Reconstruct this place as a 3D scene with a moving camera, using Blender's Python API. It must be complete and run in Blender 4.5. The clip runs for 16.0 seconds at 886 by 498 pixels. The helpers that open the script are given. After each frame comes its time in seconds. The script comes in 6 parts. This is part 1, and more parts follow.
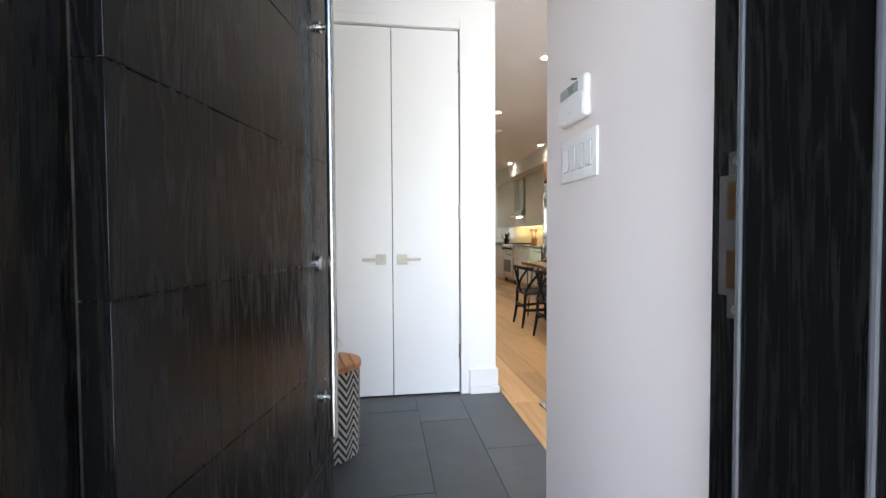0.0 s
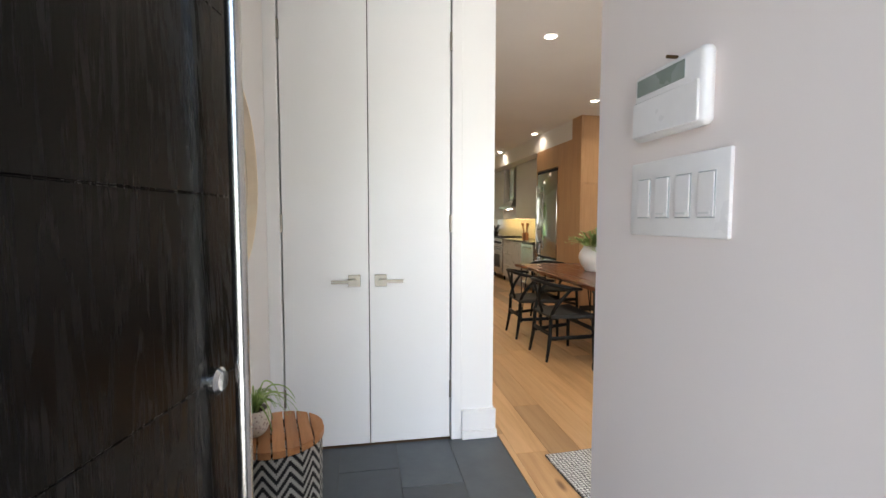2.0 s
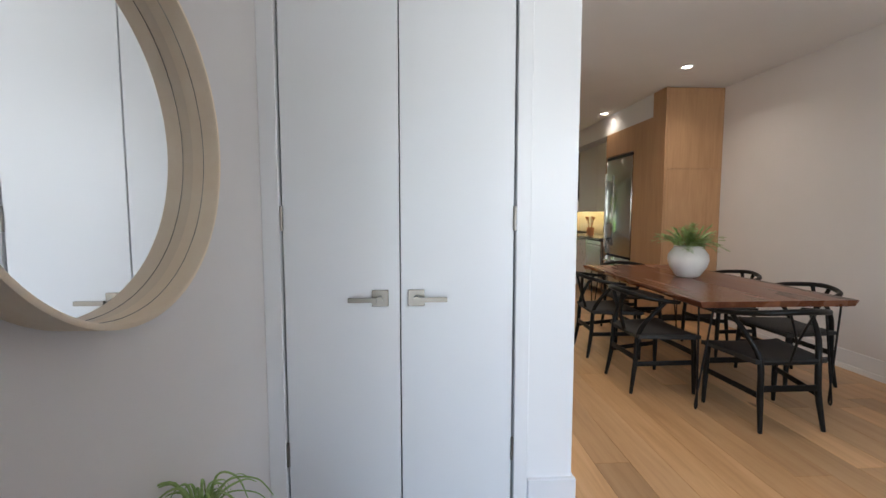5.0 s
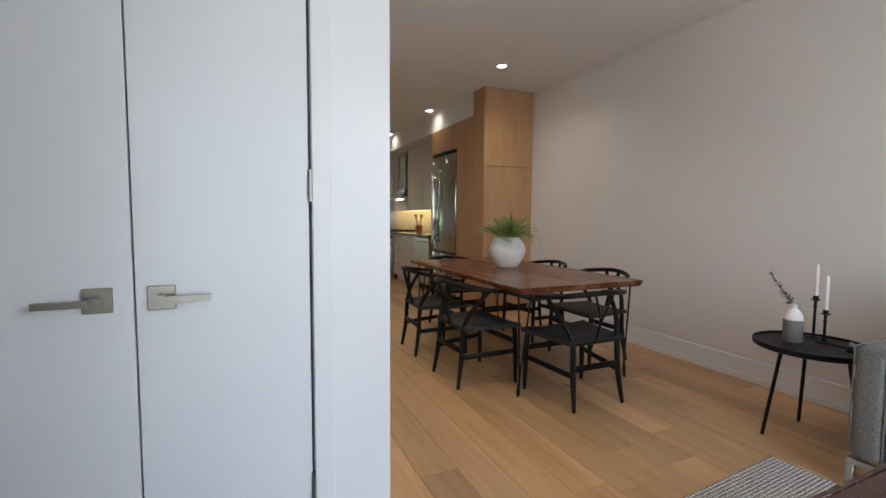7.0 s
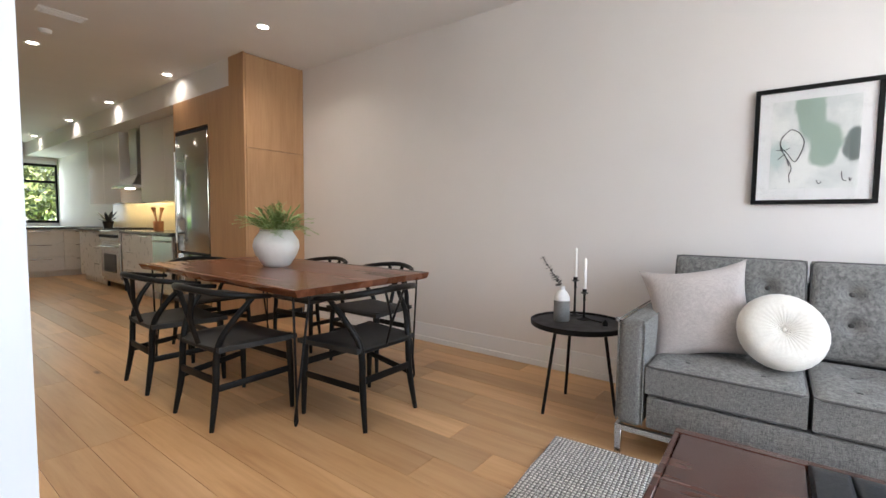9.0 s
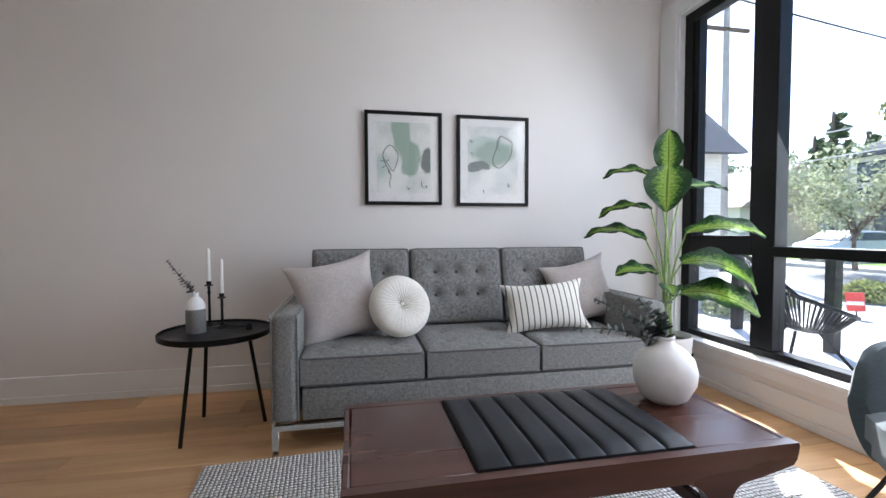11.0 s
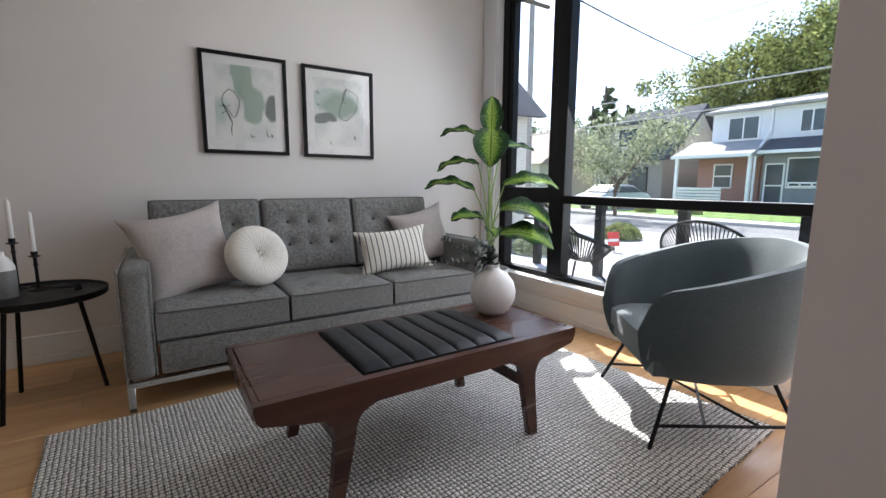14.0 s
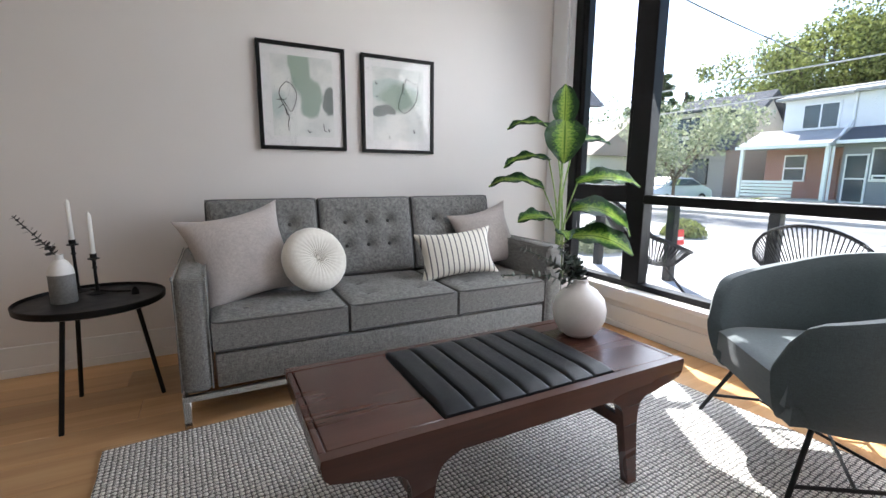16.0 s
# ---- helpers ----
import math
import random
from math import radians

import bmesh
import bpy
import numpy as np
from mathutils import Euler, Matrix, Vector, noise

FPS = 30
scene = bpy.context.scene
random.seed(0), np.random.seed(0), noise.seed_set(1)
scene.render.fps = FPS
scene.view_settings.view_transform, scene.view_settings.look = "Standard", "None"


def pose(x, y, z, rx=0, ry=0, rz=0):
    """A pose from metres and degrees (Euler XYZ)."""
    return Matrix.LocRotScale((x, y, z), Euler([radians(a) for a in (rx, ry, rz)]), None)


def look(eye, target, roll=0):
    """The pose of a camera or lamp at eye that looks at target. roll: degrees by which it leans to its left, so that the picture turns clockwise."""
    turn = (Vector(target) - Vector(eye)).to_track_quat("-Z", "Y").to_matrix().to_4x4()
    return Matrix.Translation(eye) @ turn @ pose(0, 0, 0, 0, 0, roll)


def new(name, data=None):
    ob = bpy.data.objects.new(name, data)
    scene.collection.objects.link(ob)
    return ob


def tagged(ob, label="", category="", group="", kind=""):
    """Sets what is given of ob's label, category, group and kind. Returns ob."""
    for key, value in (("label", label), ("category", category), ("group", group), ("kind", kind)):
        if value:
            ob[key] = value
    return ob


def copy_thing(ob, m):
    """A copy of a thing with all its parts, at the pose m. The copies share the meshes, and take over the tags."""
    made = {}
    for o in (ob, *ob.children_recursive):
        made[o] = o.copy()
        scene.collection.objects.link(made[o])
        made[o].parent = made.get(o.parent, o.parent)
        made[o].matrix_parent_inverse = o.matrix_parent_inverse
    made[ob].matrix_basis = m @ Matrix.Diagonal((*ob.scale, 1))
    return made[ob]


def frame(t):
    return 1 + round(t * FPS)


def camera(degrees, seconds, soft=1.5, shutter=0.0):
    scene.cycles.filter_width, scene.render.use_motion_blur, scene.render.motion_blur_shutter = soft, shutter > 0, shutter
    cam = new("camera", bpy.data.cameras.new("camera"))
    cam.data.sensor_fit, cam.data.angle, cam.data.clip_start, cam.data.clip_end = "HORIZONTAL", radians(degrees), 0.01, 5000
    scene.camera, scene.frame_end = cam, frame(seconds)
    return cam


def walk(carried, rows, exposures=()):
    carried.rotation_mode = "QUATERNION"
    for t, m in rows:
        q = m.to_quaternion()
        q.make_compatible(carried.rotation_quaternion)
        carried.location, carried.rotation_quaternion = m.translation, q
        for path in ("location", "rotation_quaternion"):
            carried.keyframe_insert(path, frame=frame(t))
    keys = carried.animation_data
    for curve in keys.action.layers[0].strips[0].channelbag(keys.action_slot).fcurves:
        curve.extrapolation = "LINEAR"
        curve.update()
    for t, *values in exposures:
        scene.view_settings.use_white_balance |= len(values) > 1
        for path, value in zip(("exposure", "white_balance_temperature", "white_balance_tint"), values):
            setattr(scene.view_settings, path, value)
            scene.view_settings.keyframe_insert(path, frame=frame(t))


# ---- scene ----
cam = camera(89.9, 16.0)

PATH = [
    (0, (0.398, -3.112, 1.136), (0.675, -1.133, 1.074), -0.3),
    (0.5, (0.442, -2.948, 1.201), (0.755, -0.974, 1.123), 0.0),
    (1, (0.455, -2.828, 1.252), (0.787, -0.859, 1.154), -0.1),
    (1.5, (0.454, -2.692, 1.287), (0.795, -0.725, 1.169), 0.2),
    (2, (0.463, -2.554, 1.318), (0.805, -0.588, 1.186), 0.1),
    (2.5, (0.496, -2.385, 1.352), (0.829, -0.418, 1.217), 0.1),
    (3, (0.534, -2.257, 1.379), (0.788, -0.278, 1.243), -0.0),
    (3.5, (0.537, -2.147, 1.391), (0.655, -0.156, 1.251), -0.1),
    (3.7, (0.537, -2.089, 1.39), (0.608, -0.096, 1.243), -0.1),
    (5.8, (0.612, -1.708, 1.244), (0.848, 0.271, 1.081), 0.2),
    (6, (0.641, -1.679, 1.226), (0.974, 0.287, 1.072), 0.0),
    (6.5, (0.697, -1.585, 1.213), (1.262, 0.328, 1.065), 0.1),
    (7, (0.758, -1.459, 1.2), (1.577, 0.36, 1.058), 0.4),
    (7.5, (0.818, -1.3, 1.177), (1.875, 0.392, 1.038), 0.5),
    (8, (0.872, -1.204, 1.165), (2.1, 0.369, 1.027), 0.5),
    (8.5, (0.954, -1.112, 1.131), (2.347, 0.318, 1.002), 0.7),
    (9, (1.037, -1.038, 1.111), (2.63, 0.165, 0.982), 0.6),
    (9.5, (1.091, -0.989, 1.09), (2.907, -0.159, 0.966), 0.6),
    (10, (1.127, -0.927, 1.08), (3.087, -0.554, 0.955), 0.5),
    (10.2, (1.15, -0.922, 1.04), (3.137, -0.719, 0.94), 0.4),
    (12.3, (0.918, -0.659, 1.036), (2.679, -1.585, 0.831), 0.2),
    (12.5, (0.903, -0.647, 1.03), (2.642, -1.611, 0.81), 0.3),
    (13, (0.886, -0.624, 1.028), (2.586, -1.647, 0.779), 0.4),
    (13.5, (0.887, -0.617, 1.032), (2.565, -1.67, 0.76), 0.3),
    (14, (0.895, -0.624, 1.033), (2.56, -1.692, 0.74), 0.3),
    (14.5, (0.935, -0.633, 1.036), (2.594, -1.706, 0.727), 0.3),
    (15, (1.005, -0.637, 1.045), (2.66, -1.712, 0.726), 0.3),
    (15.5, (1.081, -0.62, 1.059), (2.757, -1.662, 0.732), 0.3),
    (16, (1.181, -0.628, 1.073), (2.936, -1.528, 0.741), 0.4),
]
walk(cam, [(t, look(eye, target, roll)) for t, eye, target, roll in PATH],
     [(0, 2.65, 6300, 10), (1.0, 2.5, 6500, 10), (2.2, 2.35, 6700, 10), (3.2, 2.1, 6050, 10), (5.8, 2.1, 6050, 10), (7.5, 1.86, 6050, 10), (8.5, 2.2, 6050, 10), (9.5, 2.6, 5900, 10), (10.2, 2.4, 5750, 10), (12.3, 1.2, 5850, 10), (13.8, 1.35, 6050, 10), (16, 1.75, 6050, 10)])

# ---- world, sun, window light ----
world = bpy.data.worlds.new("sky")
scene.world = world
world.use_nodes = True
wn = world.node_tree
sky = wn.nodes.new("ShaderNodeTexSky")
sky.sky_type, sky.sun_disc = "NISHITA", False
sky.sun_elevation, sky.sun_rotation = radians(47), radians(121)
wn.links.new(sky.outputs[0], wn.nodes["Background"].inputs[0])
wn.nodes["Background"].inputs[1].default_value = 0.15
sun = new("sun", bpy.data.lights.new("sun", "SUN"))
sun.data.energy, sun.data.angle, sun.data.color = 5.0, radians(0.5), (1, 0.95, 0.87)
sun.matrix_world = look((58.5, -35.0, 73.0), (0, 0, 0))


def area(name, w, h, watts, m, color=(1, 1, 1)):
    lamp = new(name, bpy.data.lights.new(name, "AREA"))
    lamp.data.shape, lamp.data.size, lamp.data.size_y = "RECTANGLE", w, h
    lamp.data.energy, lamp.data.color, lamp.matrix_world = watts, color, m
    return lamp


# Added area lamps, no fixtures: sky fill through window, front doorway and rear window.
area("window_light", 1.9, 2.1, 17, look((2.45, -3.33, 1.45), (2.35, -1.2, 0.2)), (1.0, 0.99, 0.96))
area("entry_sky_fill", 1.4, 2.2, 3.6, look((0.1, -3.5, 1.3), (0.55, -0.3, 1.2)), (0.80, 0.90, 1.0))
area("rear_window_light", 1.3, 1.3, 2.5, look((3.4, 12.85, 1.65), (3.4, 0, 1.2)), (0.95, 1.0, 0.95))


# ---- materials ----
def socket(node, *names):
    for n in names:
        if n in node.inputs:
            return node.inputs[n]


class Mat:
    """A node material with short ways to add noise, ramps and bumps."""

    def __init__(self, name, color=(0.8, 0.8, 0.8), rough=0.5, metal=0.0):
        self.m = bpy.data.materials.new(name)
        self.m.use_nodes = True
        self.t = self.m.node_tree
        self.b = self.t.nodes["Principled BSDF"]
        self.b.inputs["Base Color"].default_value = (*color, 1)
        self.b.inputs["Roughness"].default_value = rough
        self.b.inputs["Metallic"].default_value = metal
        self.co = None

    def add(self, kind, **values):
        n = self.t.nodes.new(kind)
        for k, v in values.items():
            n.inputs[k.replace("_", " ")].default_value = v
        return n

    def link(self, a, b):
        self.t.links.new(a, b)

    def coords(self, scale=(1, 1, 1), random_shift=False, space="Object"):
        c = self.add("ShaderNodeTexCoord")
        mp = self.add("ShaderNodeMapping")
        mp.inputs["Scale"].default_value = scale
        self.link(c.outputs[space], mp.inputs["Vector"])
        if random_shift:
            info = self.add("ShaderNodeObjectInfo")
            mul = self.add("ShaderNodeVectorMath")
            mul.operation = "SCALE"
            mul.inputs[0].default_value = (37.0, 53.0, 11.0)
            self.link(info.outputs["Random"], mul.inputs["Scale"])
            self.link(mul.outputs[0], mp.inputs["Location"])
        return mp.outputs[0]

    def noise(self, vec, scale, detail=4, rough=0.55, distort=0.0):
        n = self.add("ShaderNodeTexNoise", Scale=scale, Detail=detail, Roughness=rough, Distortion=distort)
        self.link(vec, n.inputs["Vector"])
        return n.outputs["Fac"]

    def ramp(self, fac, *stops):
        r = self.add("ShaderNodeValToRGB")
        e = r.color_ramp.elements
        while len(e) < len(stops):
            e.new(0.5)
        for el, (p, c) in zip(e, stops):
            el.position, el.color = p, (*c, 1)
        self.link(fac, r.inputs["Fac"])
        return r.outputs["Color"]

    def mix(self, a, b, fac=0.5, mode="MIX"):
        n = self.t.nodes.new("ShaderNodeMix")
        n.data_type, n.blend_type = "RGBA", mode
        for src, i in ((fac, 0), (a, 6), (b, 7)):
            if isinstance(src, (float, int)):
                n.inputs[i].default_value = src
            elif isinstance(src, tuple):
                n.inputs[i].default_value = (*src, 1)
            else:
                self.link(src, n.inputs[i])
        return n.outputs[2]

    def color(self, out):
        self.link(out, self.b.inputs["Base Color"])
        return self

    def rough(self, out):
        self.link(out, self.b.inputs["Roughness"])
        return self

    def bump(self, fac, strength=0.2, dist=0.002):
        n = self.add("ShaderNodeBump", Strength=strength, Distance=dist)
        self.link(fac, n.inputs["Height"])
        if self.b.inputs["Normal"].links:
            self.link(self.b.inputs["Normal"].links[0].from_socket, n.inputs["Normal"])
        self.link(n.outputs[0], self.b.inputs["Normal"])
        return self

    def set(self, **values):
        for k, v in values.items():
            self.b.inputs[k.replace("_", " ")].default_value = v
        return self


def grey(v):
    return (v, v, v)


def paint(name, c, rough=0.55, bump=0.06, wear=0.03):
    m = Mat(name, c, rough)
    v = m.coords()
    big = m.noise(v, 0.9, 3)
    lo, hi = tuple(x * (1 - wear) for x in c), tuple(min(1, x * (1 + wear)) for x in c)
    m.color(m.ramp(big, (0.3, lo), (0.7, hi)))
    m.bump(m.noise(v, 260, 2), bump, 0.001)
    m.rough(m.ramp(m.noise(v, 3.0, 3), (0.3, grey(rough - 0.05)), (0.7, grey(rough + 0.06))))
    return m.m


def wood(name, dark, mid, light, axis=1, rough=0.4, scale=1.0, shift=True, tint=0.0, knots=False, bump=0.12):
    """Straight-grained wood; axis: the way of the grain in object space."""
    m = Mat(name, mid, rough)
    s = [26 * scale] * 3
    s[axis] = 1.6 * scale
    v = m.coords(tuple(s), shift)
    fine = m.noise(v, 1.0, 6, 0.65, 0.4)
    s2 = [4.0 * scale] * 3
    s2[axis] = 0.5 * scale
    v2 = m.coords(tuple(s2), shift)
    broad = m.noise(v2, 1.0, 3, 0.5, 1.2)
    c = m.mix(m.ramp(fine, (0.28, dark), (0.5, mid), (0.75, light)), m.ramp(broad, (0.3, dark), (0.7, light)), 0.4)
    if tint:
        info = m.add("ShaderNodeObjectInfo")
        t = m.ramp(info.outputs["Random"], (0.0, grey(1 - tint)), (0.5, (1.0, 0.96, 0.92)), (1.0, (1 + tint, 1 + tint * 0.95, 1 + tint * 0.85)))
        c = m.mix(c, t, 1.0, "MULTIPLY")
    if knots:
        vo = m.add("ShaderNodeTexVoronoi", Scale=1.0)
        s3 = [3.2] * 3
        s3[axis] = 1.1
        m.link(m.coords(tuple(s3), shift), vo.inputs["Vector"])
        c = m.mix(c, m.ramp(vo.outputs["Distance"], (0.03, (0.14, 0.07, 0.03)), (0.075, (1, 1, 1))), 0.75, "MULTIPLY")
    m.color(c)
    m.bump(fine, bump, 0.001)
    m.rough(m.ramp(broad, (0.2, grey(rough - 0.06)), (0.8, grey(rough + 0.08))))
    return m.m


def cloth(name, a, b, thread=420, rough=0.92, bump=0.5, sheen=0.15, streak=1.0):
    m = Mat(name, a, rough)
    v = m.coords()
    va, vb = m.coords((1, 1, 0.12)), m.coords((0.12, 0.12, 1))
    n1, n2 = m.noise(va, thread, 3, 0.7), m.noise(vb, thread, 3, 0.7)
    weave = m.mix(n1, n2, 0.5)
    c = m.ramp(weave, (0.40, b), (0.60, a))
    m.color(m.mix(c, m.ramp(m.noise(v, 5, 3), (0.3, grey(0.9)), (0.7, grey(1.08))), streak, "MULTIPLY"))
    m.bump(weave, bump, 0.0015)
    m.set(Sheen_Weight=sheen)
    return m.m


def plain(name, c, rough=0.5, metal=0.0, vary=0.06, bump=0.0, scale=30):
    m = Mat(name, c, rough, metal)
    v = m.coords()
    n = m.noise(v, scale, 4)
    m.color(m.ramp(n, (0.3, tuple(x * (1 - vary) for x in c)), (0.7, tuple(min(1, x * (1 + vary)) for x in c))))
    m.rough(m.ramp(m.noise(v, scale * 0.4, 3), (0.3, grey(max(0.02, rough - 0.05))), (0.7, grey(min(1, rough + 0.06)))))
    if bump:
        m.bump(n, bump, 0.002)
    return m.m


def glass(name, tint=(1, 1, 1), rough=0.0):
    m = Mat(name)
    g = m.add("ShaderNodeBsdfTransparent")
    g.inputs[0].default_value = (*tint, 1)
    s = m.add("ShaderNodeBsdfGlossy", Roughness=rough)
    lw = m.add("ShaderNodeLayerWeight", Blend=0.5)
    f = m.add("ShaderNodeValToRGB")
    for el, (p, v) in zip((f.color_ramp.elements[0], f.color_ramp.elements[1], f.color_ramp.elements.new(0.6)), ((0.0, 0.03), (1.0, 0.9), (0.6, 0.07))):
        el.position, el.color = p, (v, v, v, 1)
    m.link(lw.outputs["Facing"], f.inputs[0])
    mx = m.add("ShaderNodeMixShader")
    m.link(f.outputs[0], mx.inputs[0])
    m.link(g.outputs[0], mx.inputs[1])
    m.link(s.outputs[0], mx.inputs[2])
    m.link(mx.outputs[0], m.t.nodes["Material Output"].inputs["Surface"])
    return m.m


def glow(name, c, strength):
    m = Mat(name, (0.9, 0.9, 0.9), 0.4)
    m.set(Emission_Color=(*c, 1), Emission_Strength=strength)
    return m.m


WALL = paint("wall_paint", (0.77, 0.735, 0.71), 0.6)
# Stub wall only: pinkish bounce light put into the paint colour.
BOUNCEWALL = paint("bounce_tinted_wall_paint", (0.82, 0.715, 0.675), 0.6)
CEIL = paint("ceiling_paint", (0.78, 0.765, 0.745), 0.75)
TRIM = paint("trim_paint", (0.80, 0.80, 0.80), 0.35, 0.03, 0.015)
CLOSET = paint("closet_paint", (0.80, 0.805, 0.81), 0.33, 0.03, 0.015)
PLASTIC = plain("white_plastic", (0.80, 0.79, 0.78), 0.3, 0, 0.02)
# Near-black colour painted in where gaps and recesses lie in shade.
SLOT = plain("shadow_gap", (0.02, 0.02, 0.02), 0.8)
NICKEL = plain("satin_nickel", (0.36, 0.33, 0.29), 0.36, 1.0, 0.05)
STEEL = Mat("brushed_steel", (0.62, 0.61, 0.59), 0.26, 1.0)
STEEL.bump(STEEL.noise(STEEL.coords((2, 2, 220)), 1.0, 3), 0.03, 0.001)
STEEL = STEEL.m
FRIDGE = Mat("polished_steel", (0.50, 0.49, 0.46), 0.13, 1.0)
FRIDGE.bump(FRIDGE.noise(FRIDGE.coords((2, 2, 220)), 1.0, 3), 0.02, 0.001)
FRIDGE = FRIDGE.m
BLACKMETAL = plain("black_metal", (0.010, 0.010, 0.011), 0.42, 0, 0.15)
ALU = plain("black_window_frame", (0.007, 0.007, 0.008), 0.42, 0, 0.15)
OAK = wood("oak_floor", (0.40, 0.215, 0.09), (0.56, 0.34, 0.16), (0.67, 0.44, 0.235), 1, 0.33, 0.8, True, 0.22, True, 0.06)
VENEER = wood("oak_veneer", (0.37, 0.20, 0.095), (0.45, 0.26, 0.13), (0.52, 0.315, 0.165), 2, 0.42, 1.6, False, 0.0)
WALNUT = wood("walnut_slab", (0.06, 0.02, 0.010), (0.15, 0.052, 0.026), (0.27, 0.115, 0.058), 1, 0.27, 0.75, True, 0.16)
MAHOG = wood("dark_walnut", (0.028, 0.010, 0.007), (0.066, 0.024, 0.016), (0.115, 0.045, 0.030), 1, 0.26, 1.0, False, 0.0, False, 0.2)
ACACIA = wood("acacia_slats", (0.28, 0.11, 0.035), (0.46, 0.20, 0.075), (0.58, 0.29, 0.12), 1, 0.45, 1.4, True, 0.2)
BIRCH = wood("birch_ply", (0.82, 0.67, 0.48), (0.87, 0.73, 0.55), (0.90, 0.79, 0.62), 1, 0.5, 0.6, False)
LACQUER = plain("black_lacquer", (0.007, 0.007, 0.007), 0.38, 0, 0.2, 0.05, 60)
CORD = Mat("black_paper_cord", (0.02, 0.02, 0.02), 0.6)
CORD.bump(CORD.noise(CORD.coords((1, 140, 1)), 1.0, 2), 0.6, 0.003)
CORD = CORD.m
TWEED = cloth("grey_tweed", (0.285, 0.283, 0.270), (0.095, 0.094, 0.091), 440, 0.95, 0.4, 0.05, 0.25)
PIPING = cloth("piping", (0.10, 0.099, 0.096), (0.05, 0.049, 0.048), 400)
LINEN = cloth("greige_linen", (0.52, 0.475, 0.45), (0.40, 0.36, 0.34), 520, 0.95, 0.3)
VELVET = cloth("cream_velvet", (0.78, 0.75, 0.68), (0.68, 0.64, 0.57), 300, 0.9, 0.25, 0.5)
TEAL = cloth("blue_grey_fabric", (0.066, 0.092, 0.102), (0.043, 0.061, 0.069), 480, 0.85, 0.25, 0.35)
LEATHER = plain("black_leather", (0.022, 0.025, 0.029), 0.40, 0, 0.2, 0.25, 220)
WARMPLASTIC = plain("warm_white_plastic", (0.80, 0.745, 0.72), 0.3, 0, 0.02)
DARKSTEEL = plain("dark_steel", (0.16, 0.15, 0.145), 0.45, 0.8, 0.1)
BRASS = plain("worn_brass", (0.20, 0.12, 0.06), 0.4, 1.0, 0.2)
RUBBER = plain("grey_rubber", (0.05, 0.05, 0.055), 0.4, 0, 0.1)
CERAMIC = plain("white_ceramic", (0.80, 0.79, 0.77), 0.45, 0, 0.03, 0.05, 40)
CONCRETE_V = plain("grey_stoneware", (0.22, 0.22, 0.215), 0.7, 0, 0.15, 0.2, 120)
WAX = plain("white_wax", (0.82, 0.80, 0.76), 0.4, 0, 0.02)
SOIL = plain("soil", (0.03, 0.02, 0.014), 0.95, 0, 0.4, 0.8, 60)
MIRROR = Mat("mirror", (0.9, 0.9, 0.9), 0.01, 1.0).m
PANE = glass("clear_glass")


def slate_material():
    m = Mat("slate_tile", (0.06, 0.07, 0.08), 0.5)
    v = m.coords((1, 1, 1), True)
    n = m.noise(v, 5, 6, 0.65)
    info = m.add("ShaderNodeObjectInfo")
    c = m.ramp(n, (0.3, (0.045, 0.055, 0.064)), (0.55, (0.07, 0.082, 0.092)), (0.8, (0.10, 0.112, 0.12)))
    m.color(m.mix(c, m.ramp(info.outputs["Random"], (0, grey(0.8)), (1, grey(1.2))), 1.0, "MULTIPLY"))
    m.bump(m.noise(v, 28, 6, 0.7), 0.35, 0.003)
    m.rough(m.ramp(n, (0.3, grey(0.42)), (0.8, grey(0.62))))
    return m.m


def blackoak_material():
    """Black-stained door with an open, cathedral-shaped grain."""
    m = Mat("black_stained_oak", (0.02, 0.02, 0.02), 0.3)
    figure = m.noise(m.coords((9, 9, 0.9)), 1.0, 2, 0.5, 1.8)
    rings = m.add("ShaderNodeMath")
    rings.operation = "MULTIPLY"
    rings.inputs[1].default_value = 9.0
    m.link(figure, rings.inputs[0])
    saw = m.add("ShaderNodeMath")
    saw.operation = "PINGPONG"
    saw.inputs[1].default_value = 0.5
    m.link(rings.outputs[0], saw.inputs[0])
    fine = m.noise(m.coords((260, 260, 9)), 1.0, 4, 0.7)
    g = m.mix(saw.outputs[0], fine, 0.62)
    m.color(m.ramp(g, (0.36, (0.004, 0.004, 0.004)), (0.52, (0.007, 0.007, 0.007)), (0.66, (0.015, 0.0148, 0.0145))))
    m.rough(m.ramp(g, (0.36, grey(0.20)), (0.62, grey(0.42))))
    m.bump(g, 0.30, 0.001)
    m.set(Specular_IOR_Level=0.24)
    return m.m


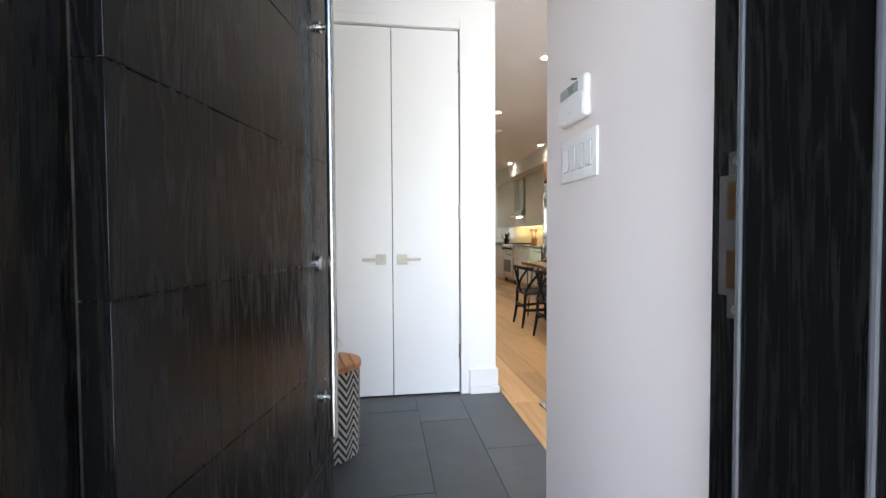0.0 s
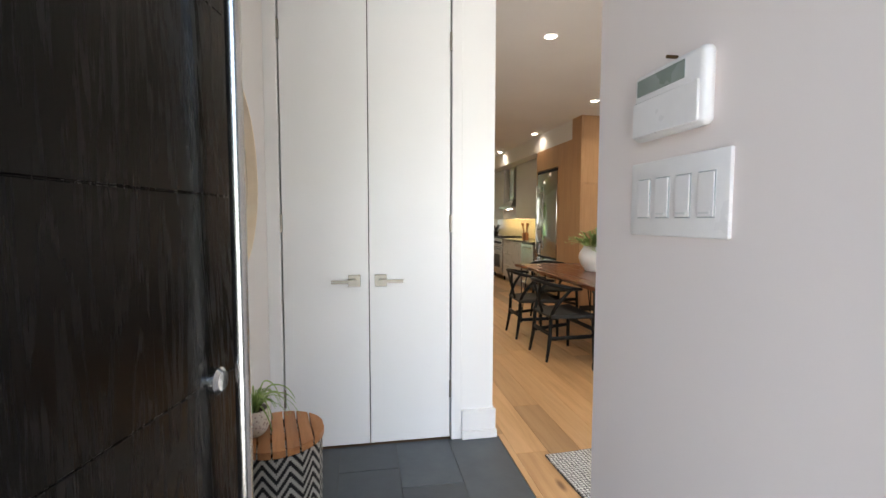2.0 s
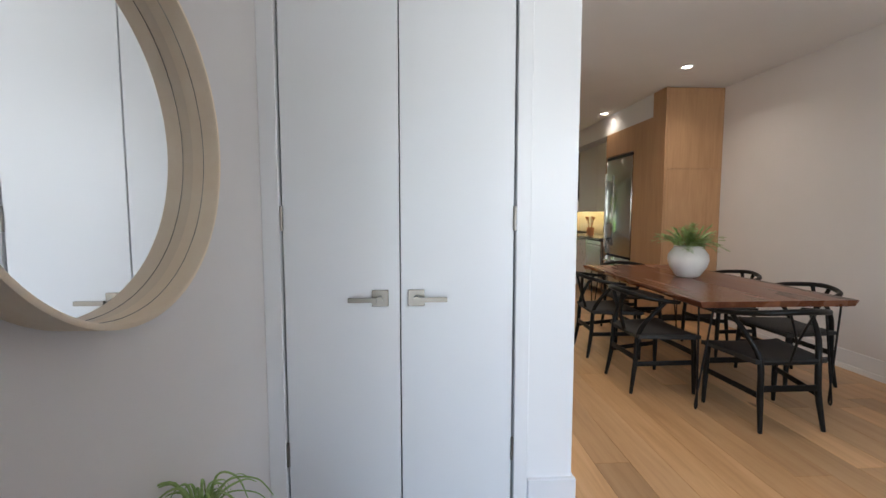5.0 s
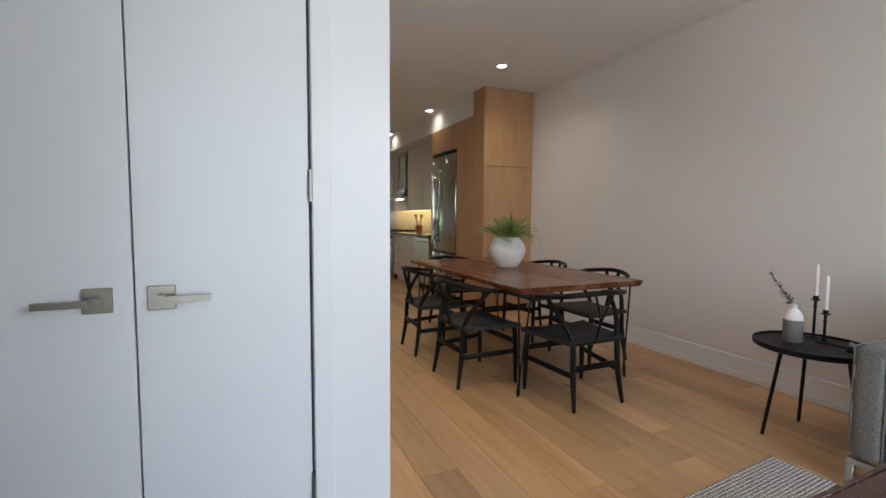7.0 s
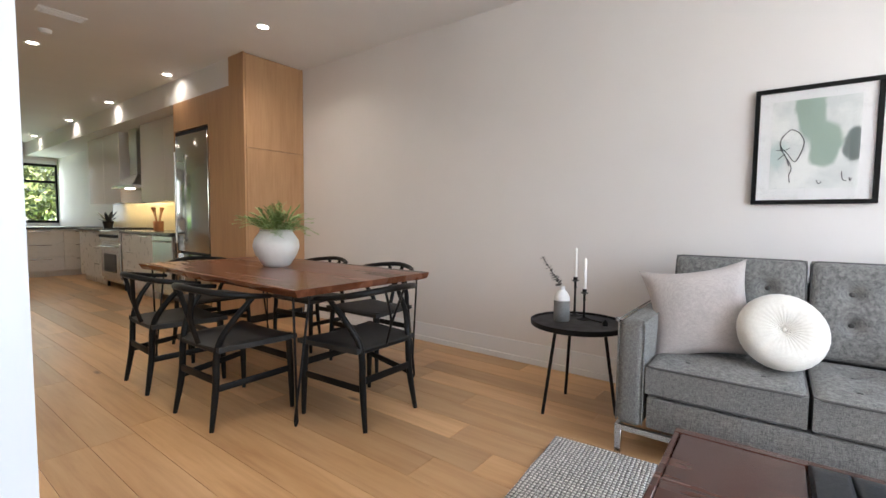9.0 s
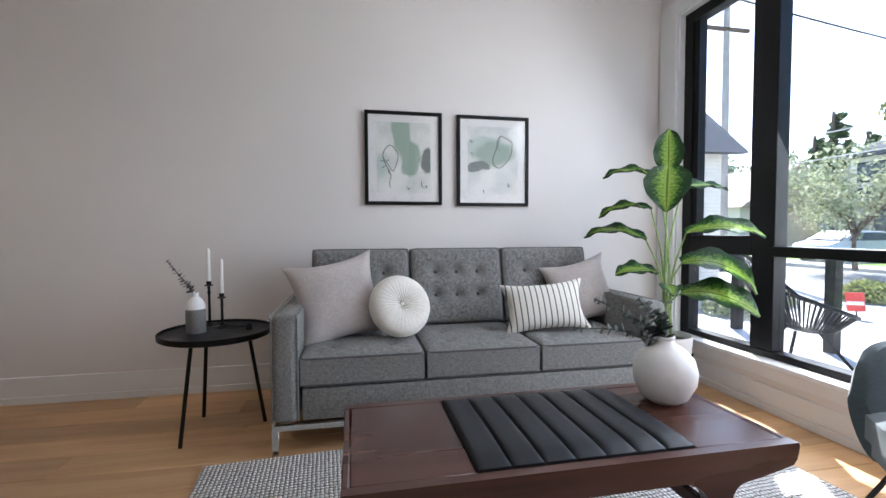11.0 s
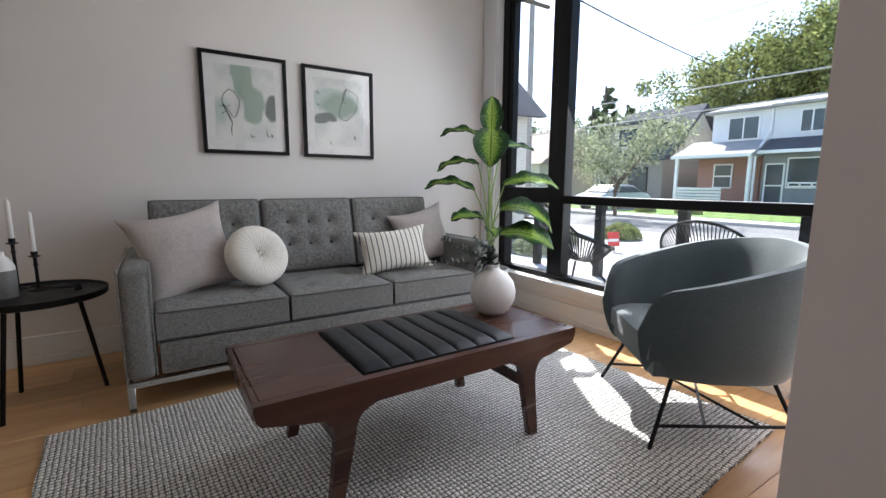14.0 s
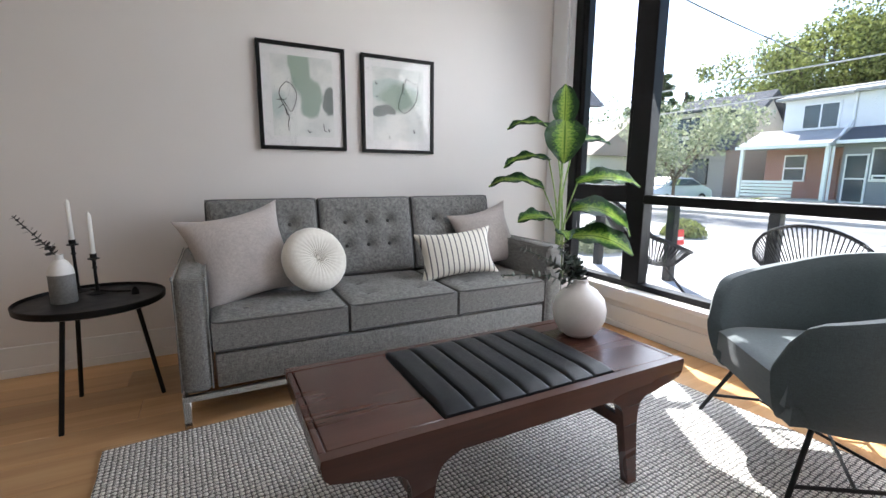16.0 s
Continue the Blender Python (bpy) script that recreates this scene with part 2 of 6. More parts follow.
def rug_material():
    """A flat-woven wool rug: rows of loops in cream and grey."""
    m = Mat("woven_wool", (0.5, 0.48, 0.45), 0.97)
    v = m.coords()
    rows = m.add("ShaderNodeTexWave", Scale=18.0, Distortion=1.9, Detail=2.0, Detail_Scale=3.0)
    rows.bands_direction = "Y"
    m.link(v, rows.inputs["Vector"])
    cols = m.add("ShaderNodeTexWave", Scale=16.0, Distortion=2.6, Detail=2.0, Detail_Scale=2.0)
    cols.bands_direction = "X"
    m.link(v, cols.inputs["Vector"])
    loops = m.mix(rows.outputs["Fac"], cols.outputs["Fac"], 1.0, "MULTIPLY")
    speck = m.noise(v, 95, 4, 0.8)
    c = m.ramp(speck, (0.38, (0.32, 0.31, 0.30)), (0.48, (0.82, 0.79, 0.75)), (0.60, (0.95, 0.93, 0.89)))
    # Gaps between loops multiplied towards black: shade among the yarns, put into the colour.
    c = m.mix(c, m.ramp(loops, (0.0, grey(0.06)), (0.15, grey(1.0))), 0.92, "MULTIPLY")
    c = m.mix(c, m.ramp(m.noise(v, 1.5, 3), (0.3, grey(0.9)), (0.7, grey(1.1))), 1.0, "MULTIPLY")
    m.color(c)
    m.bump(loops, 0.9, 0.008)
    m.bump(m.noise(v, 260, 3), 0.4, 0.003)
    return m.m


for _m in (LACQUER, BLACKMETAL, ALU, LEATHER):
    _m.node_tree.nodes["Principled BSDF"].inputs["Specular IOR Level"].default_value = 0.2
SLATE, BLACKOAK, RUG = slate_material(), blackoak_material(), rug_material()


# ---- mesh helpers ----
def box(bm, x0, x1, y0, y1, z0, z1, m=None):
    g = bmesh.ops.create_cube(bm, size=1)["verts"]
    mat = Matrix.Translation(((x0 + x1) / 2, (y0 + y1) / 2, (z0 + z1) / 2)) @ Matrix.Diagonal((abs(x1 - x0), abs(y1 - y0), abs(z1 - z0), 1))
    bmesh.ops.transform(bm, matrix=(m @ mat) if m else mat, verts=g)
    return g


def soften(bm, width, segments=2):
    bmesh.ops.bevel(bm, geom=list(bm.edges), offset=width, segments=segments, profile=0.5, affect="EDGES", clamp_overlap=True)


def slab(x0, x1, y0, y1, z0, z1, bevel=0.0, segments=2):
    bm = bmesh.new()
    box(bm, x0, x1, y0, y1, z0, z1)
    if bevel:
        soften(bm, bevel, segments)
    return bm


def tube(bm, pts, radii, n=12, closed=False, caps=True, squash=1.0):
    """A round bar swept along pts, with a radius for each point."""
    pts = [Vector(p) for p in pts]
    if not hasattr(radii, "__len__"):
        radii = [radii] * len(pts)
    rings, side = [], None
    for i, p in enumerate(pts):
        a = pts[i - 1] if (i or closed) else p
        b = pts[(i + 1) % len(pts)] if (i + 1 < len(pts) or closed) else p
        d = (b - a).normalized()
        if side is None:
            side = d.orthogonal().normalized()
        side = (side - d * side.dot(d)).normalized()
        up = d.cross(side)
        rings.append([bm.verts.new(p + (side * math.cos(2 * math.pi * k / n) + up * math.sin(2 * math.pi * k / n) * squash) * radii[i]) for k in range(n)])
    for i in range(len(rings) if closed else len(rings) - 1):
        r, s = rings[i], rings[(i + 1) % len(rings)]
        for k in range(n):
            bm.faces.new((r[k], r[(k + 1) % n], s[(k + 1) % n], s[k]))
    if caps and not closed:
        bm.faces.new(rings[0][::-1])
        bm.faces.new(rings[-1])
    return bm


def bar(pts, radii, n=12, **kw):
    return tube(bmesh.new(), pts, radii, n, **kw)


def spline(pts, steps=6):
    """Points on a smooth curve through pts."""
    pts = [Vector(p) for p in pts]
    out = []
    for i in range(len(pts) - 1):
        p0, p1, p2, p3 = pts[max(0, i - 1)], pts[i], pts[i + 1], pts[min(len(pts) - 1, i + 2)]
        for k in range(steps):
            t = k / steps
            out.append(0.5 * ((2 * p1) + (p2 - p0) * t + (2 * p0 - 5 * p1 + 4 * p2 - p3) * t * t + (3 * p1 - p0 - 3 * p2 + p3) * t ** 3))
    return out + [pts[-1]]


def lathe(profile, n=32, centre=(0, 0)):
    """A turned body from (radius, z) pairs."""
    bm = bmesh.new()
    rings = []
    for r, z in profile:
        if r < 1e-5:
            rings.append([bm.verts.new((centre[0], centre[1], z))])
        else:
            rings.append([bm.verts.new((centre[0] + r * math.cos(2 * math.pi * k / n), centre[1] + r * math.sin(2 * math.pi * k / n), z)) for k in range(n)])
    for a, b in zip(rings, rings[1:]):
        for k in range(n):
            q = [a[k % len(a)], a[(k + 1) % len(a)], b[(k + 1) % len(b)], b[k % len(b)]]
            q = list(dict.fromkeys(q))
            if len(q) > 2:
                bm.faces.new(q)
    return bm


def puff(w, d, h, edge=0.35, n=18, power=4.0, crease=None):
    """A pillow-like body, w by d by h, centred on the origin; edge: how thin its rim is."""
    bm = bmesh.new()
    grids = []
    for s in (1, -1):
        g = []
        for i in range(n + 1):
            row = []
            for j in range(n + 1):
                u, v = -1 + 2 * i / n, -1 + 2 * j / n
                f = max(0.0, (1 - abs(u) ** power) * (1 - abs(v) ** power)) ** 0.5
                z = h / 2 * (edge + (1 - edge) * f)
                if crease:
                    z += crease(u, v)
                row.append(bm.verts.new((u * w / 2, v * d / 2, s * z)))
            g.append(row)
        for i in range(n):
            for j in range(n):
                q = (g[i][j], g[i + 1][j], g[i + 1][j + 1], g[i][j + 1])
                bm.faces.new(q if s > 0 else q[::-1])
        grids.append(g)
    a, b = grids
    rim = [(i, 0) for i in range(n)] + [(n, j) for j in range(n)] + [(i, n) for i in range(n, 0, -1)] + [(0, j) for j in range(n, 0, -1)]
    for k in range(len(rim)):
        (i, j), (p, q) = rim[k], rim[(k + 1) % len(rim)]
        bm.faces.new((a[i][j], b[i][j], b[p][q], a[p][q]))
    bmesh.ops.recalc_face_normals(bm, faces=bm.faces)
    return bm


def finish(name, bm, material, smooth=True, angle=38):
    me = bpy.data.meshes.new(name)
    bmesh.ops.recalc_face_normals(bm, faces=bm.faces)
    if smooth:
        for f in bm.faces:
            f.smooth = True
        lim = radians(angle)
        for e in bm.edges:
            e.smooth = len(e.link_faces) == 2 and e.calc_face_angle(0) < lim
    bm.to_mesh(me)
    bm.free()
    me.materials.append(material)
    return me


def part(name, bm, material, parent, label="", m=None, smooth=True):
    ob = new(name, finish(name, bm, material, smooth))
    ob.parent = parent
    if m is not None:
        ob.matrix_basis = m
    return tagged(ob, label)


def thing(name, label, category, m=None, group="", kind=""):
    ob = new(name)
    ob.empty_display_size = 0.1
    if m is not None:
        ob.matrix_basis = m
    return tagged(ob, label, category, group, kind)


def solid(name, bm, material, label, category="", group="", kind="", m=None, smooth=True):
    ob = new(name, finish(name, bm, material, smooth))
    if m is not None:
        ob.matrix_basis = m
    return tagged(ob, label, category, group, kind)


def structure(name, bm, material, label, smooth=False):
    return solid(name, bm, material, label, name.split("_")[0], kind="structure", smooth=smooth)


# ---- plan: metres; x towards the sofa wall, y into the house ----
XS, YF, YB, HC = 4.175, -3.15, 13.0, 2.79      # sofa wall, front wall, rear wall, ceiling
XL = -0.067                                     # left wall of the entry
YD = -2.535                                     # inner face of the entry wall
WIN = (1.32, 3.985, 0.29, 2.60)                  # window opening x0, x1, z0, z1
XR, YE = 0.962, -1.653                          # wall between entry and living room: entry face, end
YG = -3.20                                      # inner face of the window frame

bm = bmesh.new()
box(bm, XL - 0.15, XS + 0.15, YF - 0.25, YB + 0.2, -0.25, -0.012)
structure("floor", bm, plain("subfloor", (0.16, 0.09, 0.045), 0.9), "dark subfloor under the boards and tiles")
structure("ceiling", slab(XL - 0.15, XS + 0.15, YF - 0.25, YB + 0.2, HC, HC + 0.2), CEIL, "flat white painted ceiling")
structure("wall_east", slab(XS, XS + 0.15, YF - 0.25, YB + 0.2, -0.25, HC), WALL, "long white painted wall behind the sofa")
structure("wall_west", slab(XL - 0.15, XL, YD - 0.15, YB + 0.2, -0.25, HC), WALL, "white painted entry wall with the round mirror")
bm = bmesh.new()
x0, x1, z0, z1 = WIN
box(bm, 1.221, x0, YF - 0.16, YF, -0.25, HC)
box(bm, x1, XS, YF - 0.16, YF, -0.25, HC)
box(bm, x0, x1, YF - 0.16, YF, -0.25, z0)
box(bm, x0, x1, YF - 0.16, YF, z1, HC)
structure("wall_south", bm, WALL, "white painted front wall round the large window")
structure("wall_stub", slab(XR, 1.221, YF - 0.16, YE, -0.25, HC), BOUNCEWALL, "white painted wall between entry and living room")
# rear wall with its window opening
bm = bmesh.new()
box(bm, XL, 0.05, YB, YB + 0.2, -0.25, HC)
box(bm, 0.05, 1.95, YB, YB + 0.2, 2.25, HC)
box(bm, 0.05, 1.95, YB, YB + 0.2, -0.25, 0.02)
box(bm, 1.95, 2.7, YB, YB + 0.2, -0.25, HC)
box(bm, 4.08, XS, YB, YB + 0.2, -0.25, HC)
box(bm, 2.7, 4.08, YB, YB + 0.2, -0.25, 0.95)
box(bm, 2.7, 4.08, YB, YB + 0.2, 2.35, HC)
structure("wall_north", bm, WALL, "white painted rear kitchen wall")
# closet: front wall with the door opening, and its return
bm = bmesh.new()
box(bm, XL, 0.002, -0.0, 0.10, 0, HC)
box(bm, 0.957, 1.215, -0.0, 0.10, 0, HC)
box(bm, 0.002, 0.957, -0.0, 0.10, 2.575, HC)
structure("wall_closet", bm, TRIM, "white painted closet wall round its doors")
bm = bmesh.new()
box(bm, 1.115, 1.215, 0.10, 3.2, 0, HC)
box(bm, XL, 1.115, 3.1, 3.2, 0, HC)
structure("wall_closet_return", bm, TRIM, "white painted side and rear wall of the closet")
# entry wall round the front door
DX0, DX1, DH = 0.016, 0.868, 2.44
bm = bmesh.new()
box(bm, XL, DX0 - 0.041, YD - 0.15, YD, 0, HC)
box(bm, DX0 - 0.04, XR, YD - 0.15, YD, DH + 0.03, HC)
structure("wall_entry", bm, WALL, "white painted wall round the front door")


def casing(name, pieces, label):
    bm = bmesh.new()
    for p in pieces:
        box(bm, *p)
    soften(bm, 0.003, 1)
    return structure(name, bm, TRIM, label)


# closet casing and baseboards
casing("trim_closet", [(XL, 0.002, -0.018, 0.0, 0, 2.645), (0.957, 1.018, -0.018, 0.0, 0, 2.645), (0.002, 0.957, -0.018, 0.0, 2.577, 2.645)], "flat white door casing round the closet")
casing("baseboard_closet", [(1.019, 1.236, -0.036, 0.0, 0, 0.05), (1.019, 1.229, -0.026, 0.0, 0.05, 0.175), (1.215, 1.232, 0.0, 3.2, 0, 0.05), (1.215, 1.227, 0.0, 3.2, 0.05, 0.175)], "white two-step baseboard at the closet corner")
casing("baseboard_east", [(XS - 0.022, XS, YF + 0.02, 3.34, 0, 0.045), (XS - 0.014, XS, YF + 0.02, 3.34, 0.045, 0.165)], "tall white baseboard along the sofa wall")
casing("baseboard_south", [(1.222, XS - 0.022, YF, YF + 0.02, 0, 0.045), (1.222, XS - 0.022, YF, YF + 0.014, 0.045, 0.15)], "white baseboard under the window")
casing("trim_window", [(1.224, x0, YF, YF + 0.02, 0.26, z1 + 0.1), (x1, XS - 0.015, YF, YF + 0.02, 0.26, z1 + 0.1), (x0, x1, YF, YF + 0.02, z1, z1 + 0.1),
                       (1.224, XS - 0.02, YG - 0.02, YF + 0.045, 0.262, 0.29), (1.224, XS - 0.02, YF, YF + 0.018, 0.19, 0.26),
                       (x1 - 0.012, x1, YG, YF, z0, z1), (x0, x0 + 0.012, YG, YF, z0, z1), (x0, x1, YG, YF, z1 - 0.012, z1)], "white window casing, jamb and sill")
casing("trim_stub", [(XR - 0.008, XR, YD + 0.001, -2.445, 0, DH + 0.05)], "slim white trim beside the front door")

# closet doors
def closet_leaf(x0, x1, hx, side):
    leaf = thing("closet_door", "flat white closet door leaf, closed", "door", group="closet doors")
    part("panel", slab(x0, x1, 0.0, 0.035, 0.012, 2.565, 0.002, 1), CLOSET, leaf)
    cx = hx
    plate = slab(cx - 0.034, cx + 0.034, -0.012, 0.0, 0.936, 1.004, 0.002, 1)
    handle = part("handle_plate", plate, NICKEL, leaf, "square satin nickel rosette")
    lever = bmesh.new()
    tube(lever, [(cx, -0.012, 0.970), (cx, -0.045, 0.970)], 0.012, 14)
    box(lever, min(cx - 0.012 * side, cx - side * 0.125), max(cx - 0.012 * side, cx - side * 0.125), -0.057, -0.043, 0.961, 0.979)
    part("lever", lever, NICKEL, handle, "satin nickel lever")
    ex = x0 if side > 0 else x1
    for z in (0.31, 1.297, 2.33):
        part("hinge", bar([(ex - side * 0.004, -0.006, z - 0.05), (ex - side * 0.004, -0.006, z + 0.05)], 0.008, 10), NICKEL, leaf, "satin nickel hinge")


closet_leaf(0.010, 0.4765, 0.397, 1)
closet_leaf(0.4815, 0.949, 0.545, -1)
# Added sheet: its near-black colour is the shade seen through the door gaps.
structure("closet_gap", slab(0.002, 0.957, 0.06, 0.08, 0, 2.575), SLOT, "near-black sheet standing in for shade behind the closet doors")

# ---- front door, frame and exterior jambs ----
def front_door():
    d = thing("front_door", "black-stained oak front door with grooves, standing open", "door", pose(DX0 + 0.003, -2.503, 0, 0, 0, 78))
    w, t = 0.86, 0.045
    zs = [0.012, 0.145, 0.448, 0.752, 1.055, 1.357, 1.66, 1.963, 2.266, DH - 0.005]
    for a0, a1 in zip(zs, zs[1:]):
        part("board", slab(0.004, w, -t, 0, a0 + 0.0008, a1 - 0.0008, 0.0014, 1), BLACKOAK, d)
    part("core", slab(0.006, w - 0.002, -t + 0.003, -0.003, 0.014, DH - 0.006), BLACKOAK, d)
    px = w - 0.095
    pull = part("pull_bar", bar([(px, -t - 0.034, 0.54), (px, -t - 0.034, 1.86)], 0.0125, 20), STEEL, d, "long brushed steel pull bar")
    for z in (0.657, 1.742):
        part("standoff", bar([(px, -t, z), (px, -t - 0.008, z), (px, -t - 0.008, z), (px, -t - 0.030, z)], [0.016, 0.016, 0.009, 0.009], 16), STEEL, pull)
    lock = part("lock_cylinder", bar([(px - 0.028, -t, 1.055), (px - 0.028, -t - 0.010, 1.055), (px - 0.028, -t - 0.016, 1.055)], [0.022, 0.022, 0.016], 20), STEEL, d, "round steel lock cylinder")
    part("edge_strip", slab(w, w + 0.003, -t + 0.003, -0.003, 0.02, DH - 0.01), BLACKMETAL, d, "dark weather strip")
    return d


front_door()
frame_d = thing("door_frame", "black painted exterior door frame with strike plate", "door frame")
bm = bmesh.new()
box(bm, DX1, XR - 0.001, -2.79, YD - 0.001, 0, DH + 0.03)
box(bm, DX1 - 0.02, DX1, -2.79, -2.607, 0, DH + 0.03)
part("jamb", bm, BLACKOAK, frame_d)
part("jamb", slab(DX0 - 0.04, DX0 - 0.004, -2.79, -2.49, 0, DH + 0.03), BLACKOAK, frame_d)
part("head", slab(DX0 - 0.004, DX1, -2.79, YD - 0.001, DH + 0.004, DH + 0.03), BLACKOAK, frame_d)
for x, y in ((0.846, -2.609), (0.846, -2.766)):
    part("weather_strip", bar([(x, y, 0), (x, y, DH)], 0.004, 8), RUBBER, frame_d, "grey rubber weather strip")
plate_bm = slab(DX1 - 0.0035, DX1 - 0.0005, -2.600, -2.552, 1.052, 1.215, 0.001, 1)
for z0_, z1_ in ((1.022, 1.0525), (1.2145, 1.245)):
    box(plate_bm, DX1 - 0.0035, DX1 - 0.0005, -2.594, -2.569, z0_, z1_)
plate = part("strike_plate", plate_bm, DARKSTEEL, frame_d, "dark steel strike plate")
for z in (1.088, 1.180):
    kpr = part("keeper", slab(DX1 - 0.006, DX1 - 0.0036, -2.586, -2.570, z - 0.026, z + 0.026), BRASS, plate, "worn brass keeper")
for z in (1.034, 1.233):
    part("screw", bar([(DX1 - 0.0034, -2.582, z), (DX1 - 0.006, -2.582, z)], [0.006, 0.004], 12), NICKEL, plate)
structure("wall_porch_east", slab(0.882, 1.15, -3.9, -2.792, -0.25, HC), BLACKOAK, "black panelled porch side beside the front door")
# Unseen side wall, set far out so that skylight reaches the entry.
structure("wall_porch_west", slab(-1.75, -1.60, -3.9, YD - 0.152, -0.25, HC), BLACKOAK, "assumed dark porch side wall, out of view")
structure("wall_porch_north", slab(-1.60, XL - 0.15, YD - 0.15, YD, -0.25, HC), BLACKOAK, "dark house front beside the front door")
# Unseen overhang, added; depth chosen by the reach of the sun patch indoors.
structure("porch_soffit", slab(-1.75, 4.8, -3.52, YF - 0.162, HC - 0.05, HC + 0.2), BLACKOAK, "assumed dark porch soffit, out of view")

# ---- window ----
def window_frame():
    w = thing("window_1", "large black aluminium window with a low transom bar", "window", kind="structure")
    y0, y1 = YG - 0.09, YG
    def piece(name, *b):
        return part(name, slab(b[0], b[1], b[4] if len(b) > 4 else y0, b[5] if len(b) > 4 else y1, b[2], b[3], 0.004, 1), ALU, w)
    x0, x1, z0, z1 = WIN
    piece("frame_side", 3.90, x1, z0, z1)
    piece("frame_side", x0, x0 + 0.07, z0, z1)
    piece("frame_head", x0 + 0.07, 3.90, z1 - 0.08, z1)
    piece("frame_sill", x0 + 0.07, 3.90, z0, z0 + 0.04)
    piece("mullion", 3.235, 3.385, z0 + 0.04, z1 - 0.08)
    piece("transom", x0 + 0.07, 3.235, 0.885, 0.945, y0 - 0.01, y1 + 0.015)
    piece("transom", 3.385, 3.90, 0.885, 1.005)
    piece("sash_side", 3.855, 3.90, 1.005, z1 - 0.08, y0 + 0.01, y1 - 0.015)
    piece("sash_side", 3.385, 3.42, 1.005, z1 - 0.08, y0 + 0.01, y1 - 0.015)
    for a, b, c, d in ((x0 + 0.07, 3.235, 0.945, z1 - 0.08), (x0 + 0.07, 3.235, z0 + 0.04, 0.885), (3.42, 3.855, 1.005, z1 - 0.08), (3.385, 3.90, z0 + 0.04, 0.885)):
        p = part("pane", slab(a, b, YG - 0.055, YG - 0.047, c, d), PANE, w)
        p.visible_shadow = False


window_frame()

# ---- living room: sofa ----
def buttons(parent, pts, m):
    for p in pts:
        b = lathe([(0.0, 0.006), (0.008, 0.004), (0.012, -0.002), (0.010, -0.008), (0, -0.008)], 12)
        part("button", b, PIPING, parent, m=Matrix.Translation(p) @ m)


def cushion(w, d, h, tufts, depth=0.016):
    """A box cushion with soft faces and dimples at the tufts."""
    def dip(u, v):
        z = 0.0
        for a, b in tufts:
            r = ((u - a) * w / 2) ** 2 + ((v - b) * d / 2) ** 2
            z -= depth * math.exp(-r / 0.0013) + 0.35 * depth * math.exp(-r / 0.006)
        return z
    return puff(w, d, h, 0.74, 42, 7.0, dip)


def rim(w, d, z, r=0.0055):
    a, b, c = w / 2, d / 2, 0.025
    pts = []
    for cx, cy, s in ((a - c, b - c, 0), (-a + c, b - c, 90), (-a + c, -b + c, 180), (a - c, -b + c, 270)):
        for k in range(5):
            t = radians(s + k * 22.5)
            pts.append((cx + c * math.cos(t), cy + c * math.sin(t), z))
    return bar(pts, r, 6, closed=True)


def sofa():
    s = thing("sofa", "grey tweed three-seat sofa with button tufting and steel legs", "sofa", pose(3.205, -1.469, 0))
    # local: x to the back, y along the seat
    part("base", slab(0.008, 0.86, -0.885, 0.885, 0.155, 0.305, 0.012), TWEED, s)
    part("back_frame", slab(0.78, 0.90, -0.885, 0.885, 0.15, 0.80, 0.02, 3), TWEED, s)
    for y in (0.96, -0.96):
        arm = part("arm", slab(0.0, 0.90, y - 0.06, y + 0.06, 0.145, 0.655, 0.036, 5), TWEED, s)
        for dy in (-0.058, 0.058):
            part("arm_piping", bar(spline([(0.012, y + dy, 0.16), (0.010, y + dy, 0.62), (0.03, y + dy, 0.648), (0.87, y + dy, 0.648)], 6), 0.0035, 6), TWEED, arm)
    tb = [(u, v) for u in (-0.26, 0.36) for v in (-0.47, 0, 0.47)]
    for y in (0.6, 0, -0.6):
        seat = part("seat_cushion", cushion(0.60, 0.585, 0.168, [(-0.4, -0.5), (-0.4, 0.5), (0.3, -0.5), (0.3, 0.5)], 0.018), TWEED, s, m=Matrix.Translation((0.310, y, 0.381)))
        part("piping", rim(0.594, 0.579, 0.0625), PIPING, seat)
        part("piping", rim(0.594, 0.579, -0.0625), PIPING, seat)
        buttons(seat, [(u * 0.30, v * 0.29, 0.064) for u, v in ((-0.4, -0.5), (-0.4, 0.5), (0.3, -0.5), (0.3, 0.5))], Matrix())
        back = part("back_cushion", cushion(0.47, 0.585, 0.17, tb, 0.026), TWEED, s, m=Matrix.Translation((0.70, y, 0.685)) @ pose(0, 0, 0, 0, -78, 0))
        part("piping", rim(0.464, 0.579, 0.063), PIPING, back)
        buttons(back, [(u * 0.235, v * 0.2925, 0.058) for u, v in tb], Matrix())
    fr = bmesh.new()
    box(fr, 0.0, 0.022, -1.02, 1.02, 0.118, 0.143)
    box(fr, 0.86, 0.882, -1.02, 1.02, 0.118, 0.143)
    box(fr, 0.022, 0.86, 0.998, 1.02, 0.118, 0.143)
    box(fr, 0.022, 0.86, -1.02, -0.998, 0.118, 0.143)
    part("leg_rail", fr, STEEL, s, "square steel under-rail", smooth=False)
    for x in (0.011, 0.871):
        for y in (1.005, -1.005):
            part("leg", slab(x - 0.011, x + 0.011, y - 0.015, y + 0.015, 0, 0.118, 0.002, 1), STEEL, s, "square steel leg")


sofa()


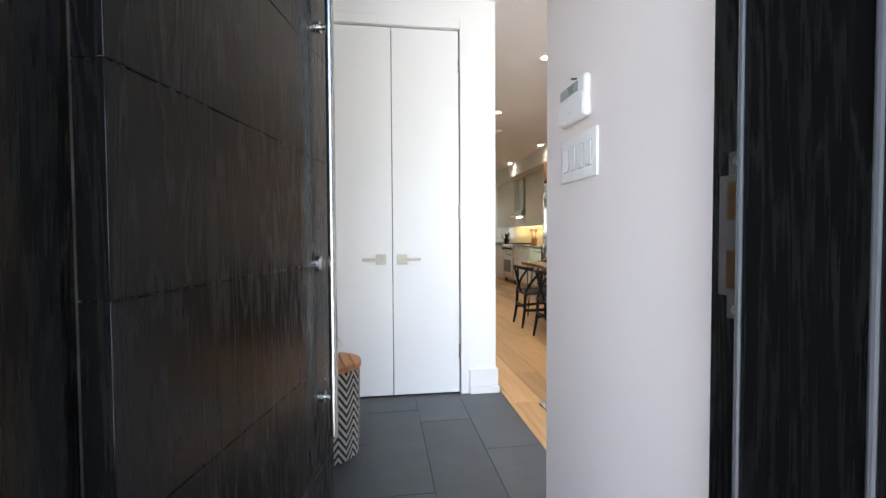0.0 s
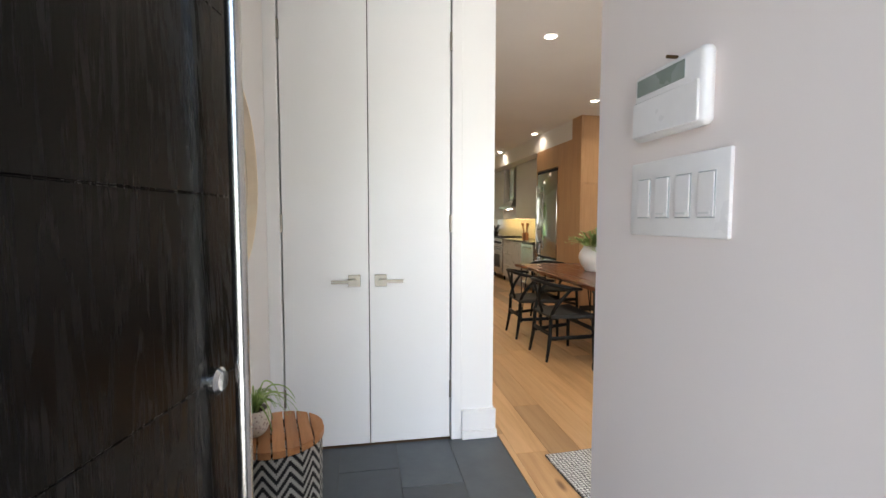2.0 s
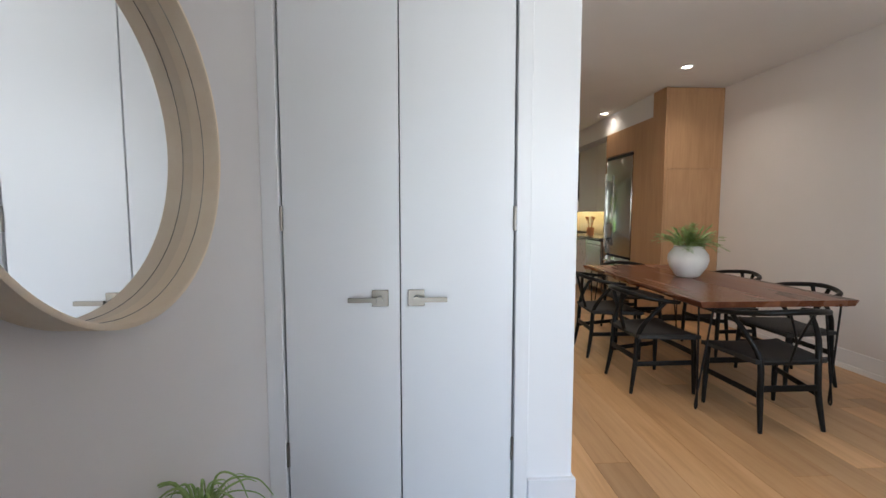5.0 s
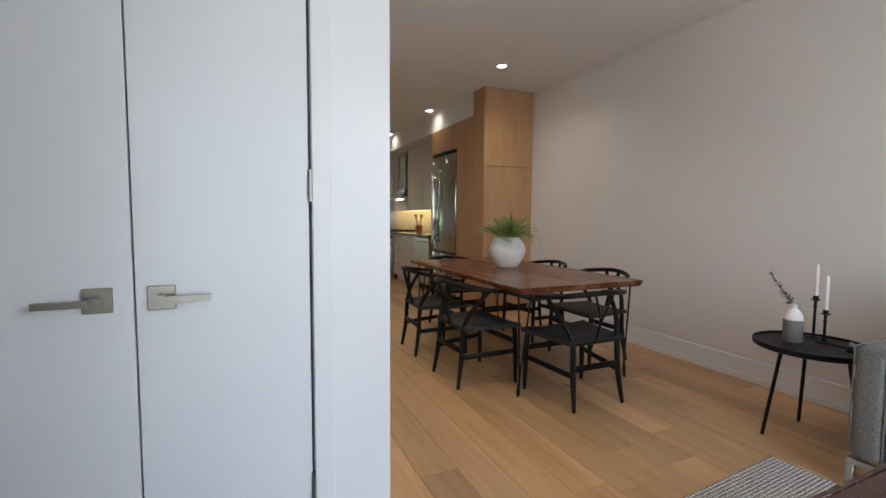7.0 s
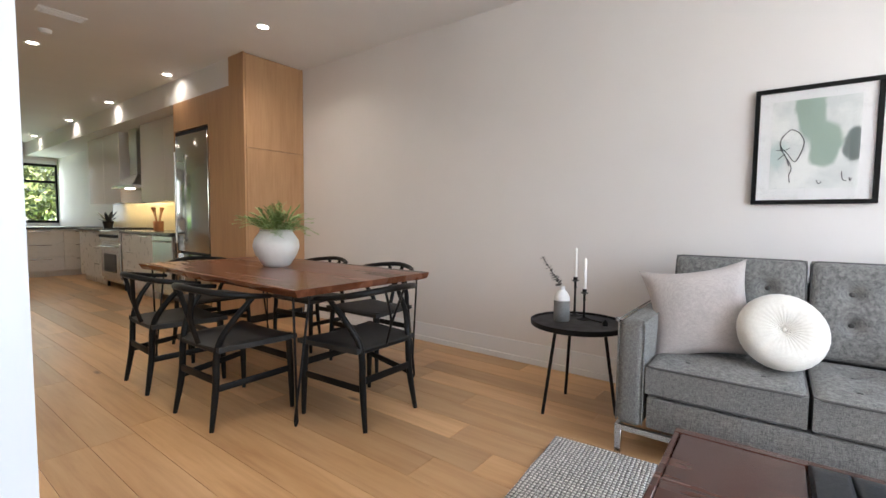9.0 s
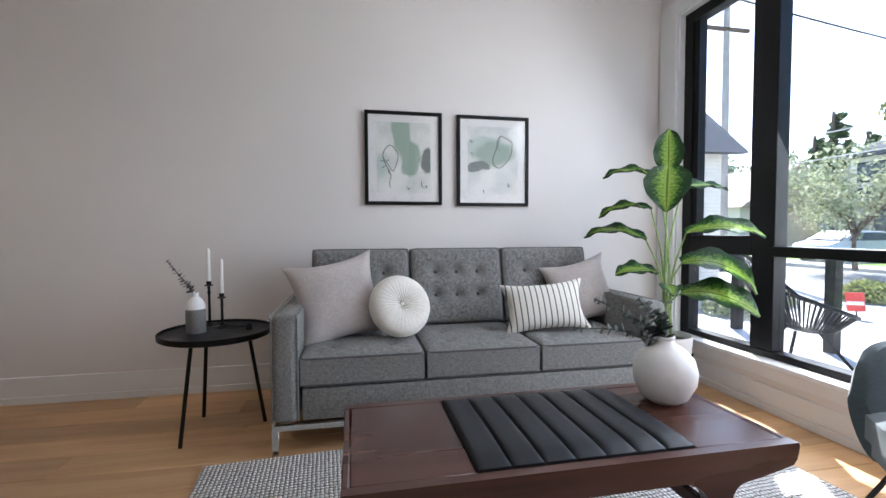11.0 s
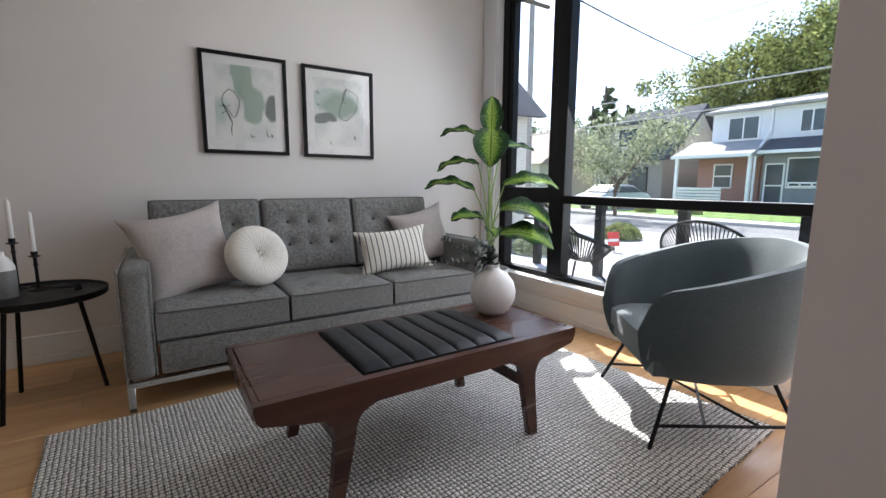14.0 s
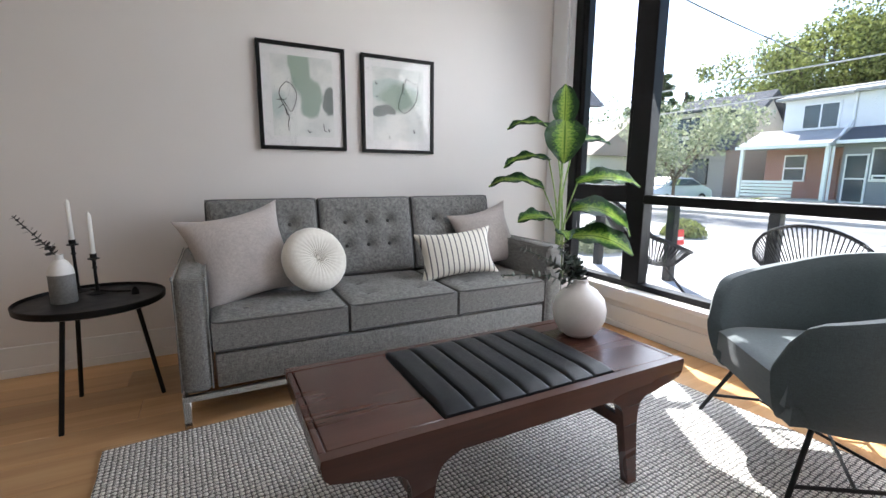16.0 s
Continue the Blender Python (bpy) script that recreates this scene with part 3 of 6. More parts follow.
def throw_pillow(label, w, h, d, m, material, name="throw_pillow"):
    bm = puff(w, h, d, 0.06, 22, 2.2)
    for v in bm.verts:
        u, q = v.co.x / (w / 2), v.co.y / (h / 2)
        pull = 1 - 0.17 * (1 - q * q) * abs(u) ** 3
        pull2 = 1 - 0.17 * (1 - u * u) * abs(q) ** 3
        v.co.x *= pull
        v.co.y *= pull2
        v.co.z += 0.006 * noise.noise(Vector((v.co.x * 9, v.co.y * 9, w * 10)))
    return solid(name, bm, material, label, "pillow", m=m)


def facing(x, y, z, lean, turn=0, roll=0):
    """Pose of an upright pillow whose face looks to -x, leaning back."""
    return Matrix.Translation((x, y, z)) @ pose(0, 0, 0, 0, 0, turn) @ pose(0, 0, 0, 0, lean, 0) @ pose(0, 0, 0, 90, 0, -90) @ pose(0, 0, 0, 0, 0, roll)


throw_pillow("large greige linen cushion leaning in the sofa corner", 0.50, 0.49, 0.18, facing(3.59, -0.735, 0.664, 22, 8, 11), LINEN)
throw_pillow("greige linen cushion behind the striped one on the sofa", 0.43, 0.43, 0.14, facing(3.72, -2.25, 0.65, 18, -14, 14), LINEN)

STRIPES = Mat("striped_cotton", (0.75, 0.72, 0.66), 0.95)
_v = STRIPES.coords((1, 1, 1))
_w = STRIPES.add("ShaderNodeTexWave", Scale=9.5)
_w.bands_direction = "X"
STRIPES.link(_v, _w.inputs["Vector"])
STRIPES.color(STRIPES.ramp(_w.outputs["Fac"], (0.84, (0.76, 0.73, 0.66)), (0.91, (0.13, 0.13, 0.14))))
STRIPES.bump(STRIPES.noise(_v, 400, 3), 0.4, 0.001)
STRIPES = STRIPES.m
throw_pillow("cream lumbar cushion with dark stripes on the sofa", 0.50, 0.30, 0.14, facing(3.50, -1.91, 0.60, 22, -10, 5), STRIPES, "lumbar_pillow")


def round_pillow():
    n, k = 64, 14
    bm = bmesh.new()
    prof = [(0.0, 0.036), (0.012, 0.038), (0.03, 0.048), (0.07, 0.058), (0.11, 0.057), (0.14, 0.049), (0.158, 0.034), (0.169, 0.016), (0.172, 0.0)]
    full = prof + [(r, -z) for r, z in prof[-2::-1]]
    rings = []
    for r, z in full:
        ring = []
        for i in range(n * 2):
            a = math.pi * i / n
            f = 1 + (0.003 * math.cos(a * 32)) * min(1, r / 0.1)
            ring.append(bm.verts.new((r * math.cos(a) * f, r * math.sin(a) * f, z * (1 + 0.035 * math.cos(a * 32) * max(0, 1 - r / 0.15)))))
        rings.append(ring)
    for a, b in zip(rings, rings[1:]):
        for i in range(n * 2):
            bm.faces.new((a[i], a[(i + 1) % (n * 2)], b[(i + 1) % (n * 2)], b[i]))
    bmesh.ops.remove_doubles(bm, verts=bm.verts, dist=1e-6)
    p = solid("round_pillow", bm, VELVET, "round cream velvet cushion with a centre button", "pillow", m=facing(3.50, -1.07, 0.632, 24, 14))
    part("button", lathe([(0, 0.042), (0.008, 0.040), (0.012, 0.034), (0, 0.030)], 16), VELVET, p)
    return p


round_pillow()

# ---- rug ----
bm = slab(-0.863, 0.863, -1.2425, 1.2425, 0.0, 0.012)
bmesh.ops.subdivide_edges(bm, edges=[e for e in bm.edges if abs(e.verts[0].co.z - e.verts[1].co.z) < 1e-4], cuts=30, use_grid_fill=True)
for v in bm.verts:
    if max(abs(v.co.x) / 0.863, abs(v.co.y) / 1.2425) > 0.995:
        v.co.x += 0.006 * noise.noise(Vector((v.co.x * 5, v.co.y * 5, 1)))
        v.co.y += 0.006 * noise.noise(Vector((v.co.x * 5, v.co.y * 5, 4)))
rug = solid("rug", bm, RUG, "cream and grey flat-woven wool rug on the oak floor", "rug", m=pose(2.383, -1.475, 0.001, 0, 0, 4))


# ---- coffee table ----
def coffee_table():
    t = thing("coffee_table", "dark walnut coffee table with a channelled black leather inlay", "coffee table", pose(2.388, -1.437, 0.013, 0, 0, 0.4))
    # local: y along the table
    w, l, h = 0.545, 1.278, 0.418
    def edge_board(x):
        bm = bmesh.new()
        # side rail, its ends raked outwards, merging into the legs
        prof = [(-l / 2, h), (l / 2, h), (l / 2 + 0.003, h - 0.015), (l / 2 - 0.004, h - 0.048), (l / 2 - 0.018, h - 0.064), (l / 2 - 0.13, h - 0.088)]
        leg = spline([(l / 2 - 0.19, h - 0.098, 0), (l / 2 - 0.216, h - 0.128, 0), (l / 2 - 0.222, h - 0.20, 0), (l / 2 - 0.200, 0.0, 0)], 5)
        outer = [(p.x + 0.0, p.y) for p in leg]
        inner = [(p.x, p.y) for p in spline([(l / 2 - 0.240, 0.0, 0), (l / 2 - 0.284, h - 0.20, 0), (l / 2 - 0.294, h - 0.145, 0), (l / 2 - 0.314, h - 0.105, 0), (l / 2 - 0.365, h - 0.080, 0)], 5)]
        half = prof[1:] + outer + inner
        loop = half + [(-a, b) for a, b in reversed(half)]
        vs = [bm.verts.new((x - 0.016, a, b)) for a, b in loop]
        f = bm.faces.new(vs)
        r = bmesh.ops.extrude_face_region(bm, geom=[f])
        bmesh.ops.translate(bm, vec=(0.032, 0, 0), verts=[g for g in r["geom"] if isinstance(g, bmesh.types.BMVert)])
        bmesh.ops.triangulate(bm, faces=[g for g in bm.faces if len(g.verts) > 4])
        return bm
    for x in (-w / 2 + 0.016, w / 2 - 0.016):
        part("side_frame", edge_board(x), MAHOG, t)
    part("top_panel", slab(-w / 2 + 0.034, w / 2 - 0.034, 0.305, l / 2 - 0.02, h - 0.045, h - 0.001, 0.003, 1), MAHOG, t)
    part("top_panel", slab(-w / 2 + 0.034, w / 2 - 0.034, -l / 2 + 0.02, -0.335, h - 0.045, h - 0.001, 0.003, 1), MAHOG, t)
    part("inlay_bed", slab(-w / 2 + 0.034, w / 2 - 0.034, -0.332, 0.302, h - 0.045, h - 0.014), MAHOG, t)
    for y in (l / 2 - 0.009, -l / 2 + 0.009):
        part("end_rail", slab(-w / 2 + 0.033, w / 2 - 0.033, y - 0.009, y + 0.009, h - 0.055, h - 0.0005, 0.003, 1), MAHOG, t)
    n = 7
    for i in range(n):
        c = -0.328 + 0.628 * (i + 0.5) / n
        pad = puff(w - 0.075, 0.628 / n - 0.002, 0.05, 0.35, 14, 5.0)
        part("leather_channel", pad, LEATHER, t, "padded black leather channel", m=Matrix.Translation((0, c, h - 0.003)))
    for y in (l / 2 - 0.25, -l / 2 + 0.25):
        part("cross_rail", slab(-w / 2 + 0.03, w / 2 - 0.03, y - 0.012, y + 0.012, h - 0.215, h - 0.175, 0.003, 1), MAHOG, t)


coffee_table()

# ---- white vase with eucalyptus on the coffee table ----
def leaf_blade(bm, base, tip, width, up, fold=0.15, droop=0.0, n=6):
    """One leaf: a folded blade from base to tip."""
    base, tip, up = Vector(base), Vector(tip), Vector(up)
    d = tip - base
    side = d.cross(up).normalized()
    nrm = side.cross(d).normalized()
    mid, le, ri = [], [], []
    for i in range(n + 1):
        t = i / n
        p = base + d * t + Vector((0, 0, -droop * t * t))
        wdt = width * (math.sin(math.pi * min(1, t * 0.93 + 0.05)) ** 0.8)
        mid.append(bm.verts.new(p))
        le.append(bm.verts.new(p + side * wdt + nrm * fold * wdt))
        ri.append(bm.verts.new(p - side * wdt + nrm * fold * wdt))
    for i in range(n):
        bm.faces.new((mid[i], mid[i + 1], le[i + 1], le[i]))
        bm.faces.new((ri[i], ri[i + 1], mid[i + 1], mid[i]))


def leafmat(name, dark, light, rough=0.45, scale=30):
    m = Mat(name, light, rough)
    m.color(m.ramp(m.noise(m.coords(), scale, 4), (0.3, dark), (0.7, light)))
    m.set(Subsurface_Weight=0.0)
    return m.m


EUCA = leafmat("eucalyptus_leaf", (0.035, 0.055, 0.045), (0.09, 0.125, 0.095))
DARKLEAF = leafmat("dried_leaf", (0.015, 0.016, 0.016), (0.04, 0.042, 0.042))
FERN = leafmat("fern_leaf", (0.17, 0.29, 0.08), (0.40, 0.53, 0.20))
SPIDER = leafmat("air_plant_leaf", (0.18, 0.32, 0.06), (0.42, 0.56, 0.20))


def sprig(parent, pts, leaf, count, material, stem_r=0.0025, rng=None):
    rng = rng or random.Random(3)
    path = spline(pts, 8)
    part("stem", bar(path, stem_r, 6), material, parent)
    bm = bmesh.new()
    for i in range(count):
        t = (i + 0.5) / count
        k = min(len(path) - 2, int((0.18 + 0.82 * t) * (len(path) - 1)))
        p, d = path[k], (path[k + 1] - path[k]).normalized()
        side = d.orthogonal().normalized()
        side.rotate(Matrix.Rotation(i * 2.4 + rng.random(), 3, d))
        size = leaf * (1.15 - 0.6 * t)
        leaf_blade(bm, p, p + side * size * 1.3 + d * size * 0.5, size * 0.55, d, 0.1, 0, 4)
    return part("leaves", bm, material, parent)


def coffee_vase():
    z = 0.4305
    v = thing("vase", "round matt white vase with eucalyptus sprigs on the coffee table", "vase", pose(2.475, -1.915, z))
    prof = [(0.0, 0.0), (0.05, 0.0), (0.077, 0.02), (0.102, 0.07), (0.106, 0.11), (0.095, 0.155), (0.065, 0.19), (0.035, 0.207), (0.028, 0.22), (0.032, 0.232), (0.026, 0.233), (0.022, 0.215), (0.0, 0.20)]
    part("body", lathe(prof, 40), CERAMIC, v)
    r = random.Random(5)
    for end in ((0.155, 0.19, 0.33), (0.20, 0.25, 0.21), (0.06, 0.07, 0.34), (0.02, 0.03, 0.30), (0.10, 0.10, 0.27), (0.05, -0.02, 0.28)):
        e = Vector(end)
        sprig(v, [(0, 0, 0.20), e * 0.42 + Vector((0, 0, 0.15)), e + Vector((0, 0, 0.02))], 0.027, 26, EUCA, 0.0022, r)


coffee_vase()

# ---- side table with candles and a bud vase ----
def side_table():
    t = thing("side_table", "round black metal side table on three splayed legs", "side table", pose(3.575, -0.12, 0))
    part("top", lathe([(0, 0.50), (0.262, 0.50), (0.27, 0.505), (0.272, 0.53), (0.268, 0.532), (0.264, 0.518), (0, 0.516)], 56), BLACKMETAL, t, "black tray top with a raised rim")
    for a in (-76, 36, 147):
        c, s = math.cos(radians(a)), math.sin(radians(a))
        part("leg", bar([(0.15 * c, 0.15 * s, 0.50), (0.225 * c, 0.225 * s, 0.0)], 0.0095, 12), BLACKMETAL, t)


side_table()


def bud_vase():
    v = thing("bud_vase", "two-tone grey and white bottle vase with a dark sprig", "vase", pose(3.575, -0.02, 0.516))
    part("body", lathe([(0, 0), (0.044, 0), (0.047, 0.004), (0.047, 0.125), (0, 0.125)], 32), CONCRETE_V, v, "grey stoneware lower body")
    part("neck", lathe([(0.0465, 0.125), (0.045, 0.145), (0.030, 0.175), (0.016, 0.188), (0.015, 0.205), (0.018, 0.21), (0.012, 0.21), (0.010, 0.19), (0, 0.19)], 32), CERAMIC, v, "white glazed neck")
    sprig(v, [(0, 0, 0.19), (-0.015, 0.045, 0.27), (-0.03, 0.12, 0.38)], 0.024, 26, DARKLEAF, 0.002)


def candle(x, y, base, tall, name_label):
    h = base
    c = thing("candlestick", name_label, "candlestick", pose(x, y, 0.516), "black candlesticks")
    part("holder", lathe([(0, 0), (0.042, 0), (0.044, 0.004), (0.02, 0.008), (0.0075, 0.014), (0.0065, h - 0.05), (0.011, h - 0.045), (0.007, h - 0.035), (0.008, h - 0.008), (0.022, h - 0.004), (0.024, h), (0.013, h + 0.003), (0.013, h + 0.022), (0, h + 0.022)], 24), BLACKMETAL, c)
    part("candle", lathe([(0, h + 0.01), (0.0108, h + 0.01), (0.0095, tall - 0.012), (0.004, tall), (0, tall)], 16), WAX, c, "white taper candle")
    part("wick", bar([(0, 0, tall - 0.002), (0.001, 0, tall + 0.008)], 0.001, 5), WAX, c)


bud_vase()
candle(3.775, -0.025, 0.225, 0.43, "tall black candlestick with a white taper")
candle(3.70, -0.112, 0.165, 0.375, "shorter black candlestick with a white taper")
snuff = thing("candle_snuffer", "black metal candle snuffer lying on the side table", "snuffer", pose(3.64, -0.17, 0.516))
part("rod", bar(spline([(0.10, 0.09, 0.012), (0.02, 0.0, 0.012), (-0.03, -0.09, 0.016)], 6), 0.005, 8), BLACKMETAL, snuff)
part("bell", lathe([(0.016, 0.0), (0.014, 0.02), (0.004, 0.035), (0, 0.035)], 16), BLACKMETAL, snuff, m=Matrix.Translation((-0.035, -0.10, 0.001)))


# ---- framed prints ----
def art_mat(name, shapes):
    """Abstract print: soft blots of grey-green on off-white."""
    m = Mat(name, (0.78, 0.78, 0.75), 0.6)
    v = m.coords()
    base = m.ramp(m.noise(v, 6, 5, 0.6), (0.35, (0.62, 0.64, 0.62)), (0.6, (0.80, 0.80, 0.77)))
    warp = m.add("ShaderNodeVectorMath")
    warp.operation = "ADD"
    nz = m.add("ShaderNodeTexNoise", Scale=7.0, Detail=3.0)
    m.link(v, nz.inputs["Vector"])
    sc = m.add("ShaderNodeVectorMath")
    sc.operation = "SCALE"
    sc.inputs["Scale"].default_value = 0.09
    m.link(nz.outputs["Color"], sc.inputs[0])
    m.link(v, warp.inputs[0])
    m.link(sc.outputs[0], warp.inputs[1])
    for (y, z, r, sy, sz, col, soft) in shapes:
        mp = m.add("ShaderNodeMapping")
        mp.inputs["Location"].default_value = (-0.045, -y - 0.045, -z - 0.045)
        m.link(warp.outputs[0], mp.inputs["Vector"])
        st = m.add("ShaderNodeVectorMath")
        st.operation = "MULTIPLY"
        st.inputs[1].default_value = (0, sy, sz)
        m.link(mp.outputs[0], st.inputs[0])
        ln = m.add("ShaderNodeVectorMath")
        ln.operation = "LENGTH"
        m.link(st.outputs[0], ln.inputs[0])
        fac = m.ramp(ln.outputs["Value"], (r, (1, 1, 1)), (r * (1 + soft), (0, 0, 0)))
        base = m.mix(base, col, fac)
    m.color(base)
    return m.m


def print_frame(y, z, label, mat, strokes):
    f = thing("picture_frame", label, "picture", pose(XS - 0.002, y, z), "framed abstract prints")
    w, h, b = 0.53, 0.636, 0.023
    for y0, y1, z0, z1 in ((-w / 2, w / 2, h / 2 - b, h / 2), (-w / 2, w / 2, -h / 2, -h / 2 + b), (-w / 2, -w / 2 + b, -h / 2 + b, h / 2 - b), (w / 2 - b, w / 2, -h / 2 + b, h / 2 - b)):
        part("frame_bar", slab(-0.028, 0, y0, y1, z0, z1, 0.002, 1), LACQUER, f, "black frame moulding")
    part("mount", slab(-0.014, -0.004, -w / 2 + b, w / 2 - b, -h / 2 + b, h / 2 - b), PLASTIC, f, "white mount board")
    pr = part("print", slab(-0.0155, -0.014, -0.185, 0.185, -0.235, 0.245), mat, f, "abstract grey-green print")
    for s in strokes:
        part("ink_line", bar(spline([(-0.0158, a, c) for a, c in s], 6), 0.0022, 5), LACQUER, pr, "thin black ink line")
    p = part("glazing", slab(-0.0205, -0.0185, -w / 2 + b, w / 2 - b, -h / 2 + b, h / 2 - b), PANE, f)
    p.visible_shadow = False


GREEN, DKGREEN, MIST = (0.33, 0.42, 0.35), (0.16, 0.19, 0.18), (0.52, 0.60, 0.57)
art1 = art_mat("print_one", [(0.02, 0.16, 0.055, 1.0, 0.42, GREEN, 0.25), (-0.045, 0.0, 0.062, 1.0, 0.6, GREEN, 0.25), (-0.16, -0.02, 0.042, 1.0, 0.5, DKGREEN, 0.15), (0.15, -0.05, 0.03, 1.0, 0.6, MIST, 0.8)])
art2 = art_mat("print_two", [(0.045, 0.09, 0.15, 1.0, 2.2, MIST, 0.3), (0.0, 0.05, 0.09, 0.8, 1.3, GREEN, 0.5), (0.107, -0.045, 0.07, 1.0, 2.2, DKGREEN, 0.25)])
print_frame(-1.1655, 1.538, "black-framed abstract print in grey-green over the sofa", art1,
            [[(0.10, 0.09), (0.065, 0.07), (0.04, 0.01), (0.073, -0.085), (0.11, -0.04), (0.142, 0.005), (0.135, 0.05), (0.10, 0.09)],
             [(0.142, -0.01), (0.123, -0.043), (0.09, -0.115), (0.098, -0.16), (0.093, -0.20)], [(0.16, -0.02), (0.12, -0.02), (0.10, -0.01)], [(0.15, -0.07), (0.12, -0.05), (0.10, -0.11)],
             [(-0.12, -0.15), (-0.125, -0.19), (-0.14, -0.20)], [(-0.15, -0.18), (-0.155, -0.20), (-0.16, -0.185)], [(-0.02, -0.19), (-0.03, -0.21), (-0.04, -0.20)]])
print_frame(-1.803, 1.534, "black-framed abstract print with a looping ink line", art2,
            [[(-0.057, 0.183), (-0.10, 0.165), (-0.142, 0.132), (-0.135, 0.06), (-0.114, 0.013), (-0.05, -0.044), (0.0, -0.013), (-0.01, 0.05), (-0.035, 0.113), (-0.057, 0.183)],
             [(-0.057, 0.183), (-0.035, 0.15), (-0.03, 0.10), (-0.05, 0.08)], [(-0.11, -0.15), (-0.115, -0.18), (-0.12, -0.16)], [(0.165, 0.15), (0.16, 0.13), (0.15, 0.14)], [(0.165, 0.06), (0.155, 0.05), (0.15, 0.06)], [(0.07, -0.20), (0.068, -0.225)]])


# ---- armchair ----
def armchair():
    c = thing("armchair", "blue-grey upholstered tub armchair on thin black legs", "armchair", pose(1.885, -2.60, 0.013, 0, 0, -37))
    # local: y to the front
    n, m = 56, 22
    bm = bmesh.new()
    grid = []
    for i in range(n + 1):
        s = -1 + 2 * i / n
        a = radians(-90 + 143 * s)                      # round the back
        t = abs(s)
        top = 0.80 - 0.20 * t ** 1.6
        if t > 0.90:
            top -= 0.13 * ((t - 0.90) / 0.10) ** 2
        col = []
        for k in range(m):
            q = k / m * 2 * math.pi                     # round the section: outside up, over, inside down
            zc = (top + 0.265) / 2 + (top - 0.265) / 2 * (math.sin(q) * (1 - 0.12 * abs(math.cos(q))))
            out = math.copysign(abs(math.cos(q)) ** 0.45, math.cos(q))
            thick = 0.042 * (1 - 0.35 * max(0, t - 0.85) / 0.15)
            h = (zc - 0.265) / (top - 0.265)
            r = 0.295 + 0.06 * h ** 0.8 + thick * out
            x, y = math.cos(a), math.sin(a)
            e = (abs(x) ** 2.7 + abs(y) ** 2.7) ** (-1 / 2.7)
            col.append(bm.verts.new((x * r * e * 1.03, y * r * e * (0.92 if y < 0 else 1.10) - 0.01, zc)))
        grid.append(col)
    for a, b in zip(grid, grid[1:]):
        for k in range(m):
            bm.faces.new((a[k], a[(k + 1) % m], b[(k + 1) % m], b[k]))
    bm.faces.new(grid[0][::-1])
    bm.faces.new(grid[-1])
    part("shell", bm, TEAL, c, "curved blue-grey upholstered shell")
    seat = puff(0.56, 0.58, 0.13, 0.6, 26, 4.0)
    for v in seat.verts:
        if v.co.y < 0:
            v.co.x *= 1 - 0.28 * (v.co.y / 0.29) ** 2
    part("seat_cushion", seat, TEAL, c, m=Matrix.Translation((0, 0.015, 0.375)))
    pan = puff(0.58, 0.58, 0.10, 0.6, 18, 4.0)
    for v in pan.verts:
        if v.co.y < 0:
            v.co.x *= 1 - 0.25 * (v.co.y / 0.31) ** 2
    part("seat_pan", pan, TEAL, c, m=Matrix.Translation((0, 0.0, 0.312)))
    feet = [(-0.33, 0.30), (0.33, 0.30), (-0.30, -0.30), (0.30, -0.30)]
    tops = [(-0.24, 0.19), (0.24, 0.19), (-0.20, -0.19), (0.20, -0.19)]
    at = lambda f, t, z: (t[0] + (f[0] - t[0]) * (1 - z / 0.29), t[1] + (f[1] - t[1]) * (1 - z / 0.29), z)
    for f, t in zip(feet, tops):
        part("leg", bar([(*f, 0), (*t, 0.29)], 0.0085, 10), BLACKMETAL, c)
    for i, j in ((0, 2), (1, 3)):
        part("side_rail", bar([at(feet[i], tops[i], 0.085), at(feet[j], tops[j], 0.085)], 0.007, 8), BLACKMETAL, c)
    A, B, C, D = [Vector(at(f, t, 0.085)) for f, t in zip(feet, tops)]
    for f1, f2 in ((0.35, 0.75), (0.75, 0.35)):
        part("cross_rod", bar([A.lerp(C, f1), B.lerp(D, f2)], 0.006, 8), BLACKMETAL, c)


armchair()


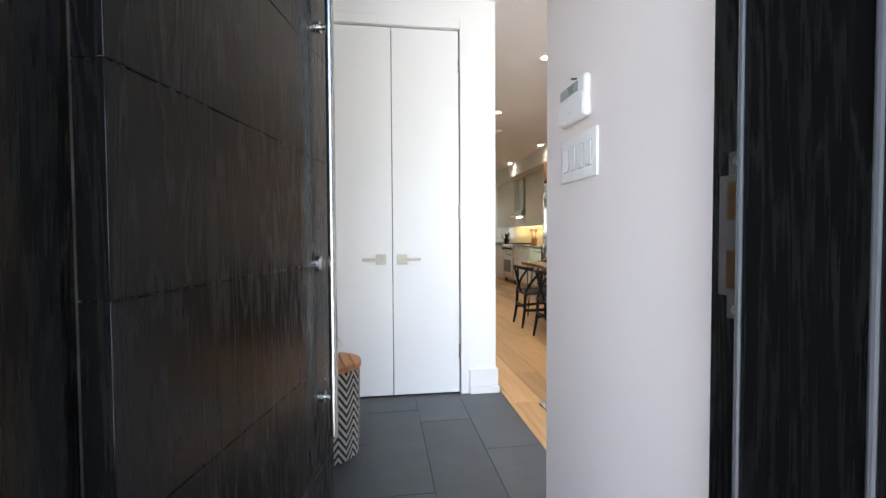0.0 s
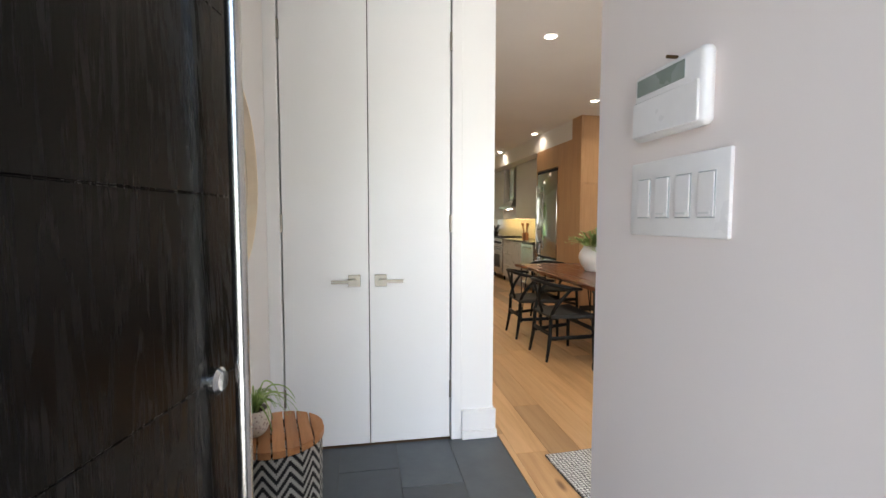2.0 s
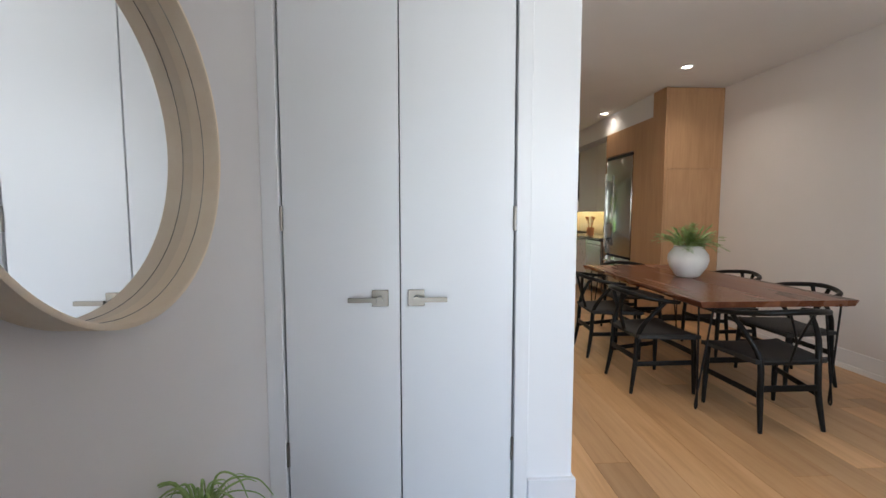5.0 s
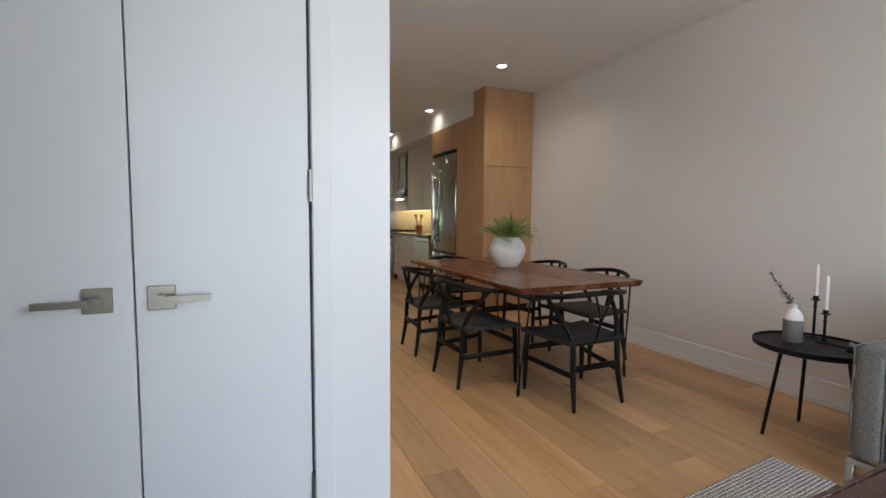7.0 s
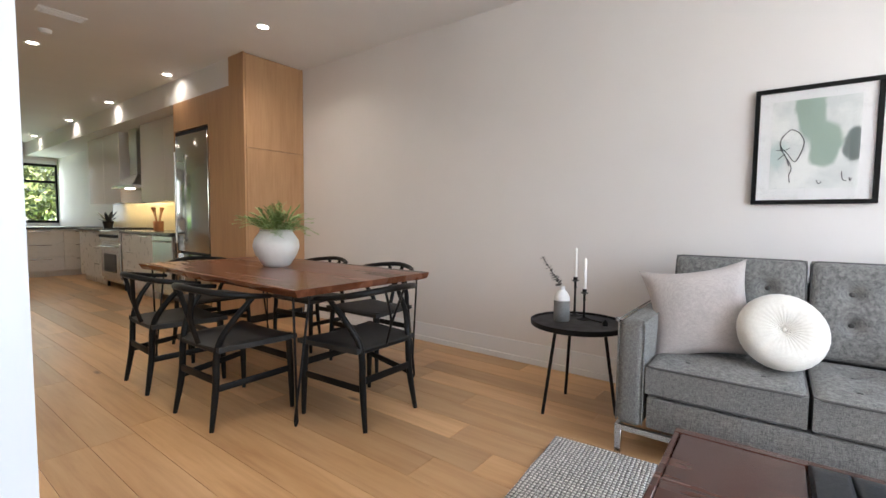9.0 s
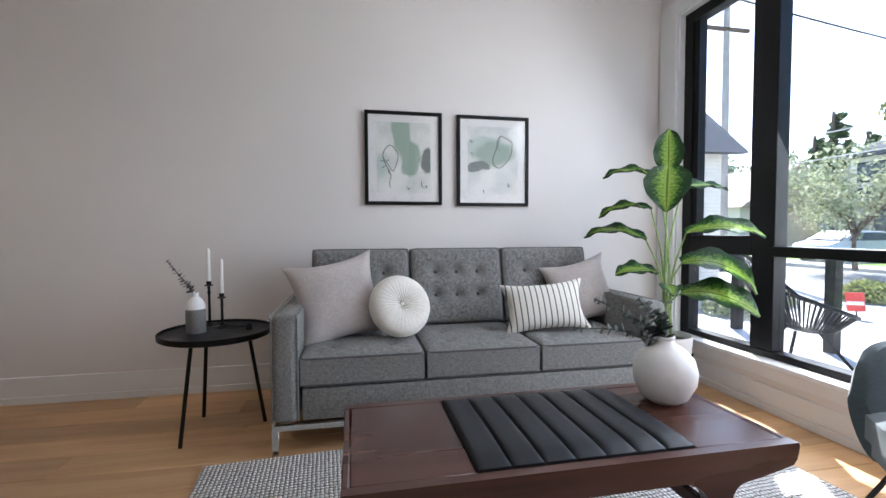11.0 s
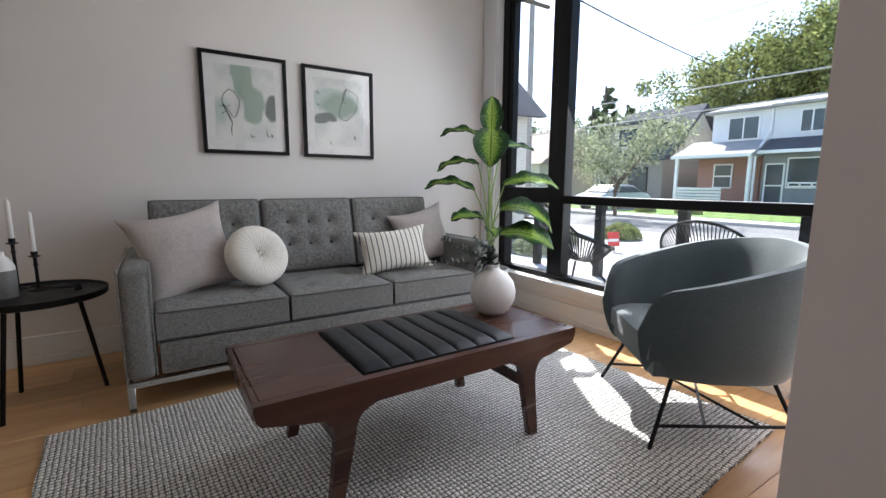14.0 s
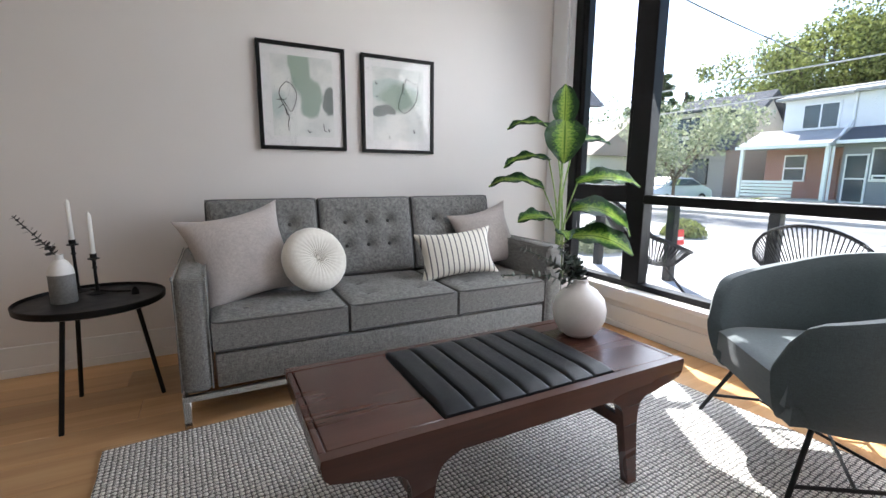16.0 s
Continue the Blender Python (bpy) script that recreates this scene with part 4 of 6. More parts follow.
# ---- dining ----
def wishbone():
    c = thing("dining_chair", "black wishbone dining chair with a woven cord seat", "chair", pose(2.793, 0.868, 0), "chairs round the dining table")
    # local: faces +y
    seat = puff(0.50, 0.44, 0.05, 0.55, 18, 6.0, lambda u, v: -0.012 * (1 - u * u))
    for v in seat.verts:
        v.co.x *= 1 + 0.10 * v.co.y / 0.22
    part("seat", seat, CORD, c, "black woven paper-cord seat", m=Matrix.Translation((0, 0.02, 0.425)))
    for s in (-1, 1):
        part("front_leg", bar(spline([(s * 0.255, 0.215, 0), (s * 0.25, 0.21, 0.25), (s * 0.245, 0.20, 0.445)], 5), [0.012 + 0.006 * min(1, i / 4) for i in range(11)], 12), LACQUER, c)
        part("back_leg", bar(spline([(s * 0.20, -0.235, 0), (s * 0.185, -0.20, 0.22), (s * 0.185, -0.185, 0.43), (s * 0.225, -0.13, 0.56), (s * 0.262, -0.03, 0.685)], 6), [0.012 + 0.006 * min(1, i / 5) - 0.004 * max(0, (i - 14) / 10) for i in range(25)], 12), LACQUER, c)
        side = slab(-0.007, 0.007, -0.207, 0.207, -0.018, 0.018, 0.005, 2)
        part("side_stretcher", side, LACQUER, c, m=Matrix.Translation((s * 0.219, 0.005, 0.225)) @ pose(0, 0, 0, 2.8, 0, -s * 8.6))
        part("seat_rail", bar([(s * 0.247, 0.205, 0.415), (s * 0.185, -0.185, 0.415)], 0.014, 10), LACQUER, c)
    part("front_stretcher", slab(-0.25, 0.25, 0.203, 0.217, 0.28, 0.32, 0.005, 2), LACQUER, c)
    part("back_stretcher", slab(-0.187, 0.187, -0.208, -0.194, 0.24, 0.28, 0.005, 2), LACQUER, c)
    part("seat_rail", bar([(-0.247, 0.205, 0.415), (0.247, 0.205, 0.415)], 0.014, 10), LACQUER, c)
    part("seat_rail", bar([(-0.187, -0.188, 0.415), (0.187, -0.188, 0.415)], 0.014, 10), LACQUER, c)
    bow = [(-0.285, 0.06, 0.685), (-0.28, -0.06, 0.70), (-0.22, -0.20, 0.725), (0, -0.275, 0.745), (0.22, -0.20, 0.725), (0.28, -0.06, 0.70), (0.285, 0.06, 0.685)]
    pts = spline(bow, 6)
    part("top_rail", bar(pts, [0.013 + 0.005 * math.sin(math.pi * i / (len(pts) - 1)) for i in range(len(pts))], 12), LACQUER, c, "steam-bent black top rail")
    y_back = bmesh.new()
    tube(y_back, spline([(0, -0.192, 0.42), (0, -0.225, 0.53), (-0.02, -0.24, 0.60), (-0.075, -0.257, 0.735)], 5), 0.014, 10, squash=0.5)
    tube(y_back, spline([(0, -0.192, 0.42), (0, -0.225, 0.53), (0.02, -0.24, 0.60), (0.075, -0.257, 0.735)], 5), 0.014, 10, squash=0.5)
    part("splat", y_back, LACQUER, c, "Y-shaped back splat")
    return c


chair = wishbone()
for x, y, r in ((2.33, 1.465, -88), (2.33, 2.25, -92), (3.47, 1.48, 90), (3.48, 2.27, 91), (2.88, 2.93, 180)):
    copy_thing(chair, pose(x, y, 0, 0, 0, r))


def dining_table():
    t = thing("dining_table", "live-edge walnut dining table on black hairpin legs", "dining table", pose(2.885, 1.88, 0))
    n, m = 40, 10
    for side in (-1, 1):
        bm = bmesh.new()
        lay = []
        for z in (0.752, 0.746, 0.712):
            rows = []
            for i in range(n + 1):
                y = -1.0 + 2.0 * i / n
                e = 0.535 + 0.022 * noise.noise(Vector((side * 3, y * 2.2, 0))) + 0.010 * noise.noise(Vector((side, y * 9, 1)))
                e -= 0.022 * (0.752 - z) / 0.04 * (1 + noise.noise(Vector((side, y * 5, z * 9)))) - (0.004 if z == 0.746 else 0)
                dy = 0.012 * noise.noise(Vector((side * 2, i // n, z * 30)))
                rows.append([bm.verts.new((side * (0.0015 + (e - 0.0015) * j / m), y + (dy if i in (0, n) else 0), z)) for j in range(m + 1)])
            lay.append(rows)
        top, mid, low = lay
        for g in (top, low):
            for i in range(n):
                for j in range(m):
                    bm.faces.new((g[i][j], g[i + 1][j], g[i + 1][j + 1], g[i][j + 1]))
        ring = lambda g: [g[i][0] for i in range(n)] + [g[n][j] for j in range(m)] + [g[i][m] for i in range(n, 0, -1)] + [g[0][j] for j in range(m, 0, -1)]
        for a, b in ((top, mid), (mid, low)):
            ra, rb = ring(a), ring(b)
            for k in range(len(ra)):
                bm.faces.new((ra[k], rb[k], rb[(k + 1) % len(ra)], ra[(k + 1) % len(ra)]))
        part("slab", bm, WALNUT, t, "live-edge walnut half slab")
    for x in (-0.44, 0.44):
        for y in (-0.93, 0.93):
            sx, sy = math.copysign(1, x), math.copysign(1, y)
            leg = part("hairpin_leg", slab(x - 0.05, x + 0.05, y - 0.05, y + 0.05, 0.706, 0.711), BLACKMETAL, t, "black steel hairpin leg")
            for dx, dy in ((0.045, 0), (-0.045, 0.02 * -sy)):
                part("rod", bar([(x + dx, y + dy, 0.708), (x + sx * 0.035, y - sy * 0.0 - 0.02 * sy + dx * 0.25, 0.03), (x + sx * 0.037, y - 0.02 * sy, 0.006)], 0.0065, 8), BLACKMETAL, leg)


dining_table()


def table_vase():
    v = thing("planter_vase", "white ceramic vase with bushy green ferns on the table", "vase", pose(2.96, 2.0, 0.752))
    part("body", lathe([(0, 0), (0.085, 0), (0.10, 0.01), (0.15, 0.09), (0.168, 0.15), (0.16, 0.20), (0.125, 0.25), (0.115, 0.265), (0.122, 0.275), (0.112, 0.276), (0.10, 0.26), (0, 0.24)], 48), CERAMIC, v)
    part("soil", lathe([(0.103, 0.255), (0.05, 0.262), (0, 0.264)], 24), SOIL, v)
    r = random.Random(11)
    for k in range(70):
        a, tilt = r.uniform(0, 2 * math.pi), r.uniform(0.15, 1.45)
        ln = r.uniform(0.16, 0.31)
        d = Vector((math.cos(a) * math.sin(tilt), math.sin(a) * math.sin(tilt), math.cos(tilt) * 0.8))
        b = Vector((math.cos(a) * 0.05, math.sin(a) * 0.05, 0.25))
        path = spline([b, b + d * ln * 0.55 + Vector((0, 0, 0.02)), b + d * ln - Vector((0, 0, 0.03 * tilt))], 5)
        bm = bar(path, 0.0015, 4)
        for i in range(2, len(path) - 1):
            dd = (path[i + 1] - path[i]).normalized()
            for s in (-1, 1):
                sd = dd.cross(Vector((0, 0, 1))).normalized() * s
                for q in (0.0, 0.5):
                    p = path[i].lerp(path[i + 1], q)
                    leaf_blade(bm, p, p + (sd + dd * 0.7 + Vector((0, 0, r.uniform(-0.2, 0.4)))) * r.uniform(0.022, 0.038), 0.006, Vector((0, 0, 1)), 0.1, 0, 3)
        part("frond", bm, FERN, v)


table_vase()

# ---- ceiling lights ----
BULB = glow("lamp_glow", (1.0, 0.88, 0.72), 5.0)


def pot_light(x, y, watts):
    p = thing("ceiling_light", "small round recessed ceiling light, lit warm white", "light", pose(x, y, HC), "recessed ceiling lights")
    part("trim_ring", lathe([(0.040, 0.0), (0.062, 0.0), (0.064, -0.004), (0.058, -0.008), (0.046, -0.006), (0.040, 0.0)], 28), TRIM, p)
    part("lens", lathe([(0.044, -0.005), (0.0, -0.005)], 24), BULB, p, "glowing lens")
    lamp = new("ceiling_lamp", bpy.data.lights.new("ceiling_lamp", "AREA"))
    lamp.data.shape, lamp.data.size, lamp.data.energy, lamp.data.color = "DISK", 0.09, watts, (1.0, 0.86, 0.70)
    lamp.data.spread = radians(140)
    lamp.matrix_world = Matrix.Translation((x, y, HC - 0.012))


for x, y in ((3.27, 2.65), (3.33, 4.79), (3.37, 6.89), (3.38, 8.95), (3.38, 11.5), (1.94, 0.91), (1.97, 2.76), (2.15, 4.82), (2.15, 6.9), (2.15, 9.0)):
    pot_light(x, y, 1.4 if y < 4 else 0.3 if x > 3.3 else 0.9)
det = thing("smoke_detector", "small round white ceiling sensor", "smoke detector", pose(2.15, 4.33, HC))
part("body", lathe([(0.0, -0.03), (0.035, -0.03), (0.045, -0.02), (0.05, 0.0)], 24), PLASTIC, det)
vent = thing("ceiling_vent", "flat white slotted ceiling vent", "vent", pose(2.15, 3.80, HC))
part("frame", slab(-0.16, 0.16, -0.07, 0.07, -0.012, 0, 0.003, 1), PLASTIC, vent)
for i in range(5):
    part("slat", slab(-0.14, 0.14, -0.05 + i * 0.023, -0.042 + i * 0.023, -0.017, -0.010), TRIM, vent)

# ---- kitchen ----
GLOSS = plain("white_gloss", (0.74, 0.72, 0.70), 0.08, 0, 0.01)
SATIN = plain("white_satin_front", (0.66, 0.63, 0.60), 0.3, 0, 0.02)
COUNTER = plain("dark_stone", (0.06, 0.055, 0.05), 0.25, 0, 0.4, 0, 60)
SPLASH = plain("glass_splashback", (0.62, 0.55, 0.38), 0.12, 0, 0.05)
BLACKGLASS = plain("black_glass", (0.01, 0.01, 0.012), 0.08)


def pantry():
    p = thing("tall_cabinet", "full-height oak veneer cabinet with flat doors", "cabinet")
    part("body", slab(3.486, XS - 0.002, 3.363, 3.632, 0.08, HC - 0.002), VENEER, p, smooth=False)
    part("end_panel", slab(3.464, 3.485, 3.345, 3.637, 0.0, HC - 0.002, 0.001, 1), VENEER, p, smooth=False)
    part("door", slab(3.488, XS - 0.022, 3.343, 3.361, 1.840, HC - 0.01, 0.0015, 1), VENEER, p, smooth=False)
    part("door", slab(3.488, XS - 0.022, 3.343, 3.361, 0.09, 1.835, 0.0015, 1), VENEER, p, smooth=False)
    part("filler", slab(XS - 0.020, XS - 0.002, 3.349, 3.361, 0.0, HC - 0.002), VENEER, p, smooth=False)
    # Kickboard coloured near black, the shade under the doors painted in.
    part("kickboard", slab(3.495, XS - 0.022, 3.373, 3.393, 0.0, 0.08), SLOT, p)


pantry()
enc = thing("fridge_surround", "oak veneer panels round the built-in fridge", "cabinet")
part("side_panel", slab(3.467, XS - 0.002, 3.640, 4.11, 0.0, 2.50, 0.001, 1), VENEER, enc, smooth=False)
part("top_panel", slab(3.467, XS - 0.002, 4.112, 5.00, 2.16, 2.50, 0.001, 1), VENEER, enc, smooth=False)
part("far_panel", slab(3.467, XS - 0.002, 4.965, 5.00, 0.0, 2.158, 0.001, 1), VENEER, enc, smooth=False)
fr = thing("refrigerator", "tall built-in stainless steel refrigerator, closed", "refrigerator")
part("body", slab(3.50, XS - 0.01, 4.115, 4.96, 0.02, 2.15), BLACKMETAL, fr)
part("door", slab(3.458, 3.498, 4.13, 4.95, 0.70, 2.10, 0.006), FRIDGE, fr, "brushed steel door")
part("drawer", slab(3.458, 3.498, 4.13, 4.95, 0.10, 0.67, 0.006), FRIDGE, fr, "brushed steel freezer drawer")
part("top_strip", slab(3.466, 3.498, 4.13, 4.95, 2.105, 2.145, 0.003, 1), BLACKMETAL, fr, "dark vent strip")
part("handle", bar([(3.415, 4.86, 0.80), (3.415, 4.86, 1.90)], 0.014, 12), STEEL, fr, "tubular steel handle")
part("handle", bar([(3.415, 4.20, 0.60), (3.415, 4.88, 0.60)], 0.014, 12), STEEL, fr, "tubular steel handle")
for z in (0.9, 1.8):
    part("handle_post", bar([(3.415, 4.86, z), (3.460, 4.86, z)], 0.009, 10), STEEL, fr)
structure("bulkhead", slab(3.475, XS, 3.640, YB, 2.502, HC - 0.001), CEIL, "white painted bulkhead over the kitchen cabinets")
structure("wall_kitchen", slab(4.05, XS, 5.005, YB, 0, 2.501), WALL, "white wall behind the kitchen counter")


def base_unit(y0, y1, fronts, label="white base cabinet with flat fronts"):
    u = thing("base_cabinet", label, "cabinet", group="kitchen base cabinets")
    part("carcass", slab(3.44, 4.045, y0 + 0.002, y1 - 0.002, 0.10, 0.875), SATIN, u)
    part("kickboard", slab(3.48, 3.50, y0, y1, 0.0, 0.098), SATIN, u)
    z = 0.105
    for h in fronts:
        part("front", slab(3.418, 3.439, y0 + 0.003, y1 - 0.003, z, z + h - 0.004, 0.002, 1), SATIN, u)
        part("pull", slab(3.406, 3.417, (y0 + y1) / 2 - 0.12, (y0 + y1) / 2 + 0.12, z + h - 0.035, z + h - 0.022), STEEL, u, "slim steel pull")
        z += h


base_unit(5.62, 6.17, (0.77,))
base_unit(6.17, 6.74, (0.26, 0.26, 0.25))
base_unit(7.62, 8.2, (0.26, 0.26, 0.25))
base_unit(8.2, 8.8, (0.77,))
dw = thing("dishwasher", "stainless steel dishwasher under the counter", "dishwasher")
part("body", slab(3.46, 4.045, 5.01, 5.615, 0.10, 0.875), BLACKMETAL, dw)
part("door", slab(3.415, 3.459, 5.012, 5.612, 0.12, 0.87, 0.005, 1), STEEL, dw)
part("handle", bar([(3.385, 5.07, 0.80), (3.385, 5.55, 0.80)], 0.011, 10), STEEL, dw)
for y in (5.09, 5.53):
    part("handle_post", bar([(3.385, y, 0.80), (3.417, y, 0.80)], 0.008, 8), STEEL, dw)
for a, b in ((5.005, 6.74), (7.62, 8.81)):
    solid("worktop", slab(3.395, 4.048, a, b, 0.878, 0.915, 0.003, 1), COUNTER, "dark stone worktop on the base cabinets", "worktop")
solid("peninsula_worktop", slab(2.0, 4.048, 9.55, 10.25, 0.878, 0.915, 0.003, 1), COUNTER, "dark stone worktop across the end drawers", "worktop")
pen = thing("drawer_unit", "white kitchen drawer units facing the room", "cabinet")
part("carcass", slab(2.05, 4.04, 9.62, 10.20, 0.10, 0.875), SATIN, pen)
part("kickboard", slab(2.05, 4.04, 9.66, 9.68, 0.0, 0.098), SATIN, pen)
for i in range(3):
    for k, (z0_, z1_) in enumerate(((0.105, 0.36), (0.364, 0.62), (0.624, 0.87))):
        xa = 2.05 + i * 0.66
        d_ = part("drawer_front", slab(xa + 0.002, xa + 0.658, 9.596, 9.618, z0_, z1_, 0.002, 1), SATIN, pen)
        part("pull", slab(xa + 0.18, xa + 0.48, 9.584, 9.595, z1_ - 0.045, z1_ - 0.03), STEEL, d_, "slim steel pull")


def cooker():
    r = thing("range", "stainless steel gas range with an oven window", "range")
    part("body", slab(3.415, 4.045, 6.745, 7.615, 0.10, 0.90, 0.004, 1), STEEL, r)
    for y in (6.80, 7.56):
        for x in (3.47, 3.97):
            part("foot", bar([(x, y, 0), (x, y, 0.10)], 0.02, 10), BLACKMETAL, r)
    od = part("oven_door", slab(3.388, 3.414, 6.77, 7.59, 0.16, 0.70, 0.005, 1), STEEL, r)
    part("window", slab(3.384, 3.3878, 6.92, 7.44, 0.26, 0.54), BLACKGLASS, od, "dark oven glass")
    part("handle", bar([(3.345, 6.82, 0.655), (3.345, 7.54, 0.655)], 0.013, 12), STEEL, od)
    for y in (6.86, 7.50):
        part("handle_post", bar([(3.345, y, 0.655), (3.39, y, 0.655)], 0.009, 8), STEEL, od)
    part("control_panel", slab(3.380, 3.414, 6.75, 7.61, 0.735, 0.895, 0.006, 1), STEEL, r)
    for i in range(6):
        part("knob", bar([(3.379, 6.85 + i * 0.132, 0.815), (3.345, 6.85 + i * 0.132, 0.815)], [0.024, 0.02], 14), BLACKMETAL, r)
    part("hob", slab(3.43, 4.04, 6.76, 7.60, 0.901, 0.912), BLACKMETAL, r)
    for y in (6.97, 7.39):
        for x in (3.59, 3.87):
            g = bmesh.new()
            for k in (-0.1, 0.0, 0.1):
                box(g, x - 0.13, x + 0.13, y + k - 0.006, y + k + 0.006, 0.925, 0.937)
                box(g, x + k - 0.006, x + k + 0.006, y - 0.13, y + 0.13, 0.9125, 0.925)
            part("grate", g, BLACKMETAL, r, "cast iron pan grate", smooth=False)


cooker()


def hood():
    h = thing("range_hood", "stainless chimney range hood", "range hood")
    bm = bmesh.new()
    ring = lambda x, y0, y1, z: [bm.verts.new(p) for p in ((x, y0, z), (4.045, y0, z), (4.045, y1, z), (x, y1, z))]
    lo, mi, hi = ring(3.57, 6.74, 7.62, 1.56), ring(3.57, 6.74, 7.62, 1.60), ring(3.74, 7.02, 7.34, 1.78)
    bm.faces.new(lo)
    bm.faces.new(hi)
    for a, b in ((lo, mi), (mi, hi)):
        for k in range(4):
            bm.faces.new((a[k], a[(k + 1) % 4], b[(k + 1) % 4], b[k]))
    part("canopy", bm, STEEL, h, smooth=False)
    part("chimney", slab(3.74, 4.045, 7.02, 7.34, 1.782, 2.50), STEEL, h, smooth=False)
    part("hood_lamp", slab(3.65, 3.72, 7.08, 7.28, 1.552, 1.558), BULB, h, "lit hood lamp")


hood()
for a, b in ((5.01, 5.87), (5.87, 6.73), (7.63, 8.4), (8.4, 9.2)):
    u = thing("wall_cabinet", "high-gloss white wall cabinet, closed", "cabinet", group="kitchen wall cabinets")
    part("carcass", slab(3.712, 4.048, a + 0.002, b - 0.002, 1.345, 2.50), GLOSS, u)
    part("door", slab(3.690, 3.711, a + 0.003, b - 0.003, 1.34, 2.495, 0.002, 1), GLOSS, u, "high-gloss white door")
solid("splashback", slab(4.042, 4.049, 5.01, 9.2, 0.917, 1.339), SPLASH, "warm-lit glass splashback behind the hob", "splashback")
area("under_cabinet_light", 3.2, 0.05, 2.5, look((3.88, 6.9, 1.335), (3.96, 6.9, 0.9)), (1.0, 0.72, 0.32))


def crock():
    c = thing("utensil_crock", "terracotta crock with wooden utensils on the worktop", "crock", pose(3.62, 5.95, 0.916))
    part("pot", lathe([(0, 0), (0.06, 0), (0.065, 0.14), (0.058, 0.14), (0.055, 0.02), (0, 0.02)], 20), plain("terracotta", (0.42, 0.18, 0.08), 0.6), c)
    for dx, dy in ((0.05, 0.06), (-0.03, 0.08), (0.02, -0.07), (-0.05, -0.03)):
        part("utensil", bar([(0, 0, 0.03), (dx, dy, 0.26), (dx * 1.3, dy * 1.3, 0.33)], [0.006, 0.006, 0.02], 8), ACACIA, c)


crock()
fl = thing("potted_plant", "dark-leaved plant in a small pot on the worktop", "plant", pose(3.60, 7.95, 0.916))
part("pot", lathe([(0, 0), (0.06, 0), (0.08, 0.12), (0.07, 0.12), (0, 0.10)], 20), BLACKMETAL, fl)
for k in range(12):
    bm = bmesh.new()
    a = k * 2.4
    leaf_blade(bm, (0, 0, 0.10), (0.17 * math.cos(a), 0.17 * math.sin(a), 0.24 + 0.08 * math.sin(k)), 0.028, (0, 0, 1), 0.1, 0.02, 5)
    part("leaf", bm, DARKLEAF, fl)

# rear window
rw = thing("window_2", "black-framed rear window looking onto bright foliage", "window", kind="structure")
for a, b, c, d in ((2.7, 2.76, 0.95, 2.35), (4.02, 4.08, 0.95, 2.35), (2.76, 4.02, 0.95, 1.01), (2.76, 4.02, 2.29, 2.35), (2.76, 4.02, 1.90, 1.96), (3.36, 3.41, 1.01, 1.90)):
    part("frame_bar", slab(a, b, YB + 0.04, YB + 0.10, c, d, 0.003, 1), ALU, rw)
for a, b, c, d in ((2.76, 3.36, 1.01, 1.90), (3.41, 4.02, 1.01, 1.90), (2.76, 4.02, 1.96, 2.29)):
    g_ = part("pane", slab(a, b, YB + 0.066, YB + 0.072, c, d), PANE, rw)
    g_.visible_shadow = False
pd = thing("patio_door", "black-framed glazed patio door to the rear garden, closed", "door", kind="structure")
for a, b, c, d in ((0.05, 0.12, 0.02, 2.25), (1.88, 1.95, 0.02, 2.25), (0.12, 1.88, 0.02, 0.10), (0.12, 1.88, 2.17, 2.25), (0.965, 1.035, 0.10, 2.17)):
    part("frame_bar", slab(a, b, YB + 0.04, YB + 0.10, c, d, 0.003, 1), ALU, pd)
for a, b in ((0.12, 0.965), (1.035, 1.88)):
    g_ = part("pane", slab(a, b, YB + 0.066, YB + 0.072, 0.10, 2.17), PANE, pd)
    g_.visible_shadow = False
casing("trim_rear_window", [(2.62, 2.7, YB - 0.02, YB, 0.87, 2.43), (2.7, 4.04, YB - 0.02, YB, 2.35, 2.43), (2.7, 4.04, YB - 0.03, YB, 0.87, 0.95)], "white casing round the rear window")

# ---- entry: mirror, basket table, air plant, switches, alarm keypad ----
def round_mirror():
    m = thing("mirror", "round wall mirror in a deep birch plywood frame", "mirror", Matrix.Translation((XL, -0.93, 1.478)) @ pose(0, 0, 0, 0, 90, 0))
    r = 0.376
    part("frame", lathe([(r - 0.012, 0.0), (r, 0.0), (r, 0.080), (r - 0.003, 0.082), (r - 0.010, 0.082), (r - 0.012, 0.079), (r - 0.012, 0.0)], 96), BIRCH, m, "deep pale birch rim")
    part("glass", lathe([(r - 0.0135, 0.014), (0, 0.014)], 96), MIRROR, m, "mirror glass")
    part("seam", lathe([(r - 0.0112, 0.040), (r - 0.0130, 0.041), (r - 0.0112, 0.042)], 96), BLACKMETAL, m, "dark seam round the rim")


round_mirror()


